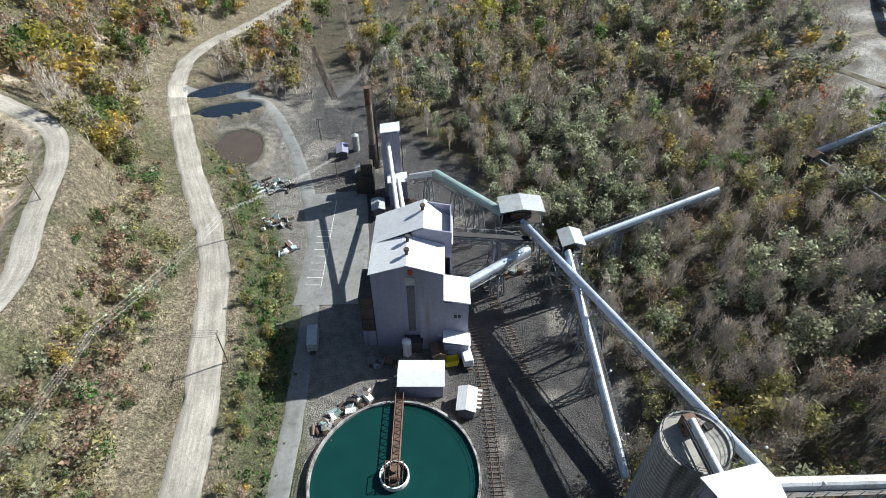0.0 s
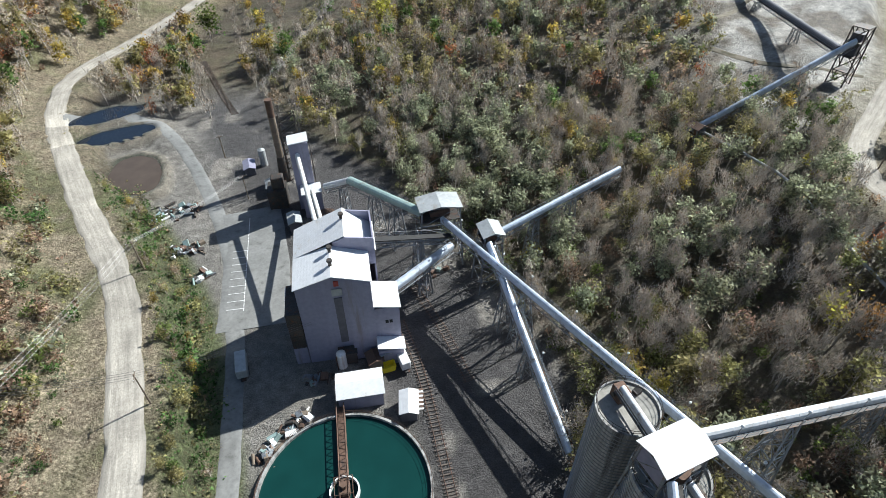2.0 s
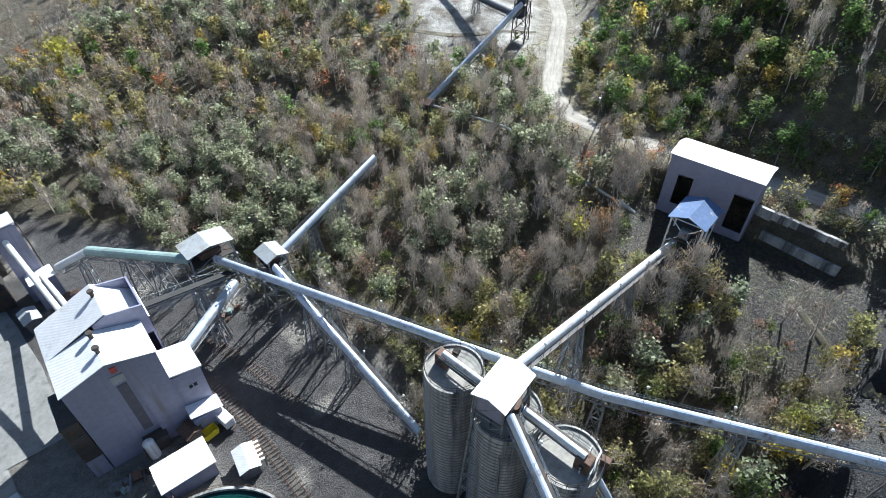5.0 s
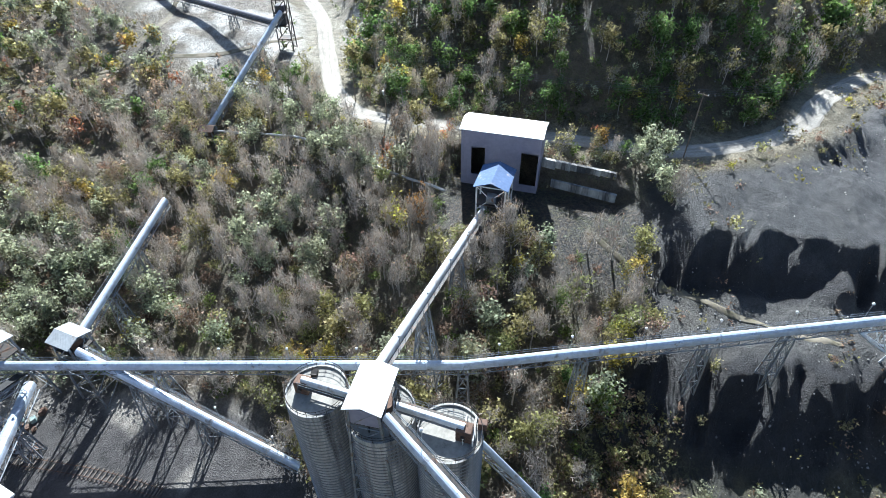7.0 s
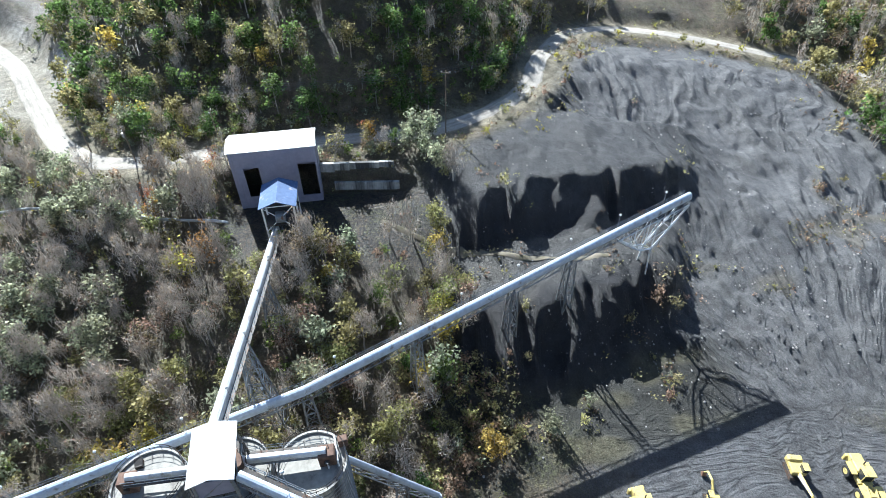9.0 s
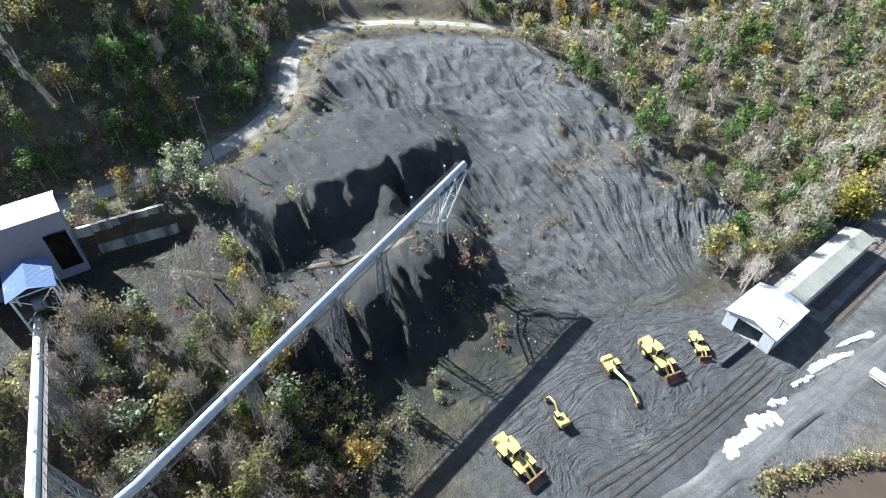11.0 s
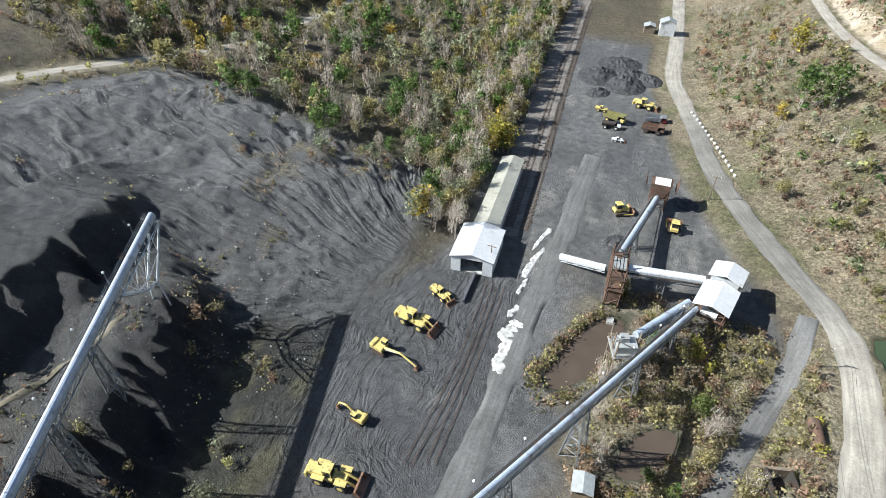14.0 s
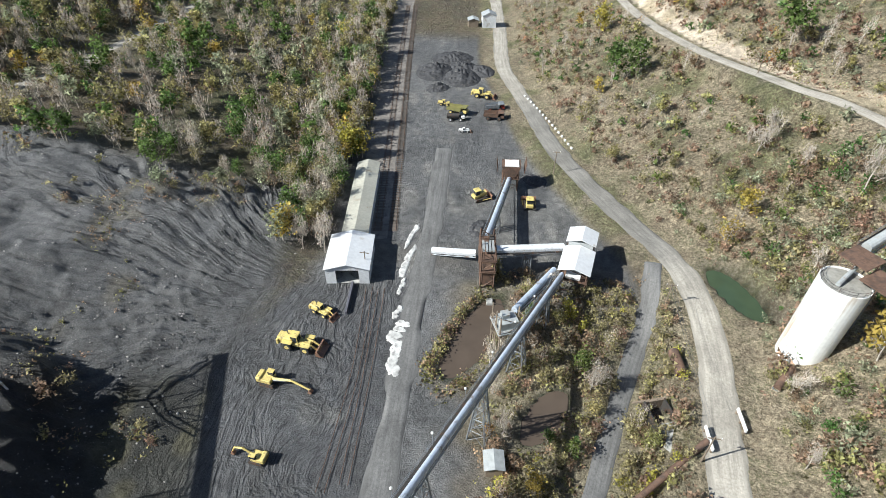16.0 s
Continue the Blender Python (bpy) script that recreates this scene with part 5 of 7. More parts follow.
T(lambda bm: [beam(bm, (1.5, s, -0.4), (1.5, s, 21), 0.2) for s in (-1, 1)] and [beam(bm, (6.0, s, -0.4), (6.0, s, 21), 0.2) for s in (-1, 1)] and [beam(bm, (1.5, s, 3 * k), (6.0, s, 3 * k + 3), 0.14) for s in (-1, 1) for k in range(7)] and [beam(bm, (1.5, s, 3 * k + 3), (6.0, s, 3 * k + 3), 0.14) for s in (-1, 1) for k in range(7)], "lattice_tower", M_DARK_STEEL, stack)
T(lambda bm: box(bm, -1.0, -12.0, -0.3, 5.0, 5.5, 6.0), "furnace_house", M_DARK_STEEL, stack, "black furnace block")
T(lambda bm: box(bm, -0.4, -12.2, 5.7, 3.2, 3.0, 3.5, bevel=0.2), "fan_house", M_DARK_STEEL, stack)
stk = thing("storage_tank", -27.6, 151.5, 0, 0, "small upright grey steel tank near the smokestack", "tank")
T(lambda bm: (tube(bm, (0, 0, -0.3), (0, 0, 5.4), 1.1, n=20), tube(bm, (0, 0, 5.4), (0, 0, 5.9), 1.1, 0.2, n=20)), "shell", M_GREY_ROOF, stk)
for (bx, by, bl, bw, bh, words) in ((-31.5, 148.5, 5.0, 3.0, 2.4, "blue"), (-24.5, 136.5, 4.0, 2.5, 2.6, "dark"), (-9.0, 116.0, 5.0, 4.0, 4.0, "rust-roofed"), (-17.5, 118.0, 4.5, 3.0, 3.2, "grey")):
    plain_building("works_shed", bx, by, 8, bl, bw, bh, 0.5, words + " sheet-metal works shed below the dryer", "shed", wall=M_DARK_WALL, roof={"blue": M_BLUE_WALL, "rust-roofed": M_RUST}.get(words, M_GREY_ROOF))
plain_building("sample_house", -4.8, 104.5, 8, 4.4, 3.2, 7.5, 0.6, "narrow tower shed with a red and white roof behind the plant", "shed", wall=M_BLUE_WALL, roof=M_RUST)
# painted bays in the car park
marks = thing("parking_marks", -29, 100, 0, 0, "worn white parking bay lines painted on asphalt", "road marking")
for k in range(26):
    T(lambda bm: box(bm, -28.6 - 0.05 * k, 90 + 1.35 * k, at(-28.6, 90 + 1.35 * k) + 0.165, 0.16, 1.0, 0.02), "painted_dash", M_WHITE, marks, world_=True)
for k in range(9):
    yy = 90.3 + 2.55 * k
    T(lambda bm: box(bm, -30.6 - 0.05 * k, yy, at(-30.6, yy) + 0.165, 3.6, 0.13, 0.02), "painted_bay", M_WHITE, marks, world_=True)


# scrap and stores
M_SCRAPS = [M_RUST, M_WHITE, M_DARK_STEEL, M_STEEL, M_WOOD, M_TEAL]


def scrap_heap(x, y, long, wide, turn, count, label, seed):
    rs = random.Random(seed)
    ob = thing("scrap_heap", x, y, at(x, y), turn, label, "scrap", "scrap heaps")
    for k in range(count):
        u, v = rs.uniform(-long / 2, long / 2), rs.gauss(0, wide / 3.5)
        m = pose(u, v, 0.1 + 0.4 * rs.random(), rs.uniform(-25, 25), rs.uniform(-25, 25), rs.uniform(0, 180))
        bm = bmesh.new()
        if rs.random() < 0.45:
            tube(bm, m @ Vector((0, -rs.uniform(0.5, 1.6), 0)), m @ Vector((0, rs.uniform(0.5, 1.6), 0)), rs.uniform(0.08, 0.35), n=8)
        else:
            box(bm, 0, 0, -0.2, rs.uniform(0.4, 1.5), rs.uniform(0.5, 2.0), rs.uniform(0.2, 0.9), m)
        part("scrap_piece", bm, rs.choice(M_SCRAPS), ob)


scrap_heap(-18.8, 56.2, 12, 3.2, 45, 60, "long heap of rusty pipes and white scrap beside the tank", 1)
scrap_heap(-50.5, 130.5, 12, 6, 15, 45, "scattered drums and machine parts beside the lane", 2)
scrap_heap(-44.0, 114, 8, 5, 10, 26, "pallets and machine parts beside the lane", 3)
scrap_heap(-39.5, 103, 5, 4, 60, 18, "heap of pale scrap and sheet metal", 4)
scrap_heap(-12, 68, 6, 3, 0, 14, "dark machine parts in the plant's shadow", 5)
scrap_heap(14, 95, 9, 6, 30, 24, "dark scrap beneath the transfer house", 6)


# ---- poles and wires ----
def pole(x, y, high, label="grey weathered wooden power pole with a crossarm", arm=0.0, box_=False):
    ob = thing("power_pole", x, y, at(x, y), arm, label, "power pole", "power poles")
    T(lambda bm: tube(bm, (0, 0, -0.5), (0, 0, high), 0.17, 0.11, n=8), "shaft", M_WOOD, ob)
    T(lambda bm: box(bm, 0, 0, high - 0.6, 2.4, 0.14, 0.16), "crossarm", M_WOOD, ob)
    for k in (-1.1, 0, 1.1):
        T(lambda bm: tube(bm, (k, 0, high - 0.45), (k, 0, high - 0.15), 0.07, n=6), "insulator", M_WHITE, ob)
    if box_:
        T(lambda bm: tube(bm, (0.4, 0.3, high - 2.6), (0.4, 0.3, high - 1.5), 0.35, n=12), "transformer", M_GREY_ROOF, ob)
    return Vector((x, y, at(x, y) + high - 0.15))


def wire(a, b, sag, count=3, gap=1.1):
    a, b = Vector(a), Vector(b)
    side = (b - a).cross(Vector((0, 0, 1))).normalized()
    ob = thing("power_line", a.x, a.y, a.z, 0, "thin grey power lines between poles", "cable", "power lines")
    for k in range(count):
        off = side * (k - (count - 1) / 2) * gap
        bm = bmesh.new()
        pts = [a.lerp(b, s / 10) + off - Vector((0, 0, sag * 4 * (s / 10) * (1 - s / 10))) for s in range(11)]
        rings = [[bm.verts.new(p + Vector((0.025 * c_ * side.x, 0.025 * c_ * side.y, 0.025 * s_))) for c_, s_ in ((1, 0), (0, 1), (-1, 0), (0, -1))] for p in pts]
        for p, q in zip(rings[:-1], rings[1:]):
            for j in range(4):
                bm.faces.new((p[j], p[(j + 1) % 4], q[(j + 1) % 4], q[j]))
        part("wire", bm, M_WIRE, ob, world_=True)


p_bench = [pole(115.5, 84, 9, arm=20), pole(110.4, 71.0, 9, arm=20, box_=True), pole(117.6, 53.5, 9.5, arm=10), pole(123.0, -1.6, 16, arm=70)]
wire(p_bench[0], p_bench[1], 0.5)
wire(p_bench[1], p_bench[2], 1.2)
wire((112, 78, 41), p_bench[3], 1.6, 4)
wire(p_bench[3], (176, -60, 40), 2.0, 4)
p_west = [pole(-41.0, 63.7, 8.5, arm=100), pole(-61.7, 62.4, 6.5, arm=60), pole(-83.5, 91.5, 6.5, arm=60), pole(-50, 101, 8.5, arm=30), pole(-31, 134, 8, arm=20), pole(-40, 158, 8, arm=20), pole(-79, 206, 9.5, arm=10)]
wire(p_west[0], p_west[1], 0.6, 4, 0.5)
wire(p_west[0], (-12, 72.5, 12), 0.8, 4, 0.5)
wire(p_west[1], p_west[3], 0.8, 3)
wire(p_west[1], (-68, 18, 16), 1.0, 4, 0.6)
wire(p_west[3], p_west[4], 0.8, 3, 0.5)
wire(p_west[4], p_west[5], 0.6, 3, 0.5)
wire((-38, 175, 6), (8, 250, 30), 2, 3)
p_south = [pole(-9.5, -147.0, 8, "slim wooden lamp pole beside the haul road"), pole(-34.6, -53.5, 7.5), pole(-34.5, -92, 7), pole(178, -177, 13.5, "tall bare wooden pole beside the bench road"), pole(-66, -172, 8), pole(-34, -186, 9)]
wire(p_south[1], p_south[2], 0.6, 2, 0.6)
pole(35.0, -94.5, 7.5, "wooden pole at the corner of the long shed")

# ---- mine works on the bench ----
canopy = thing("canopy", 92.3, 33.3, 19.6, 99, "open blue-roofed canopy over the head of the white belt", "canopy")
T(lambda bm: gable_roof(bm, -3.4, 3.4, -4.2, 4.2, 7.0, 8.3), "roof", M_BLUEROOF, canopy)
for sx in (-3.1, 3.1):
    for sy in (-3.9, 0, 3.9):
        T(lambda bm: beam(bm, (sx, sy, -1.5), (sx, sy, 7.0), 0.28), "post", M_WHITE, canopy)
T(lambda bm: (beam(bm, (-3.1, 3.9, 1), (3.1, 3.9, 6.8), 0.16), beam(bm, (3.1, 3.9, 1), (-3.1, 3.9, 6.8), 0.16), beam(bm, (-3.1, 3.9, 6.9), (3.1, 3.9, 6.9), 0.2)), "front_brace", M_WHITE, canopy)
T(lambda bm: tube(bm, (-0.9, 3.2, 3.8), (0.9, 3.2, 3.8), 1.2, n=20), "head_pulley", M_STEEL, canopy)
T(lambda bm: box(bm, 0, 0, 2.2, 6.4, 8.0, 0.25), "deck", M_DARK_STEEL, canopy)
retaining = thing("retaining_wall", 103.5, 20.0, 20, 0, "stained concrete retaining wall under the bench road", "wall")
for k in range(5):
    T(lambda bm: box(bm, 107.4 + 0.35 * k, 26.0 - 3.4 * k, 14.5, 0.8, 3.36, 10.4 - 0.12 * k), "wall_panel", M_CONCRETE, retaining, world_=True)
T(lambda bm: box(bm, 106.2, 17.0, 14.5, 1.0, 15.0, 6.2), "lower_wall", M_CONCRETE, retaining, world_=True)
pl = thing("pipeline", 93.2, 124.4, at(93.2, 124.4), 0, "pale steel pipeline along the wooded slope", "pipe")
line = path_z([(93.2, 124.4, 0), (96.5, 100, 0), (95.5, 80, 0), (93.5, 60, 0), (91.5, 45, 0)], 4)
for a, b in zip(line[:-1], line[1:]):
    T(lambda bm: tube(bm, (a[0], a[1], at(a[0], a[1]) + 2.2), (b[0], b[1], at(b[0], b[1]) + 2.2), 0.32, n=8), "pipe_length", M_GREY_ROOF, pl, world_=True)
    T(lambda bm: beam(bm, (a[0], a[1], at(a[0], a[1]) - 0.2), (a[0], a[1], at(a[0], a[1]) + 2.2), 0.16), "pipe_support", M_STEEL, pl, world_=True)
transfer_house(93.0, 118.5, 19.6, 3.6, 3.6, 20, "small rusty transfer point among the trees", M_RUST)
ft = thing("loading_tower", 139.5, 126.0, at(139.5, 126), 25, "dark open steel tower on the bright wash", "tower")
for sx in (-2, 2):
    for sy in (-2, 2):
        T(lambda bm: beam(bm, (sx * 1.15, sy * 1.15, -0.5), (sx, sy, 16), 0.3), "leg", M_DARK_STEEL, ft)
for k in range(4):
    T(lambda bm: [beam(bm, (a * 2, b * 2, 4 * k), (c * 2, d * 2, 4 * k + 4), 0.18) for a, b, c, d in ((-1, -1, 1, -1), (1, -1, 1, 1), (1, 1, -1, 1), (-1, 1, -1, -1))], "brace", M_DARK_STEEL, ft)
    T(lambda bm: box(bm, 0, 0, 4 * k + 3.9, 4.2, 4.2, 0.2), "platform", M_DARK_STEEL, ft)
T(lambda bm: box(bm, 0.6, 0.4, 8, 2.6, 2.8, 6), "chute", M_DARK_WALL, ft)

# things on top of the silos
for (ax, ay), (bx, by) in (((31.8, 26.0), (30.6, 36.4)), ((32.4, 24.2), (33.6, 14.0))):
    conveyor([(ax, ay, 30.2), (bx, by, 30.0)], "short white covered belt on the silo roofs", M_WHITE_GALLERY, wide=0.9, high=0.8, walkway=True, lamps=False, deep=0.5)
    ob = thing("belt_drive", bx, by, 28.1, 10, "rusty belt drive housing on a silo roof", "machine")
    T(lambda bm: box(bm, 0, 0, 0, 1.7, 2.0, 2.2, bevel=0.12), "housing", M_RUST, ob)
    T(lambda bm: tube(bm, (-1.2, 0, 1.2), (1.2, 0, 1.2), 0.35, n=12), "shaft", M_DARK_STEEL, ob)
hatch = thing("roof_hatch", 33.2, 36.6, 28.1, 20, "small dark hatch on the silo roof", "hatch")
T(lambda bm: box(bm, 0, 0, 0, 1.0, 0.9, 0.6, bevel=0.05), "frame", M_DARK_STEEL, hatch)
T(lambda bm: box(bm, 0.4, 0, 0.6, 0.9, 0.9, 0.08, pose(0, 0, 0, 0, -20, 0)), "lid", M_DARK_STEEL, hatch)
mach = thing("screen_frame", 34.2, 13.6, 28.1, 15, "pale steel machinery frame on the silo roof", "machine")
T(lambda bm: [beam(bm, (s * 1.6, -0.6, 0), (s * 1.6, -0.6, 1.4), 0.14) for s in (-1, 0, 1)] and [beam(bm, (s * 1.6, 0.6, 0), (s * 1.6, 0.6, 1.4), 0.14) for s in (-1, 0, 1)] and [beam(bm, (-1.7, s * 0.6, 1.4), (1.7, s * 0.6, 1.4), 0.16) for s in (-1, 1)], "frame", M_WHITE, mach)
T(lambda bm: box(bm, 1.2, -1.5, 0, 1.0, 1.2, 1.3, bevel=0.1), "motor", M_RUST, mach)
crow = thing("silo_headframe", 31.2, 25.6, 28.1, 13, "dark steel headframe above the middle silo", "frame")
for sx in (-2.4, 2.4):
    for sy in (-2.8, 0, 2.8):
        T(lambda bm: (beam(bm, (sx, sy, 0), (sx * 0.7, sy, 4.5), 0.2), beam(bm, (sx, sy, 0.4), (-sx * 0.7, sy, 4.0), 0.12)), "strut", M_DARK_STEEL, crow)
T(lambda bm: tube(bm, (0.3, -1.2, 0.2), (0.3, -1.2, 3.2), 1.1, 1.3, n=16), "bin", M_RUST, crow)

# ---- coal yard ----
shed = plain_building("loading_shed", 39.6, -97.0, 190, 13.0, 10.4, 4.6, 1.4, "open-ended white-roofed loading shed over the rails", "shed", wall=M_WHITE_GALLERY, roof=M_WHITE_ROOF, openings=(("north", -0.4, 0.0, 6.0, 3.6), ("north", 4.2, 0, 1.8, 2.6), ("south", 0, 0, 5.5, 4.2)))
plain_building("long_shed", 43.6, -121.5, 190, 36.0, 6.2, 4.6, 0.9, "long beige-roofed shed along the rails", "shed", wall=M_WHITE_GALLERY, roof=M_BEIGE)
wallet = thing("kerb_wall", 36.5, -85.5, 0, 8, "low dark retaining wall in front of the loading shed", "wall")
T(lambda bm: box(bm, 0, 0, -0.2, 0.6, 10.0, 1.3, bevel=0.08), "wall_block", M_DARK_WALL, wallet)


def wheel(parent, x, y, r, w, spin_label="", rim=M_YELLOW):
    t_ = T(lambda bm: (tube(bm, (x, y - w / 2, r), (x, y - w * 0.3, r), r * 0.88, r, n=18), tube(bm, (x, y - w * 0.3, r), (x, y + w * 0.3, r), r, n=18, caps=False), tube(bm, (x, y + w * 0.3, r), (x, y + w / 2, r), r, r * 0.88, n=18)), "wheel", M_RUBBER, parent)
    T(lambda bm: tube(bm, (x, y - w / 2 - 0.03, r), (x, y + w / 2 + 0.03, r), r * 0.5, n=14), "rim", rim, t_)
    return t_


def wheel_loader(x, y, turn, size, label, paint=M_YELLOW):
    """Nose along its own +x."""
    ob = thing("wheel_loader", x, y, at(x, y), turn, label, "wheel loader", "wheel loaders")
    s = size / 10.0
    for wx in (-2.2, 1.7):
        for wy in (-1.35, 1.35):
            wheel(ob, wx * s, wy * s, 1.0 * s, 0.85 * s, rim=paint)
    T(lambda bm: (box(bm, -2.9 * s, 0, 1.1 * s, 3.2 * s, 1.9 * s, 1.6 * s, bevel=0.15 * s), box(bm, -4.4 * s, 0, 0.9 * s, 0.5 * s, 2.6 * s, 1.3 * s, bevel=0.08 * s)), "engine_hood", paint, ob)
    T(lambda bm: box(bm, -0.9 * s, 0, 1.0 * s, 2.2 * s, 2.2 * s, 0.7 * s, bevel=0.08 * s), "rear_frame", paint, ob)
    c = T(lambda bm: box(bm, -0.9 * s, 0, 1.7 * s, 1.5 * s, 1.5 * s, 1.7 * s, bevel=0.1 * s), "cab", M_GLASS, ob, "dark glazed cab")
    T(lambda bm: box(bm, -0.9 * s, 0, 3.38 * s, 1.8 * s, 1.75 * s, 0.18 * s, bevel=0.04 * s), "cab_roof", paint, c)
    T(lambda bm: [box(bm, -0.9 * s + a * 0.72 * s, b * 0.72 * s, 1.72 * s, 0.12 * s, 0.12 * s, 1.68 * s) for a in (-1, 1) for b in (-1, 1)], "cab_pillar", paint, c)
    T(lambda bm: box(bm, 1.2 * s, 0, 0.9 * s, 2.4 * s, 1.3 * s, 1.0 * s, bevel=0.1 * s), "front_frame", paint, ob)
    for sy in (-0.6, 0.6):
        T(lambda bm: (beam(bm, (0.9 * s, sy * s, 2.2 * s), (2.7 * s, sy * s, 1.7 * s), 0.34 * s), beam(bm, (2.7 * s, sy * s, 1.7 * s), (4.2 * s, sy * s, 0.6 * s), 0.34 * s)), "lift_arm", paint, ob)
    for sy in (-1.3, 1.3):
        T(lambda bm: box(bm, 1.7 * s, sy * s, 2.05 * s, 2.0 * s, 0.9 * s, 0.12 * s), "fender", paint, ob)
        T(lambda bm: box(bm, -2.2 * s, sy * s, 2.05 * s, 2.2 * s, 0.9 * s, 0.12 * s), "fender", paint, ob)
    T(lambda bm: prism(bm, [(4.0 * s, 0.1 * s), (5.5 * s, 0.1 * s), (5.5 * s, 0.2 * s), (4.35 * s, 0.35 * s), (4.15 * s, 0.9 * s), (4.4 * s, 1.5 * s), (4.1 * s, 1.5 * s), (3.9 * s, 0.9 * s)], -1.75 * s, 1.75 * s), "bucket", M_BUCKET, ob, "worn rusty bucket")
    for sy in (-1.72, 1.72):
        T(lambda bm: prism(bm, [(4.0 * s, 0.1 * s), (5.4 * s, 0.1 * s), (4.4 * s, 1.45 * s), (4.0 * s, 1.4 * s)], (sy - 0.03) * s, (sy + 0.03) * s), "bucket_cheek", M_BUCKET, ob)
    T(lambda bm: tube(bm, (-2.6 * s, 0.4 * s, 2.6 * s), (-2.6 * s, 0.4 * s, 3.4 * s), 0.1 * s, n=8), "exhaust", M_DARK_STEEL, ob)
    return ob


def crawler(ob, s, wide=1.15, long=3.6):
    for sy in (-wide, wide):
        t_ = T(lambda bm: prism(bm, [(-long / 2 * s, 0.45 * s), (-long / 2 * s + 0.35 * s, 0.0), (long / 2 * s - 0.35 * s, 0.0), (long / 2 * s, 0.45 * s), (long / 2 * s - 0.3 * s, 0.85 * s), (-long / 2 * s + 0.3 * s, 0.85 * s)], (sy - 0.3) * s, (sy + 0.3) * s), "crawler_track", M_DARK_STEEL, ob)
        for k in range(5):
            T(lambda bm: tube(bm, ((-1.2 + 0.6 * k) * s, (sy - 0.32) * s, 0.4 * s), ((-1.2 + 0.6 * k) * s, (sy + 0.32) * s, 0.4 * s), 0.22 * s, n=10), "roller", M_RUST, t_)


def excavator(x, y, turn, s, label, reach):
    """Boom along its own +x; reach: the boom's and stick's joints."""
    ob = thing("excavator", x, y, at(x, y), turn, label, "excavator", "excavators")
    crawler(ob, s)
    T(lambda bm: (box(bm, -0.6 * s, 0, 1.0 * s, 3.4 * s, 2.5 * s, 1.0 * s, bevel=0.12 * s), box(bm, -1.7 * s, 0, 1.0 * s, 1.2 * s, 2.6 * s, 1.4 * s, bevel=0.2 * s)), "house", M_YELLOW, ob)
    T(lambda bm: tube(bm, (0, 0, 0.7 * s), (0, 0, 1.05 * s), 0.9 * s, n=18), "slew_ring", M_DARK_STEEL, ob)
    T(lambda bm: box(bm, 0.4 * s, 0.8 * s, 1.95 * s, 1.4 * s, 0.95 * s, 1.1 * s, bevel=0.1 * s), "cab", M_GLASS, ob, "dark glazed cab")
    T(lambda bm: box(bm, 0.4 * s, 0.8 * s, 3.05 * s, 1.5 * s, 1.05 * s, 0.1 * s), "cab_roof", M_YELLOW, ob)
    pts = [Vector((a * s, 0, b * s)) for a, b in reach]
    names = ["boom"] * (len(pts) - 2) + ["stick"]
    for k, (a, b) in enumerate(zip(pts[:-1], pts[1:])):
        T(lambda bm: tube(bm, a, b, 0.36 * s - 0.07 * k * s, 0.3 * s - 0.07 * k * s, n=4), names[k], M_YELLOW, ob)
    T(lambda bm: prism(bm, [(0, 0.2), (0.5 * s, -0.5 * s), (0.1 * s, -1.0 * s), (-0.5 * s, -0.8 * s), (-0.3 * s, -0.1 * s)], -0.45 * s, 0.45 * s, Matrix.Translation(pts[-1])), "bucket", M_BUCKET, ob)
    for sy in (-0.4, 0.4):
        T(lambda bm: tube(bm, (0.9 * s, sy * s, 1.4 * s), pts[1] * 0.8 + Vector((0, sy * 0.6 * s, 0.2 * s)), 0.1 * s, n=8), "ram", M_STEEL, ob)
    return ob


def bulldozer(x, y, turn, s, label):
    ob = thing("bulldozer", x, y, at(x, y), turn, label, "bulldozer", "bulldozers")
    crawler(ob, s)
    T(lambda bm: box(bm, 0.8 * s, 0, 0.8 * s, 2.0 * s, 1.2 * s, 1.2 * s, bevel=0.12 * s), "hood", M_YELLOW, ob)
    T(lambda bm: box(bm, -1.0 * s, 0, 0.8 * s, 1.6 * s, 1.7 * s, 0.8 * s, bevel=0.08 * s), "rear_body", M_YELLOW, ob)
    T(lambda bm: box(bm, -0.7 * s, 0, 1.6 * s, 1.2 * s, 1.3 * s, 1.2 * s, bevel=0.06 * s), "cab", M_GLASS, ob, "dark glazed cab")
    T(lambda bm: box(bm, -0.7 * s, 0, 2.8 * s, 1.6 * s, 1.6 * s, 0.12 * s), "canopy", M_YELLOW, ob)
    T(lambda bm: prism(bm, [(2.5 * s, 0.05 * s), (2.75 * s, 0.1 * s), (2.6 * s, 0.7 * s), (2.75 * s, 1.3 * s), (2.55 * s, 1.35 * s), (2.4 * s, 0.7 * s)], -1.8 * s, 1.8 * s), "blade", M_BUCKET, ob, "worn rusty blade")
    for sy in (-1.5, 1.5):
        T(lambda bm: beam(bm, (0.2 * s, sy * s, 0.5 * s), (2.5 * s, sy * s, 0.4 * s), 0.2 * s), "push_arm", M_YELLOW, ob)
    return ob


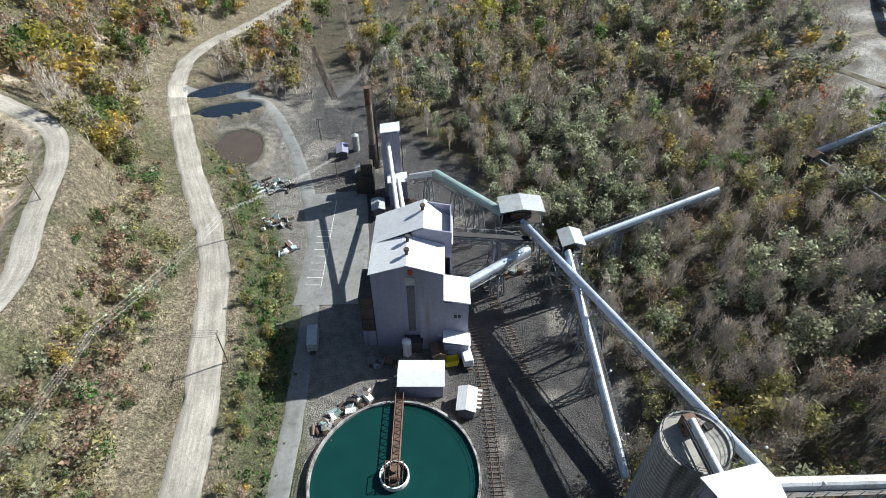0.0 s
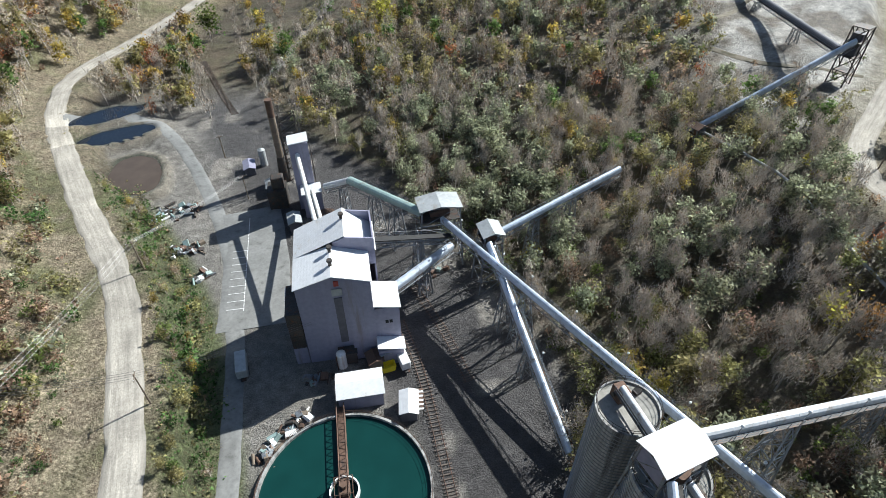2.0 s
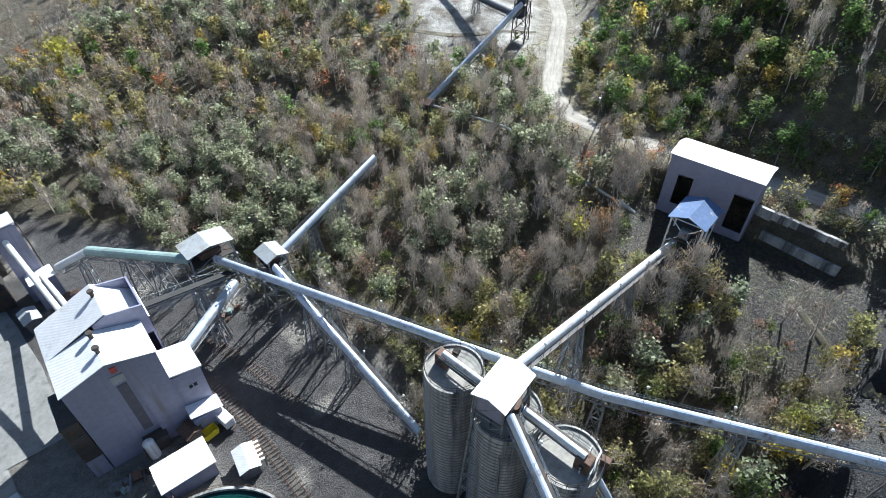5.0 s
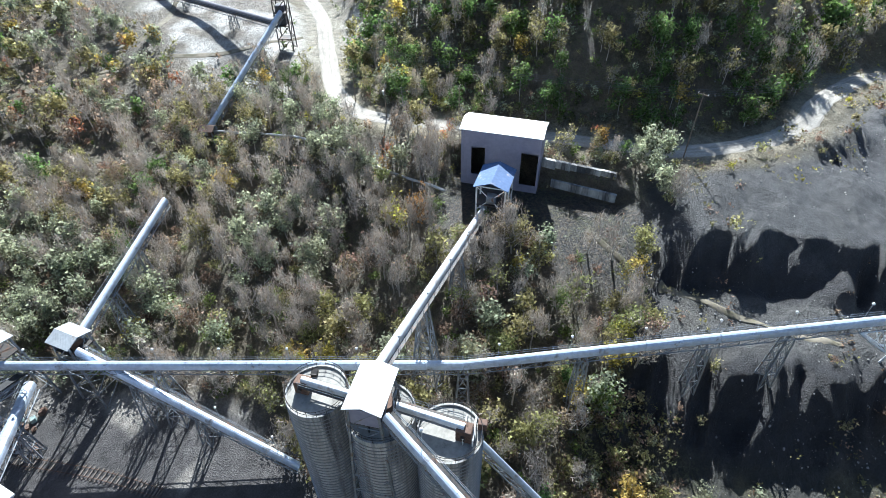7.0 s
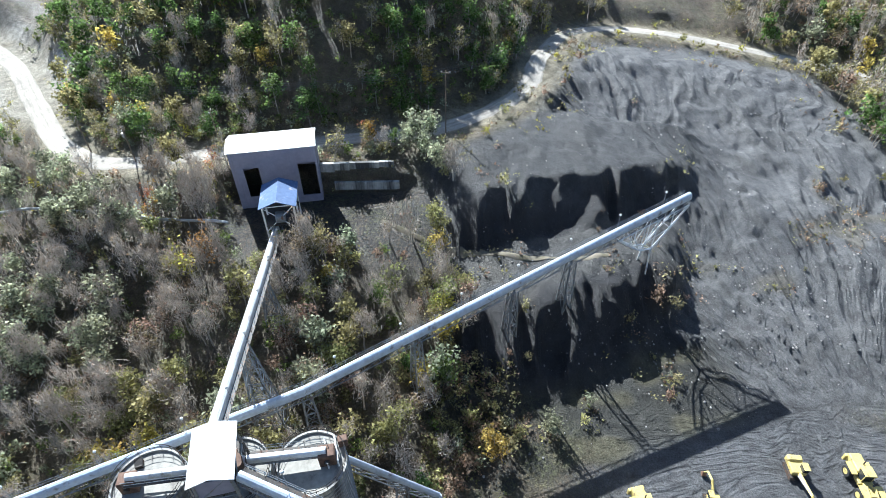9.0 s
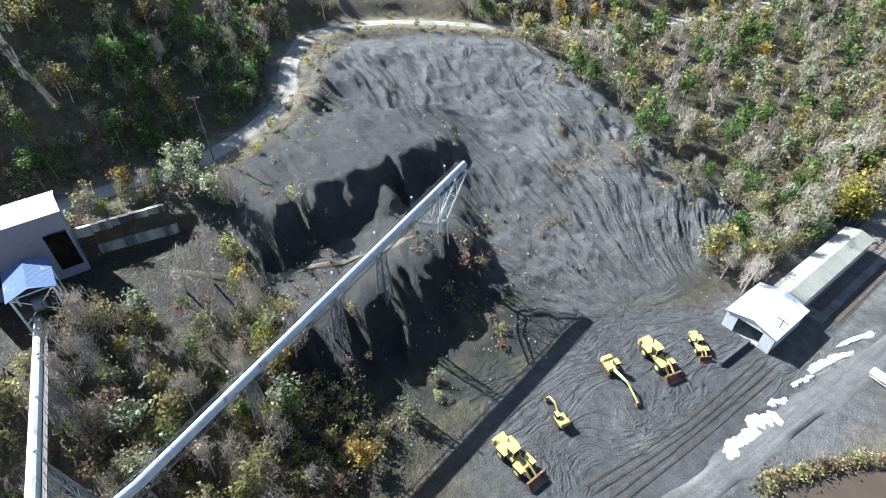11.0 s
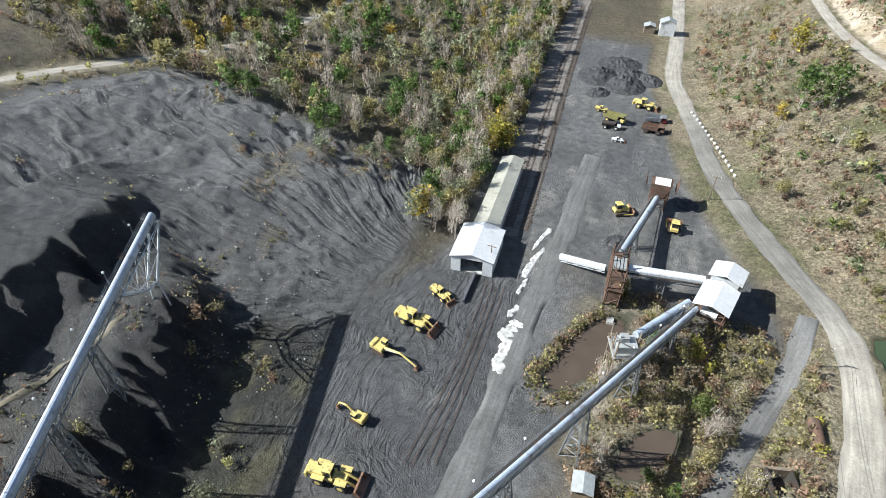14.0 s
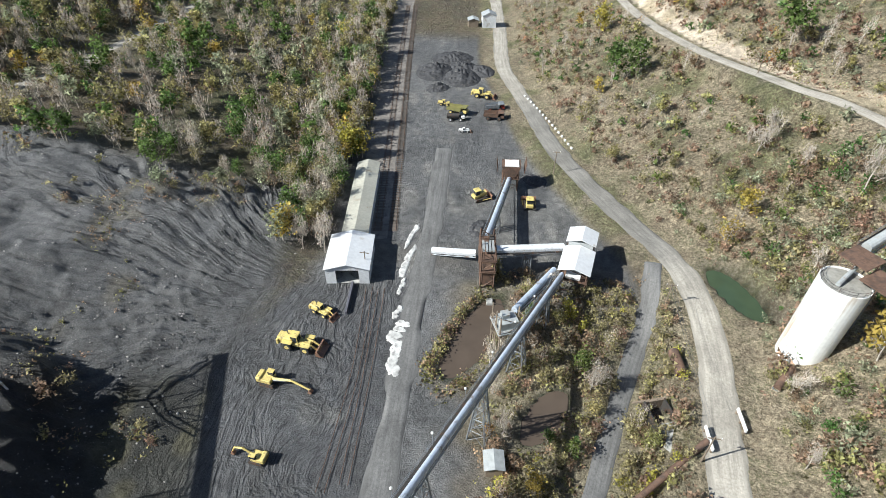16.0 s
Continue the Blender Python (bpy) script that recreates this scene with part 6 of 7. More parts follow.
def haul_truck(x, y, turn, s, label, bed=M_RUST, cab_paint=M_YELLOW, tanker=False):
    ob = thing("haul_truck", x, y, at(x, y), turn, label, "truck", "haul trucks")
    for wx in (-2.4, 1.9):
        for wy in (-1.3, 1.3):
            wheel(ob, wx * s, wy * s, 0.85 * s, 0.8 * s, rim=cab_paint)
    T(lambda bm: box(bm, -0.3 * s, 0, 0.9 * s, 7.0 * s, 1.3 * s, 0.5 * s), "chassis", M_DARK_STEEL, ob)
    T(lambda bm: (box(bm, 3.0 * s, 0, 1.0 * s, 1.5 * s, 2.4 * s, 1.1 * s, bevel=0.1 * s)), "hood", cab_paint, ob)
    T(lambda bm: box(bm, 2.4 * s, 0.6 * s, 2.1 * s, 1.4 * s, 1.3 * s, 1.1 * s, bevel=0.08 * s), "cab", M_GLASS, ob)
    if tanker:
        T(lambda bm: tube(bm, (-3.9 * s, 0, 2.1 * s), (1.3 * s, 0, 2.1 * s), 1.05 * s, n=18), "tank", bed, ob)
    else:
        T(lambda bm: prism(bm, [(-4.2 * s, 2.0 * s), (-3.9 * s, 1.5 * s), (1.4 * s, 1.4 * s), (1.7 * s, 3.0 * s), (3.6 * s, 3.2 * s), (3.6 * s, 3.35 * s), (1.5 * s, 3.2 * s), (1.2 * s, 1.65 * s), (-3.8 * s, 1.75 * s)], -1.6 * s, 1.6 * s), "dump_bed", bed, ob)
        for sy in (-1.55, 1.55):
            T(lambda bm: prism(bm, [(-4.0 * s, 1.6 * s), (1.3 * s, 1.5 * s), (1.6 * s, 3.1 * s), (-4.1 * s, 2.7 * s)], (sy - 0.05) * s, (sy + 0.05) * s), "bed_side", bed, ob)
    return ob


wheel_loader(42.4, -69.9, 175, 10.6, "large yellow wheel loader with lowered bucket on coal")
wheel_loader(41.1, -80.0, 158, 7.2, "small orange-yellow wheel loader on coal ground")
wheel_loader(37.3, -32.4, 191, 10.6, "large yellow wheel loader parked on the coal yard")
wheel_loader(18.6, -203.4, 173, 10.2, "yellow wheel loader beside the coal piles")
wheel_loader(32.2, -193.6, 174, 6.0, "small yellow wheel loader beside haul trucks")
excavator(45.2, -60.0, 174, 0.95, "yellow long-boom excavator with its boom laid flat", [(1.0, 1.7), (5.5, 2.6), (9.5, 0.9)])
excavator(40.3, -44.0, -4, 0.8, "small yellow excavator with a bent boom", [(0.8, 1.7), (3.0, 3.6), (5.2, 3.0), (6.0, 1.2)])
bulldozer(11.6, -132.3, 216, 1.2, "yellow bulldozer with a rusty blade in the yard")
bulldozer(-3.0, -130.8, 277, 1.2, "yellow bulldozer parked beside the hopper")
haul_truck(26.2, -187.3, 166, 1.0, "yellow haul truck with an olive dump bed", M_OLIVE)
haul_truck(12.4, -185.1, 181, 0.95, "rust-brown haul truck parked in the yard", M_RUST, M_RUST)
haul_truck(12.8, -192.6, 193, 0.9, "red truck with a grey dump bed", M_STEEL, M_RED)
haul_truck(26.2, -181.8, 190, 0.85, "dark tank truck parked beside haul trucks", M_DARK_STEEL, M_WHITE, True)
wheel_loader(21.6, -173.1, 190, 4.8, "small white tractor loader in the yard", M_WHITE)


def steel_tower(name, x, y, turn, wide, long, high, label, levels, deck_material=M_RUST, leg=M_RUST):
    """Braced posts with decks and machines on them."""
    ob = thing(name, x, y, at(x, y), turn, label, "tower", "yard towers")
    for sx in (-1, 1):
        for sy in (-1, 0, 1):
            T(lambda bm: beam(bm, (sx * wide / 2, sy * long / 2, -0.5), (sx * wide / 2, sy * long / 2, high), 0.26), "leg", leg, ob)
        T(lambda bm: [beam(bm, (sx * wide / 2, -long / 2 if k % 2 else long / 2, high * k / 4), (sx * wide / 2, long / 2 if k % 2 else -long / 2, high * (k + 1) / 4), 0.14) for k in range(4)], "brace", leg, ob)
    for sy in (-1, 1):
        T(lambda bm: [beam(bm, (-wide / 2 if k % 2 else wide / 2, sy * long / 2, high * k / 4), (wide / 2 if k % 2 else -wide / 2, sy * long / 2, high * (k + 1) / 4), 0.14) for k in range(4)], "brace", leg, ob)
    for zz in levels:
        T(lambda bm: box(bm, 0, 0, zz, wide + 0.8, long + 0.8, 0.18), "deck", deck_material, ob)
        T(lambda bm: [beam(bm, (sx * (wide / 2 + 0.35), -long / 2 - 0.35, zz + h), (sx * (wide / 2 + 0.35), long / 2 + 0.35, zz + h), 0.06) for sx in (-1, 1) for h in (0.6, 1.1)] and [beam(bm, (-wide / 2 - 0.35, sy * (long / 2 + 0.35), zz + h), (wide / 2 + 0.35, sy * (long / 2 + 0.35), zz + h), 0.06) for sy in (-1, 1) for h in (0.6, 1.1)], "handrail", leg, ob)
    return ob


screen = steel_tower("screening_tower", 6.0, -99.4, 8, 3.2, 9.0, 11.0, "rusty steel screening tower with open decks", (5.0, 8.4), M_RUST)
for k in range(4):
    T(lambda bm: box(bm, -1.2 + 0.75 * k, 1.2, 9.2, 0.55, 4.5, 0.5, pose(0, 0, 0, 6, 0, 0)), "screen_panel", M_GREY_ROOF, screen, "pale vibrating screen")
for k in range(5):
    T(lambda bm: box(bm, -1.0 + (k % 2) * 1.3, -0.9 - 0.7 * k, 8.6, 1.1, 0.6, 1.0 + 0.2 * (k % 3), bevel=0.06), "machine_block", M_RUST if k % 2 else M_DARK_STEEL, screen)
T(lambda bm: box(bm, 0, 2, 1, 2.6, 5, 4.0), "hopper", M_RUST, screen)
hop = steel_tower("hopper_tower", 3.4, -140.5, 5, 4.4, 4.2, 6.5, "rusty truck hopper tower with a pale tarpaulin", (4.0,), M_RUST)
T(lambda bm: prism(bm, [(-2.8, 8.2), (2.8, 8.2), (1.2, 4.2), (-1.2, 4.2)], -2.3, 2.3), "bin", M_RUST, hop)
T(lambda bm: prism(bm, [(-2.2, 8.25), (1.9, 8.25), (1.9, 8.4), (-2.2, 8.5)], -1.6, 2.2), "cover", M_WHITE, hop, "pale concrete cover")
for sx in (-2.9, 2.9):
    T(lambda bm: box(bm, sx, 0, 6.8, 0.14, 4.6, 3.0, pose(0, 0, 0, 0, sx * 3, 0)), "wing_plate", M_RUST, hop)
tb = steel_tower("crusher_house", -15.5, -103.0, -10, 6.0, 12.5, 7.5, "crusher house on steel legs with stepped white roofs", (3.8,), M_RUST)
T(lambda bm: gable_roof(bm, -3.4, 3.4, -1.0, 7.6, 7.6, 8.6), "front_roof", M_WHITE_ROOF, tb)
T(lambda bm: gable_roof(bm, -3.2, 3.2, -6.8, -1.5, 9.2, 10.2), "rear_roof", M_WHITE_ROOF, tb)
T(lambda bm: (box(bm, 0, -4.0, 4.0, 5.8, 5.0, 5.2)), "rear_wall", M_GREY_ROOF, tb)
T(lambda bm: tube(bm, (-1.6, 5.4, 5.0), (1.8, 5.4, 5.0), 1.2, n=18), "crusher_drum", M_WHITE, tb)
T(lambda bm: box(bm, 0, 1.5, 4.0, 4.0, 3.5, 2.5, bevel=0.15), "crusher", M_RUST, tb)
small = steel_tower("sampling_tower", -0.4, -78.2, 25, 4.8, 4.8, 10.8, "pale open steel sampling tower at the pond's edge", (6.2,), M_GREY_ROOF, M_WOOD)
T(lambda bm: (box(bm, 0, 0, 6.4, 4.0, 3.4, 1.9, bevel=0.1), box(bm, 0.4, -0.4, 8.3, 1.6, 1.6, 1.1)), "machine_block", M_GREY_ROOF, small)
conveyor([(-9.8, -96.5, 6.4), (-1.6, -80.2, 8.2)], "pale covered belt to the sampling tower", wide=1.4, high=1.2, lamps=False, bents=((0.5, 0.08),))
conveyor([(-12.0, -105.0, 6.8), (5.0, -100.5, 7.2)], "white open-sided belt to the screening tower", M_WHITE_GALLERY, wide=2.0, high=1.2, lamps=False, bents=((0.5, 0.08),))
conveyor([(6.6, -104.5, 8.0), (3.6, -138.0, 3.6)], "pale blue covered belt from the hopper to the screens", wide=1.4, high=1.3, lamps=False, bents=((0.4, 0.1),))
conveyor([(20.5, -105.2, 0.9), (9.0, -104.0, 2.6)], "low white belt beside the screening tower", M_WHITE_GALLERY, wide=1.6, high=1.2, lamps=False, walkway=False, deep=0.6)
blk = thing("concrete_block", 4.2, -91.0, at(4.2, -91), 8, "square pale concrete block at the tower's foot", "block")
T(lambda bm: box(bm, 0, 0, -0.2, 1.5, 1.8, 1.6, bevel=0.06), "block_body", M_CONCRETE, blk)
plain_building("guard_hut", -0.8, -49.6, 10, 3.2, 3.0, 2.6, 0.4, "small weathered hut with a white roof by the conveyor", "hut", wall=M_WOOD, roof=M_GREY_ROOF)
wreck = thing("old_truck_bin", -30.0, -62.5, at(-30, -62.5), 20, "derelict rusty truck bin with timber ramps beside the haul road", "hopper")
for k in range(9):
    T(lambda bm: box(bm, -1.8 + 0.45 * k, -3.2, 0.2, 0.36, 0.3, 2.8), "plank", M_WOOD, wreck)
for sx in (-2.0, 2.0):
    T(lambda bm: box(bm, sx, 0.8, 0.0, 0.25, 8.0, 3.2), "side_wall", M_DARK_STEEL, wreck)
T(lambda bm: prism(bm, [(-1.9, 0.3), (1.9, 0.3), (1.9, 0.5), (-1.9, 0.5)], -3.0, 4.8), "bed", M_DARK_STEEL, wreck)
T(lambda bm: box(bm, 0, 4.2, 0.4, 3.6, 6.0, 2.6, pose(0, 0, 0, -6, 0, 0)), "ramp", M_CONCRETE, wreck, "grey concrete ramp")
for k in range(4):
    T(lambda bm: beam(bm, (-2.4 + 1.6 * k, -5.4, -0.3), (-2.4 + 1.6 * k, -3.3, 3.0), 0.3), "timber", M_WOOD, wreck)
drum = thing("rusty_tank", -34.2, -74.5, at(-34.2, -74.5), 8, "rusty red cylindrical tank lying beside the haul road", "tank")
T(lambda bm: tube(bm, (0, -2.8, 1.1), (0, 2.8, 1.1), 1.1, n=20), "shell", M_RUST, drum)
pipe2 = thing("rusty_pipe", -31, -52.5, at(-31, -52.5), 0, "thick rusty pipe bridge beside the haul road", "pipe")
T(lambda bm: tube(bm, (-36.0, -57.0, 6.9), (-20.0, -43.0, 1.0), 0.55, n=14), "pipe_length", M_RUST, pipe2, world_=True)
T(lambda bm: [beam(bm, (-36 + 5 * k, -57 + 4.4 * k, at(-36 + 5 * k, -57 + 4.4 * k) - 0.3), (-36 + 5 * k, -57 + 4.4 * k, 6.5 - 1.85 * k), 0.25) for k in range(3)], "pipe_support", M_RUST, pipe2, world_=True)
for bx, by in ((-36.4, -57.6), (-42.9, -62.4)):
    rail_ = thing("bridge_parapet", bx, by, at(bx, by), 4, "short white wooden bridge parapet beside the haul road", "barrier")
    T(lambda bm: box(bm, 0, 0, 0.8, 0.3, 4.6, 0.7), "beam", M_WHITE, rail_)
    for yy in (-2, 0, 2):
        T(lambda bm: box(bm, 0, yy, -0.3, 0.35, 0.35, 1.1), "post", M_WOOD, rail_)

# white silo on the western slope
ws = silo(-57.3, -79.5, 8.4, 21.5, "tall smooth white silo with rusty roofs on the slope", 0, M_WHITE, foot=5.0)
for dx, dy, dz, turn_ in ((-4.5, -5.5, 2.2, 35), (-6.5, -0.5, 1.0, 35)):
    T(lambda bm: prism(bm, [(-2.6, 0.3), (2.6, 0), (2.6, 0.2), (-2.6, 0.5)], -2.6, 2.6, pose(dx + 1.5, dy + 1.5, 21.5 + dz, 0, 0, turn_)), "canopy_roof", M_RUST, ws, "rusty red sheet roof")
    T(lambda bm: [beam(bm, (dx + 1.5 + a, dy + 1.5 + b, 20.8), (dx + 1.5 + a, dy + 1.5 + b, 21.8 + dz), 0.2) for a in (-1.9, 1.9) for b in (-1.9, 1.9)], "canopy_post", M_RUST, ws)
T(lambda bm: [beam(bm, (-4.6 - 2.5 * a, -2.0 - 2.0 * b, -0.5), (-4.6 - 2.5 * a, -2.0 - 2.0 * b, 22.5), 0.25) for a in (0, 1) for b in (0, 1)] and [beam(bm, (-4.6, -2, 3.6 * k), (-7.1, -4, 3.6 * k + 3.6), 0.14) for k in range(6)], "stair_tower", M_STEEL, ws)
T(lambda bm: tube(bm, (1.8, 1.2, 21.6), (-5, -6, 23.2), 0.4, n=10), "pipe", M_GREY_ROOF, ws)
conveyor([(-54.0, -74.5, 8.2), (-50.5, -70.0, 7.2)], "rusty chute at the foot of the white silo", M_RUST, wide=1.3, high=1.1, lamps=False, walkway=False, deep=0.5)
conveyor([(-63.5, -88.5, 27.4), (-88.0, -106.0, 35.0)], "pale belt climbing away behind the white silo", M_GREY_ROOF, wide=1.8, lamps=False, bents=((0.6, 0.1),))

# coal piles
def coal_pile(x, y, long, wide, high, turn, label, seed):
    ob = thing("coal_pile", x, y, at(x, y), turn, label, "coal pile", "coal piles")
    n = 40
    u, v = np.meshgrid(np.linspace(-1, 1, n), np.linspace(-1, 1, n))
    r = np.hypot(u, v)
    h = np.clip(1 - r ** 1.6, 0, 1) * high * (0.65 + 0.5 * np.abs(rough(u * long + seed * 9, v * wide, 3.0, seed))) + 0.25 * rough(u * long, v * wide, 0.9, seed + 2) * (r < 0.95) - 0.15
    k = np.arange(n * n).reshape(n, n)
    q = np.stack([k[:-1, :-1], k[:-1, 1:], k[1:, 1:], k[1:, :-1]], -1).reshape(-1, 4)
    ob_ = new("mound", mesh_of("mound", np.stack([u * long / 2, v * wide / 2, h], -1).reshape(-1, 3), q, M_COAL))
    ob_.parent = ob


for k, (px, py, pl_, pw, ph) in enumerate(((42, -226, 17, 22, 3.4), (30, -221, 17, 20, 3.8), (37, -243, 20, 17, 2.8), (22, -230, 11, 16, 2.4), (38, -209, 11, 9, 2.2), (31, -233, 14, 14, 2.6), (-4.5, -145, 7, 10, 1.6), (9, -118, 10, 8, 1.2))):
    coal_pile(px, py, pl_, pw, ph, 10 * k, "rough black heap of coal in the yard", k + 3)
far = plain_building("far_house", 26.0, -292, 12, 6, 7, 6.0, 1.5, "small pale house with a metal roof beside the haul road", "house", wall=M_WHITE_GALLERY, roof=M_GREY_ROOF)
plain_building("far_shed", 34.0, -291, 12, 5, 5, 3.5, 0.8, "small grey shed beside the pale house", "shed", wall=M_WOOD, roof=M_GREY_ROOF)
for k in range(16):
    s = k / 15
    bx, by = 4.0 - 17.5 * s - 2.5 * s * (1 - s), -205 + 41 * s
    bx -= 1.6
    ob = thing("barrier_block", bx, by, at(bx, by), 22, "white-painted concrete barrier block beside the haul road", "barrier", "roadside barrier blocks")
    T(lambda bm: box(bm, 0, 0, -0.1, 0.55, 1.0, 0.7, bevel=0.06), "block_body", M_WHITE, ob)

# spilled pale powder
def spill(x, y, long, wide, turn, seed):
    bm = bmesh.new()
    rs = random.Random(seed)
    c, s = math.cos(radians(turn)), math.sin(radians(turn))
    for j in range(4):
        ou, ov = long * (0.26 * j - 0.39) + rs.uniform(-0.3, 0.3), wide * rs.uniform(-0.16, 0.16)
        p, q, w = rs.uniform(0, 6.3), rs.uniform(0, 6.3), rs.uniform(0.18, 0.3)
        rings = []
        for f, lift in ((0.0, 0.2), (0.7, 0.19), (1.0, 0.03)):
            ring = []
            for k in range(28):
                a = 2 * math.pi * k / 28
                rr = f * (1 + 0.22 * math.sin(2 * a + p) + 0.12 * math.sin(5 * a + q) + 0.05 * math.sin(9 * a + p * q))
                u, v = ou + long * w * rr * math.cos(a), ov + wide * (0.2 + w) * rr * math.sin(a)
                px, py = x + u * c - v * s, y + u * s + v * c
                ring.append(bm.verts.new((px, py, at(px, py) + lift + 0.012 * j)))
            rings.append(ring)
        for lo, hi in zip(rings[:-1], rings[1:]):
            for k in range(28):
                bm.faces.new((lo[k], lo[(k + 1) % 28], hi[(k + 1) % 28], hi[k]))
    bmesh.ops.remove_doubles(bm, verts=bm.verts[:], dist=0.001)
    ob = thing("powder_spill", x, y, at(x, y), 0, "white patch of spilled rock dust on the yard", "spill", "powder spills")
    part("powder", bm, M_POWDER, ob, world_=True)


for k, (sx, sy, sl, sw, st) in enumerate(((22.2, -70.5, 8, 3.2, 95), (23.0, -77.5, 6, 3.6, 80), (24.6, -83.5, 3.5, 1.6, 80), (26.2, -101, 10, 1.8, 85), (25.6, -92, 5, 1.3, 85), (27.2, -112, 8, 1.4, 85))):
    spill(sx, sy, sl, sw, st, k)


# ---- railway ----
def track(line, label, sleepers=True):
    line = np.asarray(line)
    ob = thing("railway_track", line[0][0], line[0][1], at(line[0][0], line[0][1]), 0, label, "railway track", "railway tracks")
    d = np.gradient(line[:, :2], axis=0)
    d /= np.linalg.norm(d, axis=1, keepdims=True)
    side = np.stack([d[:, 1], -d[:, 0]], 1)
    for s in (-0.75, 0.75):
        bm = bmesh.new()
        pts = [(line[k][0] + side[k][0] * s, line[k][1] + side[k][1] * s) for k in range(len(line))]
        for p, q in zip(pts[:-1], pts[1:]):
            beam(bm, (*p, at(*p) + 0.3), (*q, at(*q) + 0.3), 0.1)
        part("rail", bm, M_RUST, ob, world_=True)
    if sleepers:
        me = None
        for k in range(0, len(line)):
            if me is None:
                bm = bmesh.new()
                box(bm, 0, 0, 0.02, 2.5, 0.25, 0.16)
                me = bpy.data.meshes.new("sleeper")
                bm.to_mesh(me)
                bm.free()
                me.materials.append(M_SLEEPER)
            o = new("sleeper", me)
            o.parent = ob
            z_ = at(line[k][0], line[k][1])
            m = ob.matrix_basis.inverted() @ pose(line[k][0], line[k][1], z_, 0, 0, math.degrees(math.atan2(side[k][1], side[k][0])))
            o.matrix_basis = m
    return ob


def shifted(line, s):
    line = np.asarray(line)
    d = np.gradient(line[:, :2], axis=0)
    d /= np.linalg.norm(d, axis=1, keepdims=True)
    return np.column_stack([line[:, 0] + d[:, 1] * s, line[:, 1] - d[:, 0] * s, line[:, 2]])


south_line = path_z([(37, -112, 0), (44, -150, 0), (58, -225, 0), (75, -320, 0)], 0.8)
track(south_line, "rusty railway track on wooden sleepers along the valley")
track(shifted(south_line, 4.2), "second rusty railway track on wooden sleepers")
track(path_z([(24, -42, 0), (26.5, -65, 0), (30, -90, 0)], 1.5), "rails half buried in coal dust", False)
track(path_z([(27.5, -40, 0), (29.0, -65, 0), (33, -90, 0)], 1.5), "rails half buried in coal dust", False)
track(path_z([(9.2, 40, 0), (8.6, 55, 0), (7.6, 68, 0), (5.5, 80, 0)], 0.8), "rusty railway track beside the thickener")
track(path_z([(17, 62, 0), (14.5, 75, 0), (10, 90, 0)], 0.8), "rusty railway track beneath the conveyors")
track(path_z([(-40, 188, 0), (-48, 210, 0), (-58, 240, 0)], 0.8), "railway track curving away into the woods")
# ---- woods ----
def limb_arrays(segs, sides=3):
    """Tapered sticks as corners and faces."""
    a, b = np.array([s[0] for s in segs], float), np.array([s[1] for s in segs], float)
    r0, r1 = np.array([s[2] for s in segs]), np.array([s[3] for s in segs])
    d = b - a
    d /= np.linalg.norm(d, axis=1, keepdims=True) + 1e-9
    ref = np.where(np.abs(d[:, 2:3]) > 0.9, np.array([[1.0, 0, 0]]), np.array([[0, 0, 1.0]]))
    u = np.cross(d, ref)
    u /= np.linalg.norm(u, axis=1, keepdims=True)
    v = np.cross(d, u)
    rings = []
    for c, r in ((a, r0), (b, r1)):
        for k in range(sides):
            w = 2 * math.pi * k / sides
            rings.append(c + (u * math.cos(w) + v * math.sin(w)) * r[:, None])
    verts = np.stack(rings, 1).reshape(-1, 3)
    base = np.arange(len(segs))[:, None] * 2 * sides
    faces = np.concatenate([np.concatenate([base + k, base + (k + 1) % sides, base + sides + (k + 1) % sides, base + sides + k], 1) for k in range(sides)])
    return verts, faces


def grow(rng, high, wide, boughs, twigs, thin=1.0):
    """The sticks of a tree: a leaning trunk, boughs that rise from it, twigs on the boughs. Also the places for leaves."""
    trunk, fine, tips = [], [], []
    p = np.zeros(3)
    lean = rng.normal(0, 0.06, 2)
    n = 5
    spine = [p]
    for k in range(n):
        q = p + np.array([lean[0] * high / n + rng.normal(0, 0.12), lean[1] * high / n + rng.normal(0, 0.12), high * 0.9 / n])
        trunk.append((p, q, thin * high * 0.016 * (1 - k / n) + 0.03, thin * high * 0.016 * (1 - (k + 1) / n) + 0.025))
        p = q
        spine.append(p)
    spine = np.array(spine)
    for i in range(boughs):
        s = rng.uniform(0.25, 1.0)
        k = min(int(s * n), n - 1)
        o = spine[k] + (spine[k + 1] - spine[k]) * (s * n - k)
        w = rng.uniform(0, 2 * math.pi)
        long = wide * rng.uniform(0.55, 1.1) * (1.15 - 0.55 * s)
        up_ = rng.uniform(0.45, 1.1)
        e = o + np.array([math.cos(w), math.sin(w), up_]) * long * 0.75
        m = (o + e) / 2 + rng.normal(0, 0.16 * long, 3)
        fine.append((o, m, thin * 0.07, thin * 0.05))
        fine.append((m, e, thin * 0.05, thin * 0.025))
        tips += [m, e]
        for j in range(twigs):
            q0 = o + (e - o) * rng.uniform(0.3, 1.0)
            q1 = q0 + (rng.normal(0, 0.6, 3) + np.array([0.25 * math.cos(w), 0.25 * math.sin(w), 0.55])) * long * 0.4
            fine.append((q0, q1, thin * 0.028, thin * 0.014))
            tips.append(q1)
    return trunk, fine, np.array(tips)


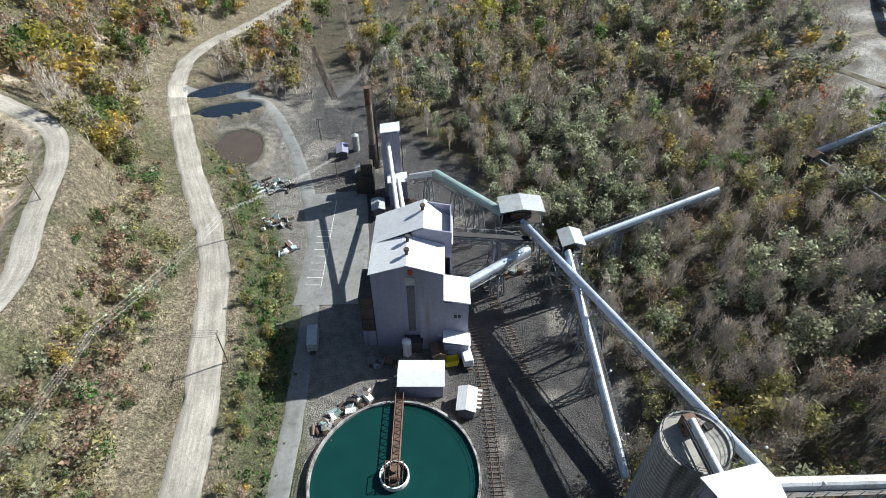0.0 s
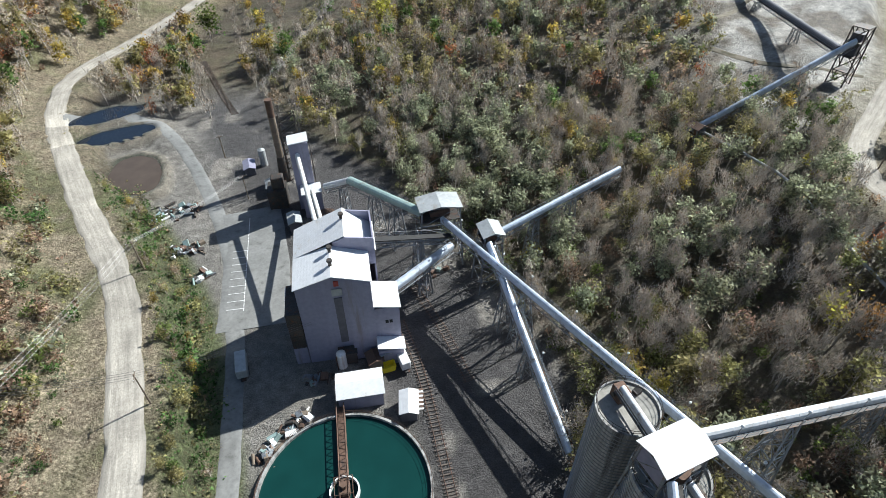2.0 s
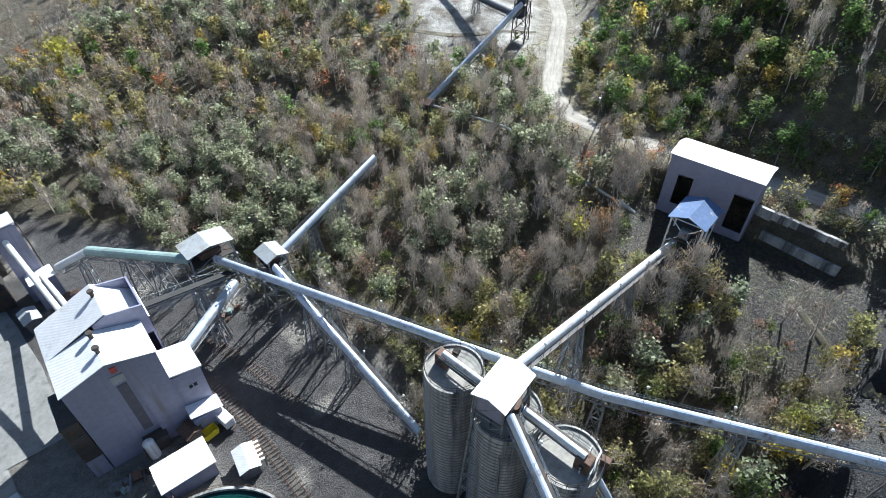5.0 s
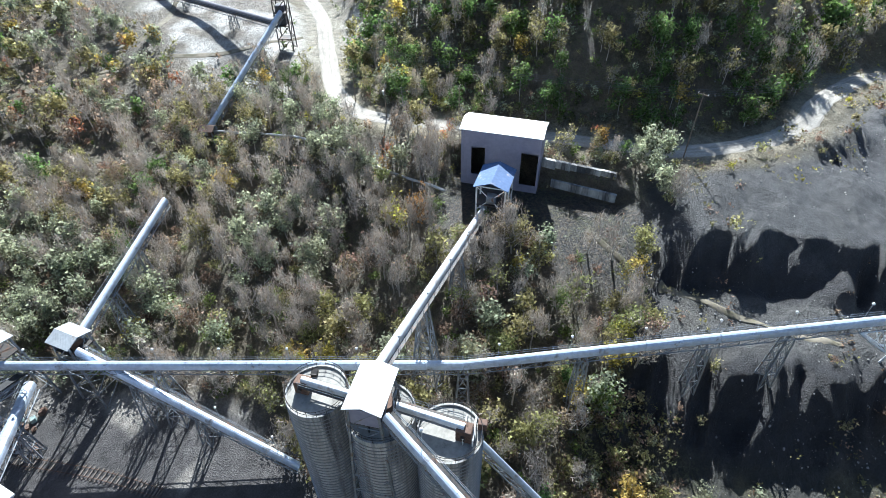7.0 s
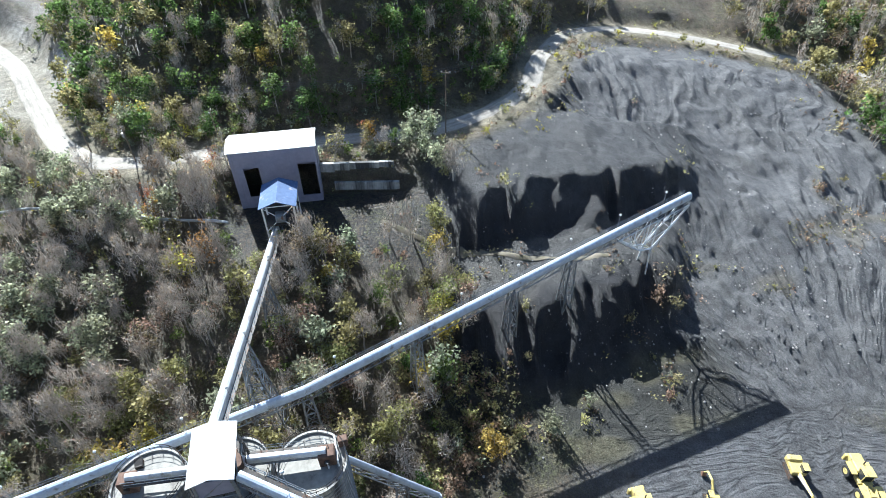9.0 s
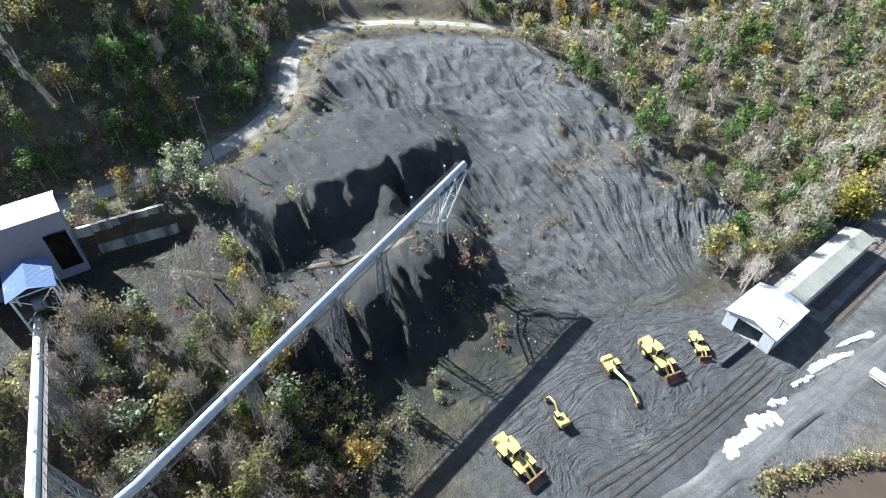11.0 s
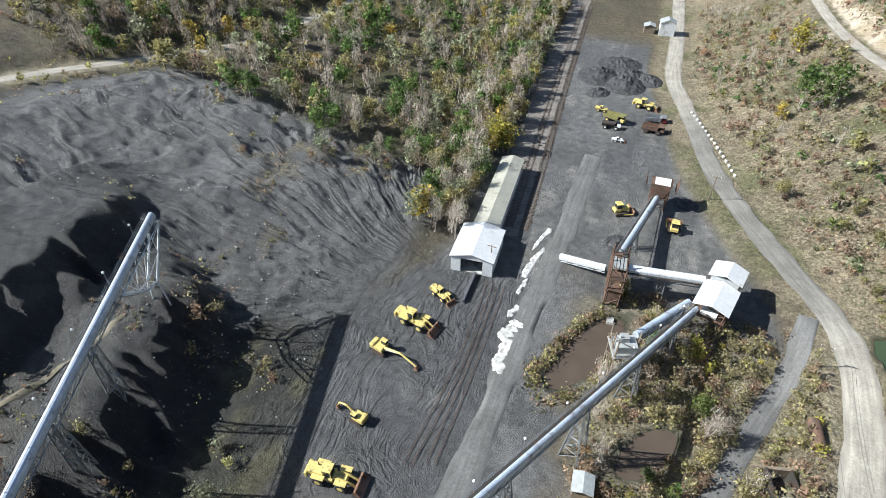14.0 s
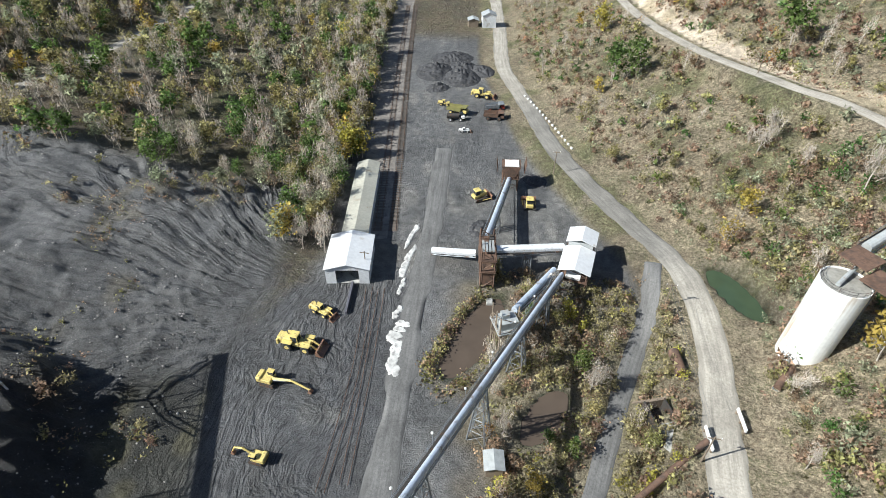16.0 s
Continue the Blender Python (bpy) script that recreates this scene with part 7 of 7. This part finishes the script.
def leaf_arrays(rng, places, count, size, scatter):
    """Small leaf clumps, one facet each, round the given places."""
    c = places[rng.integers(0, len(places), count)] + rng.normal(0, scatter, (count, 3))
    n = rng.normal(0, 1, (count, 3)) + np.array([0, 0, 0.7])
    n /= np.linalg.norm(n, axis=1, keepdims=True)
    t = np.cross(n, rng.normal(0, 1, (count, 3)))
    t /= np.linalg.norm(t, axis=1, keepdims=True)
    b = np.cross(n, t)
    s = size * rng.uniform(0.55, 1.4, (count, 1))
    v = np.stack([c - t * s - b * s * 0.5, c + t * s * 0.9 - b * s * 0.4, c + t * s * rng.uniform(-0.5, 0.5, (count, 1)) + b * s * 0.9], 1)
    return v.reshape(-1, 3), np.arange(count * 3).reshape(-1, 3)


def join(batches):
    vs, fs, k = [], [], 0
    for v, f in batches:
        vs.append(v)
        fs.append(f + k)
        k += len(v)
    return np.concatenate(vs), np.concatenate(fs)


def spray_arrays(rng, places, count, long, thin):
    """Slender upturned twigs round the given places."""
    c = places[rng.integers(0, len(places), count)] + rng.normal(0, 0.6, (count, 3))
    d = rng.normal(0, 0.5, (count, 3)) + np.array([0, 0, 0.8]) + 0.12 * (c - np.array([0, 0, 5.0]))
    d /= np.linalg.norm(d, axis=1, keepdims=True)
    s = np.cross(d, rng.normal(0, 1, (count, 3)))
    s /= np.linalg.norm(s, axis=1, keepdims=True)
    l = long * rng.uniform(0.5, 1.3, (count, 1))
    v = np.stack([c - d * l * 0.5 - s * thin, c - d * l * 0.5 + s * thin, c + d * l * 0.5], 1)
    return v.reshape(-1, 3), np.arange(count * 3).reshape(-1, 3)


# how a kind of tree is built: least and most height, spread, boughs, thickness, leaves (count, size, scatter), twigs (count, length, half width)
STYLES = {"bare": (9.5, 13, 3.2, 13, 1.2, (40, 0.24, 0.6), (340, 2.1, 0.052)),
          "thin": (7.5, 10.5, 3.5, 11, 1.1, (280, 0.3, 0.75), (130, 1.9, 0.045)),
          "full": (6.5, 9.5, 3.5, 11, 1.0, (480, 0.38, 0.8), (30, 1.2, 0.04)),
          "cone": (8, 10, 2.4, 13, 1.0, (460, 0.27, 0.5), (20, 1.0, 0.04)),
          "bush": (2.0, 2.4, 1.6, 4, 0.6, (80, 0.27, 0.48), (26, 1.2, 0.03))}


def template(seed, style, fewer=1.0):
    """The limbs, the twigs and the leaves of one tree; fewer and larger ones for woods far off."""
    rng = np.random.default_rng(seed)
    low, high, wide, boughs, thin, (leaves, size, loose), (twigs, long, slim) = STYLES[style]
    trunk, fine, tips = grow(rng, rng.uniform(low, high), wide, boughs, 0, thin)
    wood = trunk + (fine if fewer == 1.0 else fine[::2])
    return (limb_arrays(wood if style != "bush" else fine[:2], 3), spray_arrays(rng, tips, int(twigs * fewer), long, slim / fewer ** 0.35),
            leaf_arrays(rng, tips, int(leaves * fewer), size / fewer ** 0.5, loose))


TREES = {style: [template(100 + 10 * k + i, style) for i in range(5)] for k, style in enumerate(STYLES)}
FAR_TREES = {style: [template(100 + 10 * k + i, style, 0.42) for i in range(5)] for k, style in enumerate(STYLES)}


def placed(arrays, x, y, z, turn, size):
    v, f = arrays
    c, s = math.cos(turn), math.sin(turn)
    return np.stack([(v[:, 0] * c - v[:, 1] * s) * size + x, (v[:, 0] * s + v[:, 1] * c) * size + y, v[:, 2] * size + z], 1), f


def stand(rng, count, x0, x1, y0, y1, keep):
    """Scattered places in a stretch of the plan, for which keep(x, y) gives the chance."""
    x, y = rng.uniform(x0, x1, count), rng.uniform(y0, y1, count)
    m = rng.uniform(0, 1, count) < keep(x, y)
    return x[m], y[m]


def clear_of_works(x, y, room=2.5):
    """0 on roads, rails, ponds and built ground, 1 elsewhere."""
    k = np.ones(x.shape)
    for line, half in ((HAUL, 5.5), (LANE, 4), (BENCH, 5), (UPPER, 5), (RAIL, 7), (SIDE[::5], 2.2), (np.array([(37.0, -88.0, 0.0), (47.5, -143.0, 0.0)]), 6.5)):
        k = k * (near_line(x, y, line)[0] > half + room * 0.5)
    for spec in PONDS:
        k = k * (in_pond(x, y, spec) > 1.3)
    for line in hill_paths:
        k = k * (near_line(x, y, np.array(line, float))[0] > 2.5)
    return k


def side_of_valley(x, y):
    xr = np.interp(y, RAIL[::-1, 1], RAIL[::-1, 0])
    wide = np.interp(y, [-300, -150, -112, -90, -60, -25, 5, 30, 60, 140, 178, 220, 330], [9, 11, 12, 16, 34, 36, 22, 16, 26, 26, 11, 8, 8])
    return x - xr - wide


def east_woods(x, y):
    d = side_of_valley(x, y)
    k = ease(d, -3, 6) * clear_of_works(x, y)
    xb = np.interp(y, BENCH[::-1, 1], BENCH[::-1, 0])
    spoil = ease(-y + 5 * rough(x, y, 14, 1), -2, 8) * (1 - ease(-y, 112, 125)) * (x < xb + 6) * ease(x, 50, 60)
    k = k * (1 - spoil)
    wash = 0.92 * ease(x, 108, 120) * ease(y, 98, 112) * (1 - ease(np.abs(x - 24 - y * 0.85), 36, 54))
    k = k * (1 - wash)
    k = k * (1 - (np.abs(x - 99) < 12) * (np.abs(y - 25) < 23))
    k = k * (1 - (y < -118) * (x > 95) * (x < 150) * 0.35)
    return k


def west_woods(x, y):
    xh = np.interp(y, HAUL[::-1, 1], HAUL[::-1, 0])
    d = xh - x
    return ease(d, 7, 14) * clear_of_works(x, y)


rng = np.random.default_rng(5)
spots = []
x, y = stand(rng, 2900, 10, 125, -30, 260, lambda x, y: east_woods(x, y) * 0.6)
spots += [(a, b, "east") for a, b in zip(x, y)]
x, y = stand(rng, 1100, 112, 215, -60, 130, lambda x, y: east_woods(x, y) * 0.7)
spots += [(a, b, "hill") for a, b in zip(x, y)]
x, y = stand(rng, 420, -70, 190, 240, 360, lambda x, y: east_woods(x, y) * 0.75)
spots += [(a, b, "east") for a, b in zip(x, y)]
x, y = stand(rng, 1650, 40, 230, -330, -105, lambda x, y: east_woods(x, y) * 0.8)
spots += [(a, b, "south") for a, b in zip(x, y)]
x, y = stand(rng, 1300, -230, -85, 110, 330, lambda x, y: west_woods(x, y) * 0.85)
spots += [(a, b, "nw") for a, b in zip(x, y)]
x, y = stand(rng, 380, -62, 22, 150, 245, lambda x, y: east_woods(x, y))
spots += [(a, b, "east") for a, b in zip(x, y)]
x, y = stand(rng, 260, -90, -10, 186, 330, lambda x, y: clear_of_works(x, y) * (x > np.interp(y, HAUL[::-1, 1], HAUL[::-1, 0])) * (1 - ease(side_of_valley(x, y), -4, 3)))
spots += [(a, b, "nw") for a, b in zip(x, y)]
x, y = stand(rng, 420, -75, -30, 32, 140, lambda x, y: ease(x - np.interp(y, HAUL[::-1, 1], HAUL[::-1, 0]), 5, 7) * (1 - ease(x - np.interp(y, HAUL[::-1, 1], HAUL[::-1, 0]), 13, 15)))
spots += [(a, b, "strip") for a, b in zip(x, y)]
x, y = stand(rng, 34, -34, 4, -100, -36, lambda x, y: clear_of_works(x, y) * (x > np.interp(y, HAUL[::-1, 1], HAUL[::-1, 0]) + 9))
spots += [(a, b, "west") for a, b in zip(x, y)]
x, y = stand(rng, 950, 45, 95, -320, -100, lambda x, y: clear_of_works(x, y) * ease(side_of_valley(x, y), -4, 0) * (1 - ease(side_of_valley(x, y), 14, 20)))
spots += [(a, b, "south") for a, b in zip(x, y)]
x, y = stand(rng, 1150, -190, 25, -330, 130, lambda x, y: west_woods(x, y) * (0.12 + 0.3 * ease(-y, 100, 150) + 0.35 * ease(rough(x, y, 24, 8), 0.1, 0.5) + 0.35 * ease(-y, 120, 180)))
spots += [(a, b, "west") for a, b in zip(x, y)]
MIX = {"east": (("bare", "brown", 0.46), ("thin", "olive", 0.16), ("thin", "brown", 0.1), ("full", "olive", 0.12), ("full", "grey", 0.1), ("full", "green", 0.05), ("full", "yellow", 0.045), ("thin", "orange", 0.025)),
       "hill": (("bare", "brown", 0.1), ("thin", "olive", 0.25), ("full", "green", 0.3), ("cone", "green", 0.2), ("full", "olive", 0.1), ("full", "yellow", 0.05)),
       "south": (("bare", "brown", 0.3), ("thin", "olive", 0.22), ("full", "olive", 0.18), ("full", "green", 0.18), ("full", "grey", 0.1), ("thin", "brown", 0.1), ("full", "yellow", 0.03)),
       "nw": (("bare", "brown", 0.25), ("thin", "brown", 0.15), ("full", "olive", 0.25), ("full", "yellow", 0.15), ("full", "green", 0.1), ("thin", "orange", 0.1)),
       "strip": (("thin", "olive", 0.3), ("full", "olive", 0.25), ("full", "yellow", 0.15), ("thin", "brown", 0.2), ("full", "green", 0.1)),
       "west": (("bare", "brown", 0.42), ("thin", "brown", 0.18), ("thin", "olive", 0.18), ("full", "olive", 0.08), ("full", "green", 0.06), ("full", "yellow", 0.04), ("thin", "orange", 0.04))}
WORDS = {"bare": "bare grey tree with fine twigs on the hillside", "thin": "half-bare autumn tree with sparse {} leaves", "full": "leafy tree with a {} crown on the slope", "cone": "narrow tree with a {} crown"}
# trees that stand out from the rest: place, kind, hue, size
SPECIMENS = [(-58, 264, "full", "green", 1.7), (-32, 230, "full", "yellow", 1.5), (-21, 224, "full", "green", 1.5), (20, 233, "full", "yellow", 1.6), (-76, 214, "thin", "orange", 1.3), (-124, 170, "full", "yellow", 1.6), (-137, 206, "full", "yellow", 1.6), (-85, 130, "full", "green", 0.9), (-52, 201, "bare", "brown", 1.3), (49, 10, "full", "olive", 0.9), (118, 17, "full", "orange", 0.7), (89, 11, "bare", "brown", 1), (90, 6, "bare", "brown", 1), (82, 25, "bare", "brown", 1.1), (80, 50, "thin", "yellow", 1.1), (38, 89, "thin", "yellow", 0.9), (123, 72, "full", "yellow", 0.8), (-28, -195, "full", "green", 1.6), (-36, -193, "full", "green", 1.5), (-79, -189, "full", "green", 1.8), (-55, -120, "full", "yellow", 0.9), (56, -148, "full", "yellow", 1.2), (-66, -74, "full", "yellow", 1.3), (-18, -68, "bare", "brown", 0.75), (-14, -87, "full", "yellow", 0.55), (-8, -47, "full", "yellow", 0.6), (-14, -54, "full", "green", 0.5), (-10, -56, "full", "green", 0.45), (1, -55, "thin", "orange", 0.5), (-51, -114, "thin", "yellow", 0.9), (59, -105, "full", "green", 0.6), (-61, -140, "bare", "brown", 1.2), (-76, -117, "bare", "brown", 1.1), (-25, -240, "full", "yellow", 1.4), (55, -148, "full", "yellow", 1), (85, -235, "thin", "yellow", 1.5), (91, -156, "full", "green", 1.3), (91, -143, "full", "green", 1.1), (97, -131, "full", "grey", 1.1), (94, -108, "full", "grey", 0.8), (52, -149, "full", "yellow", 1.1), (93, -151, "full", "green", 1.3)]
trunk_mesh, twig_mesh, crown_mesh = {}, {}, {}
for style, list_ in TREES.items():
    for i, (t_, f_, l_) in enumerate(list_):
        trunk_mesh[style, i] = mesh_of("trunk", *t_, M_BARK)
        twig_mesh[style, i] = mesh_of("branchwork", *f_, M_TWIG)
woods = {}
single = 0
for x, y, where in spots + [(q[0], q[1], q[2:]) for q in SPECIMENS]:
    i = int(rng.integers(0, 5))
    marked = isinstance(where, tuple)
    if marked:
        style, hue, size = where
    else:
        kinds = MIX[where]
        k = rng.choice(len(kinds), p=np.array([q[2] for q in kinds]) / sum(q[2] for q in kinds))
        style, hue, _ = kinds[k]
        if where == "east" and style in ("thin", "full") and rough(x, y, 38, 61) > 0.35:
            style, hue = "full", "grey"
        size = rng.uniform(0.6, 1.05) * {"west": 0.72, "nw": 1.2, "strip": 0.4, "south": 1.1}.get(where, 1.0)
    turn, z = rng.uniform(0, 6.28), at(x, y) - 0.15
    if marked or single < 250 and ((where == "east" and -20 < y < 75 and x < 100) or where == "west" and -140 < y < 110):
        single += 1
        tree = thing("tree", x, y, z, math.degrees(turn), WORDS[style].format({"olive": "olive-green", "grey": "grey-green"}.get(hue, hue)), "tree", "trees on the slopes")
        tree.scale = (size, size, size)
        ob = new("trunk", trunk_mesh[style, i])
        ob.parent = tree
        ob = tagged(new("branchwork", twig_mesh[style, i]), kind="stuff")
        ob.parent = tree
        if (style, i, hue) not in crown_mesh:
            crown_mesh[style, i, hue] = mesh_of("crown", *TREES[style][i][2], M_LEAF[hue])
        ob = tagged(new("crown", crown_mesh[style, i, hue]), kind="stuff")
        ob.parent = tree
    else:
        far_off = math.hypot(x, y) > 165
        t_, f_, l_ = (FAR_TREES if far_off else TREES)[style][i]
        woods.setdefault("bark", []).append(placed(t_, x, y, z, turn, size))
        woods.setdefault("twigs", []).append(placed(f_, x, y, z, turn, size))
        woods.setdefault(hue, []).append(placed(l_, x, y, z, turn, size))
# undergrowth
def toe_weeds(x, y):
    return ease(x - 40.5 + 0.343 * (y + 15), 1, 6) * (1 - ease(x, 60, 70)) * ease(rough(x, y, 9, 83) + 0.5 * rough(x, y, 4, 84), -0.2, 0.4) * (y > -60)


bush_spots = []
for count, x0, x1, y0, y1, keep, hues in (
        (3000, 5, 130, -40, 260, lambda x, y: east_woods(x, y) * 0.8, ("olive", "olive", "grey", "grey", "green", "brown", "brown", "straw")),
        (1900, 112, 190, -60, 140, lambda x, y: east_woods(x, y) * 0.9, ("green", "olive", "grey", "green")),
        (4200, -112, -32, -130, 135, lambda x, y: west_woods(x, y) * (0.4 + 0.6 * ease(rough(x, y, 15, 18) + 0.5 * rough(x, y, 6, 19), -0.3, 0.4)), ("brown", "brown", "olive", "olive", "straw", "grey", "grey", "lush")),
        (3600, -190, 25, -330, 230, lambda x, y: west_woods(x, y) * (0.25 + 0.75 * ease(rough(x, y, 17, 18) + 0.5 * rough(x, y, 6, 19), -0.3, 0.5)), ("brown", "brown", "olive", "straw", "straw", "grey", "green")),
        (420, -75, -30, 30, 150, lambda x, y: ease(x - np.interp(y, HAUL[::-1, 1], HAUL[::-1, 0]), 6, 8) * (1 - ease(x - np.interp(y, HAUL[::-1, 1], HAUL[::-1, 0]), 14, 17)) * clear_of_works(x, y, 0.5), ("lush", "lush", "olive", "straw", "green")),
        (520, -36, 6, -102, -30, lambda x, y: clear_of_works(x, y, 0.5) * ease(-x + 4 * rough(x, y, 8, 23), -2, 6) * (x > np.interp(y, HAUL[::-1, 1], HAUL[::-1, 0]) + 6), ("straw",) * 6 + ("olive", "brown", "brown", "yellow")),
        (2300, -125, 20, -290, -85, lambda x, y: west_woods(x, y) * (0.45 + 0.55 * ease(rough(x, y, 12, 28) + 0.5 * rough(x, y, 5, 29), -0.5, 0.3)), ("brown", "brown", "brown", "olive", "straw", "grey", "lush")),
        (1300, 40, 230, -330, -105, lambda x, y: east_woods(x, y) * 0.9, ("straw", "straw", "olive", "olive", "lush", "brown")),
        (260, 60, 190, -120, -5, lambda x, y: ease(rough(x, y, 14, 1) + 0.5 * rough(x, y, 5, 2), 0.3, 0.7) * (near_line(x, y, BENCH)[0] > 5), ("straw", "olive", "brown", "straw")),
        (420, 40, 75, -62, 4, toe_weeds, ("straw", "olive", "brown", "olive", "grey")),
        (350, 100, 200, -170, 110, lambda x, y: (near_line(x, y, BENCH)[0] < 13) * (near_line(x, y, BENCH)[0] > 4.5) * 1.0, ("straw", "yellow", "olive", "brown"))):
    x, y = stand(rng, count, x0, x1, y0, y1, keep)
    bush_spots += [(a, b, hues[int(rng.integers(0, len(hues)))]) for a, b in zip(x, y)]
for x, y, hue in bush_spots:
    t_, f_, l_ = (FAR_TREES if math.hypot(x, y) > 150 else TREES)["bush"][int(rng.integers(0, 5))]
    size, turn, z = rng.uniform(0.45, 1.2) if x > -30 else 0.45 + 1.2 * rng.random() ** 2, rng.uniform(0, 6.28), at(x, y) - 0.1
    woods.setdefault("brush_twigs", []).append(placed(f_, x, y, z, turn, size))
    woods.setdefault("brush_" + hue, []).append(placed(l_, x, y, z, turn, size))
# low dry growth: small tufts
def tuft(seed, wide):
    r_ = np.random.default_rng(seed)
    c = np.column_stack([r_.normal(0, wide, (12, 2)), np.abs(r_.normal(0.25, 0.18, 12))])
    return leaf_arrays(r_, c, 12, 0.23, 0.2)


TUFTS = [tuft(900 + k, 0.55) for k in range(6)]
for count, x0, x1, y0, y1, keep, hues in (
        (15000, -150, 25, -320, 200, lambda x, y: west_woods(x, y) * (1 - 0.6 * ease(-x, 100, 140)), ("brown", "brown", "brown", "straw", "straw", "olive", "grey")),
        (2300, -75, -30, 30, 150, lambda x, y: ease(x - np.interp(y, HAUL[::-1, 1], HAUL[::-1, 0]), 5, 6) * (1 - ease(x - np.interp(y, HAUL[::-1, 1], HAUL[::-1, 0]), 15, 17)), ("lush", "lush", "lush", "straw", "olive")),
        (1300, -36, 8, -102, -30, lambda x, y: clear_of_works(x, y, 0.5) * ease(-x + 4 * rough(x, y, 8, 23), -4, 6) * (x > np.interp(y, HAUL[::-1, 1], HAUL[::-1, 0]) + 5), ("straw", "straw", "olive", "brown")),
        (2200, 60, 190, -140, 0, lambda x, y: ease(rough(x, y, 14, 1) + 0.5 * rough(x, y, 5, 2), 0.25, 0.7), ("straw", "olive", "brown")),
        (4200, -14, 22, -98, -54, lambda x, y: np.maximum.reduce([(in_pond(x, y, q) > 1.08) * (1 - ease(in_pond(x, y, q), 1.35, 1.7)) for q in PONDS[3:5]]) * ease(rough(x, y, 6, 86), -0.4, 0.3), ("straw", "olive", "brown", "olive")),
        (2600, 40, 75, -62, 4, toe_weeds, ("straw", "olive", "olive", "brown")),
        (2600, 95, 205, -260, 120, lambda x, y: (near_line(x, y, BENCH)[0] < 16) * (near_line(x, y, BENCH)[0] > 5.2), ("straw", "straw", "olive", "yellow"))):
    x, y = stand(rng, count, x0, x1, y0, y1, keep)
    for a, b, z in zip(x, y, surface_z(x, y)):
        hue = hues[int(rng.integers(0, len(hues)))]
        woods.setdefault("brush_" + hue, []).append(placed(TUFTS[int(rng.integers(0, 6))], a, b, z, rng.uniform(0, 6.28), rng.uniform(0.7, 1.6)))
for hue, batches in woods.items():
    key = hue.replace("brush_", "")
    material = M_BRUSH if hue == "brush_twigs" else M_TWIG if "twigs" in hue else M_BARK if hue == "bark" else M_LEAF[key]
    what = {"twigs": "bare grey branches of the woods", "bark": "trunks and limbs of the woods", "brush_twigs": "twigs of the undergrowth"}.get(hue, key + " leaves of the " + ("undergrowth" if "brush" in hue else "woods"))
    tagged(new("undergrowth" if "brush" in hue else "woods", mesh_of("woods", *join(batches), material)), what, "trees", kind="stuff")
# stones that have rolled down the spoil
pebble = bmesh.new()
bmesh.ops.create_icosphere(pebble, subdivisions=1, radius=0.5)
pv = np.array([v.co[:] for v in pebble.verts])
pf = np.array([[v.index for v in f.verts] for f in pebble.faces])
pebble.free()
x, y = stand(rng, 5500, 45, 160, -125, 5, lambda x, y: ease(-y, 0, 12) * ease(side_of_valley(x, y), -8, 4) * (near_line(x, y, BENCH)[0] > 6) * (0.2 + 0.8 * ease(rough(x, y, 12, 81), -0.3, 0.5)))
batches = []
for a, b, z in zip(x, y, surface_z(x, y)):
    size = 0.16 + 0.55 * rng.random() ** 5
    batches.append((pv * rng.uniform(0.6, 1.2, (len(pv), 1)) * size * np.array([1.2, 0.9, 0.7]) + np.array([a, b, z + 0.1 * size]), pf))
tagged(new("spoil_stones", mesh_of("spoil_stones", *join(batches), M_STONE)), "pale grey stones scattered down the spoil", "stones", kind="stuff")
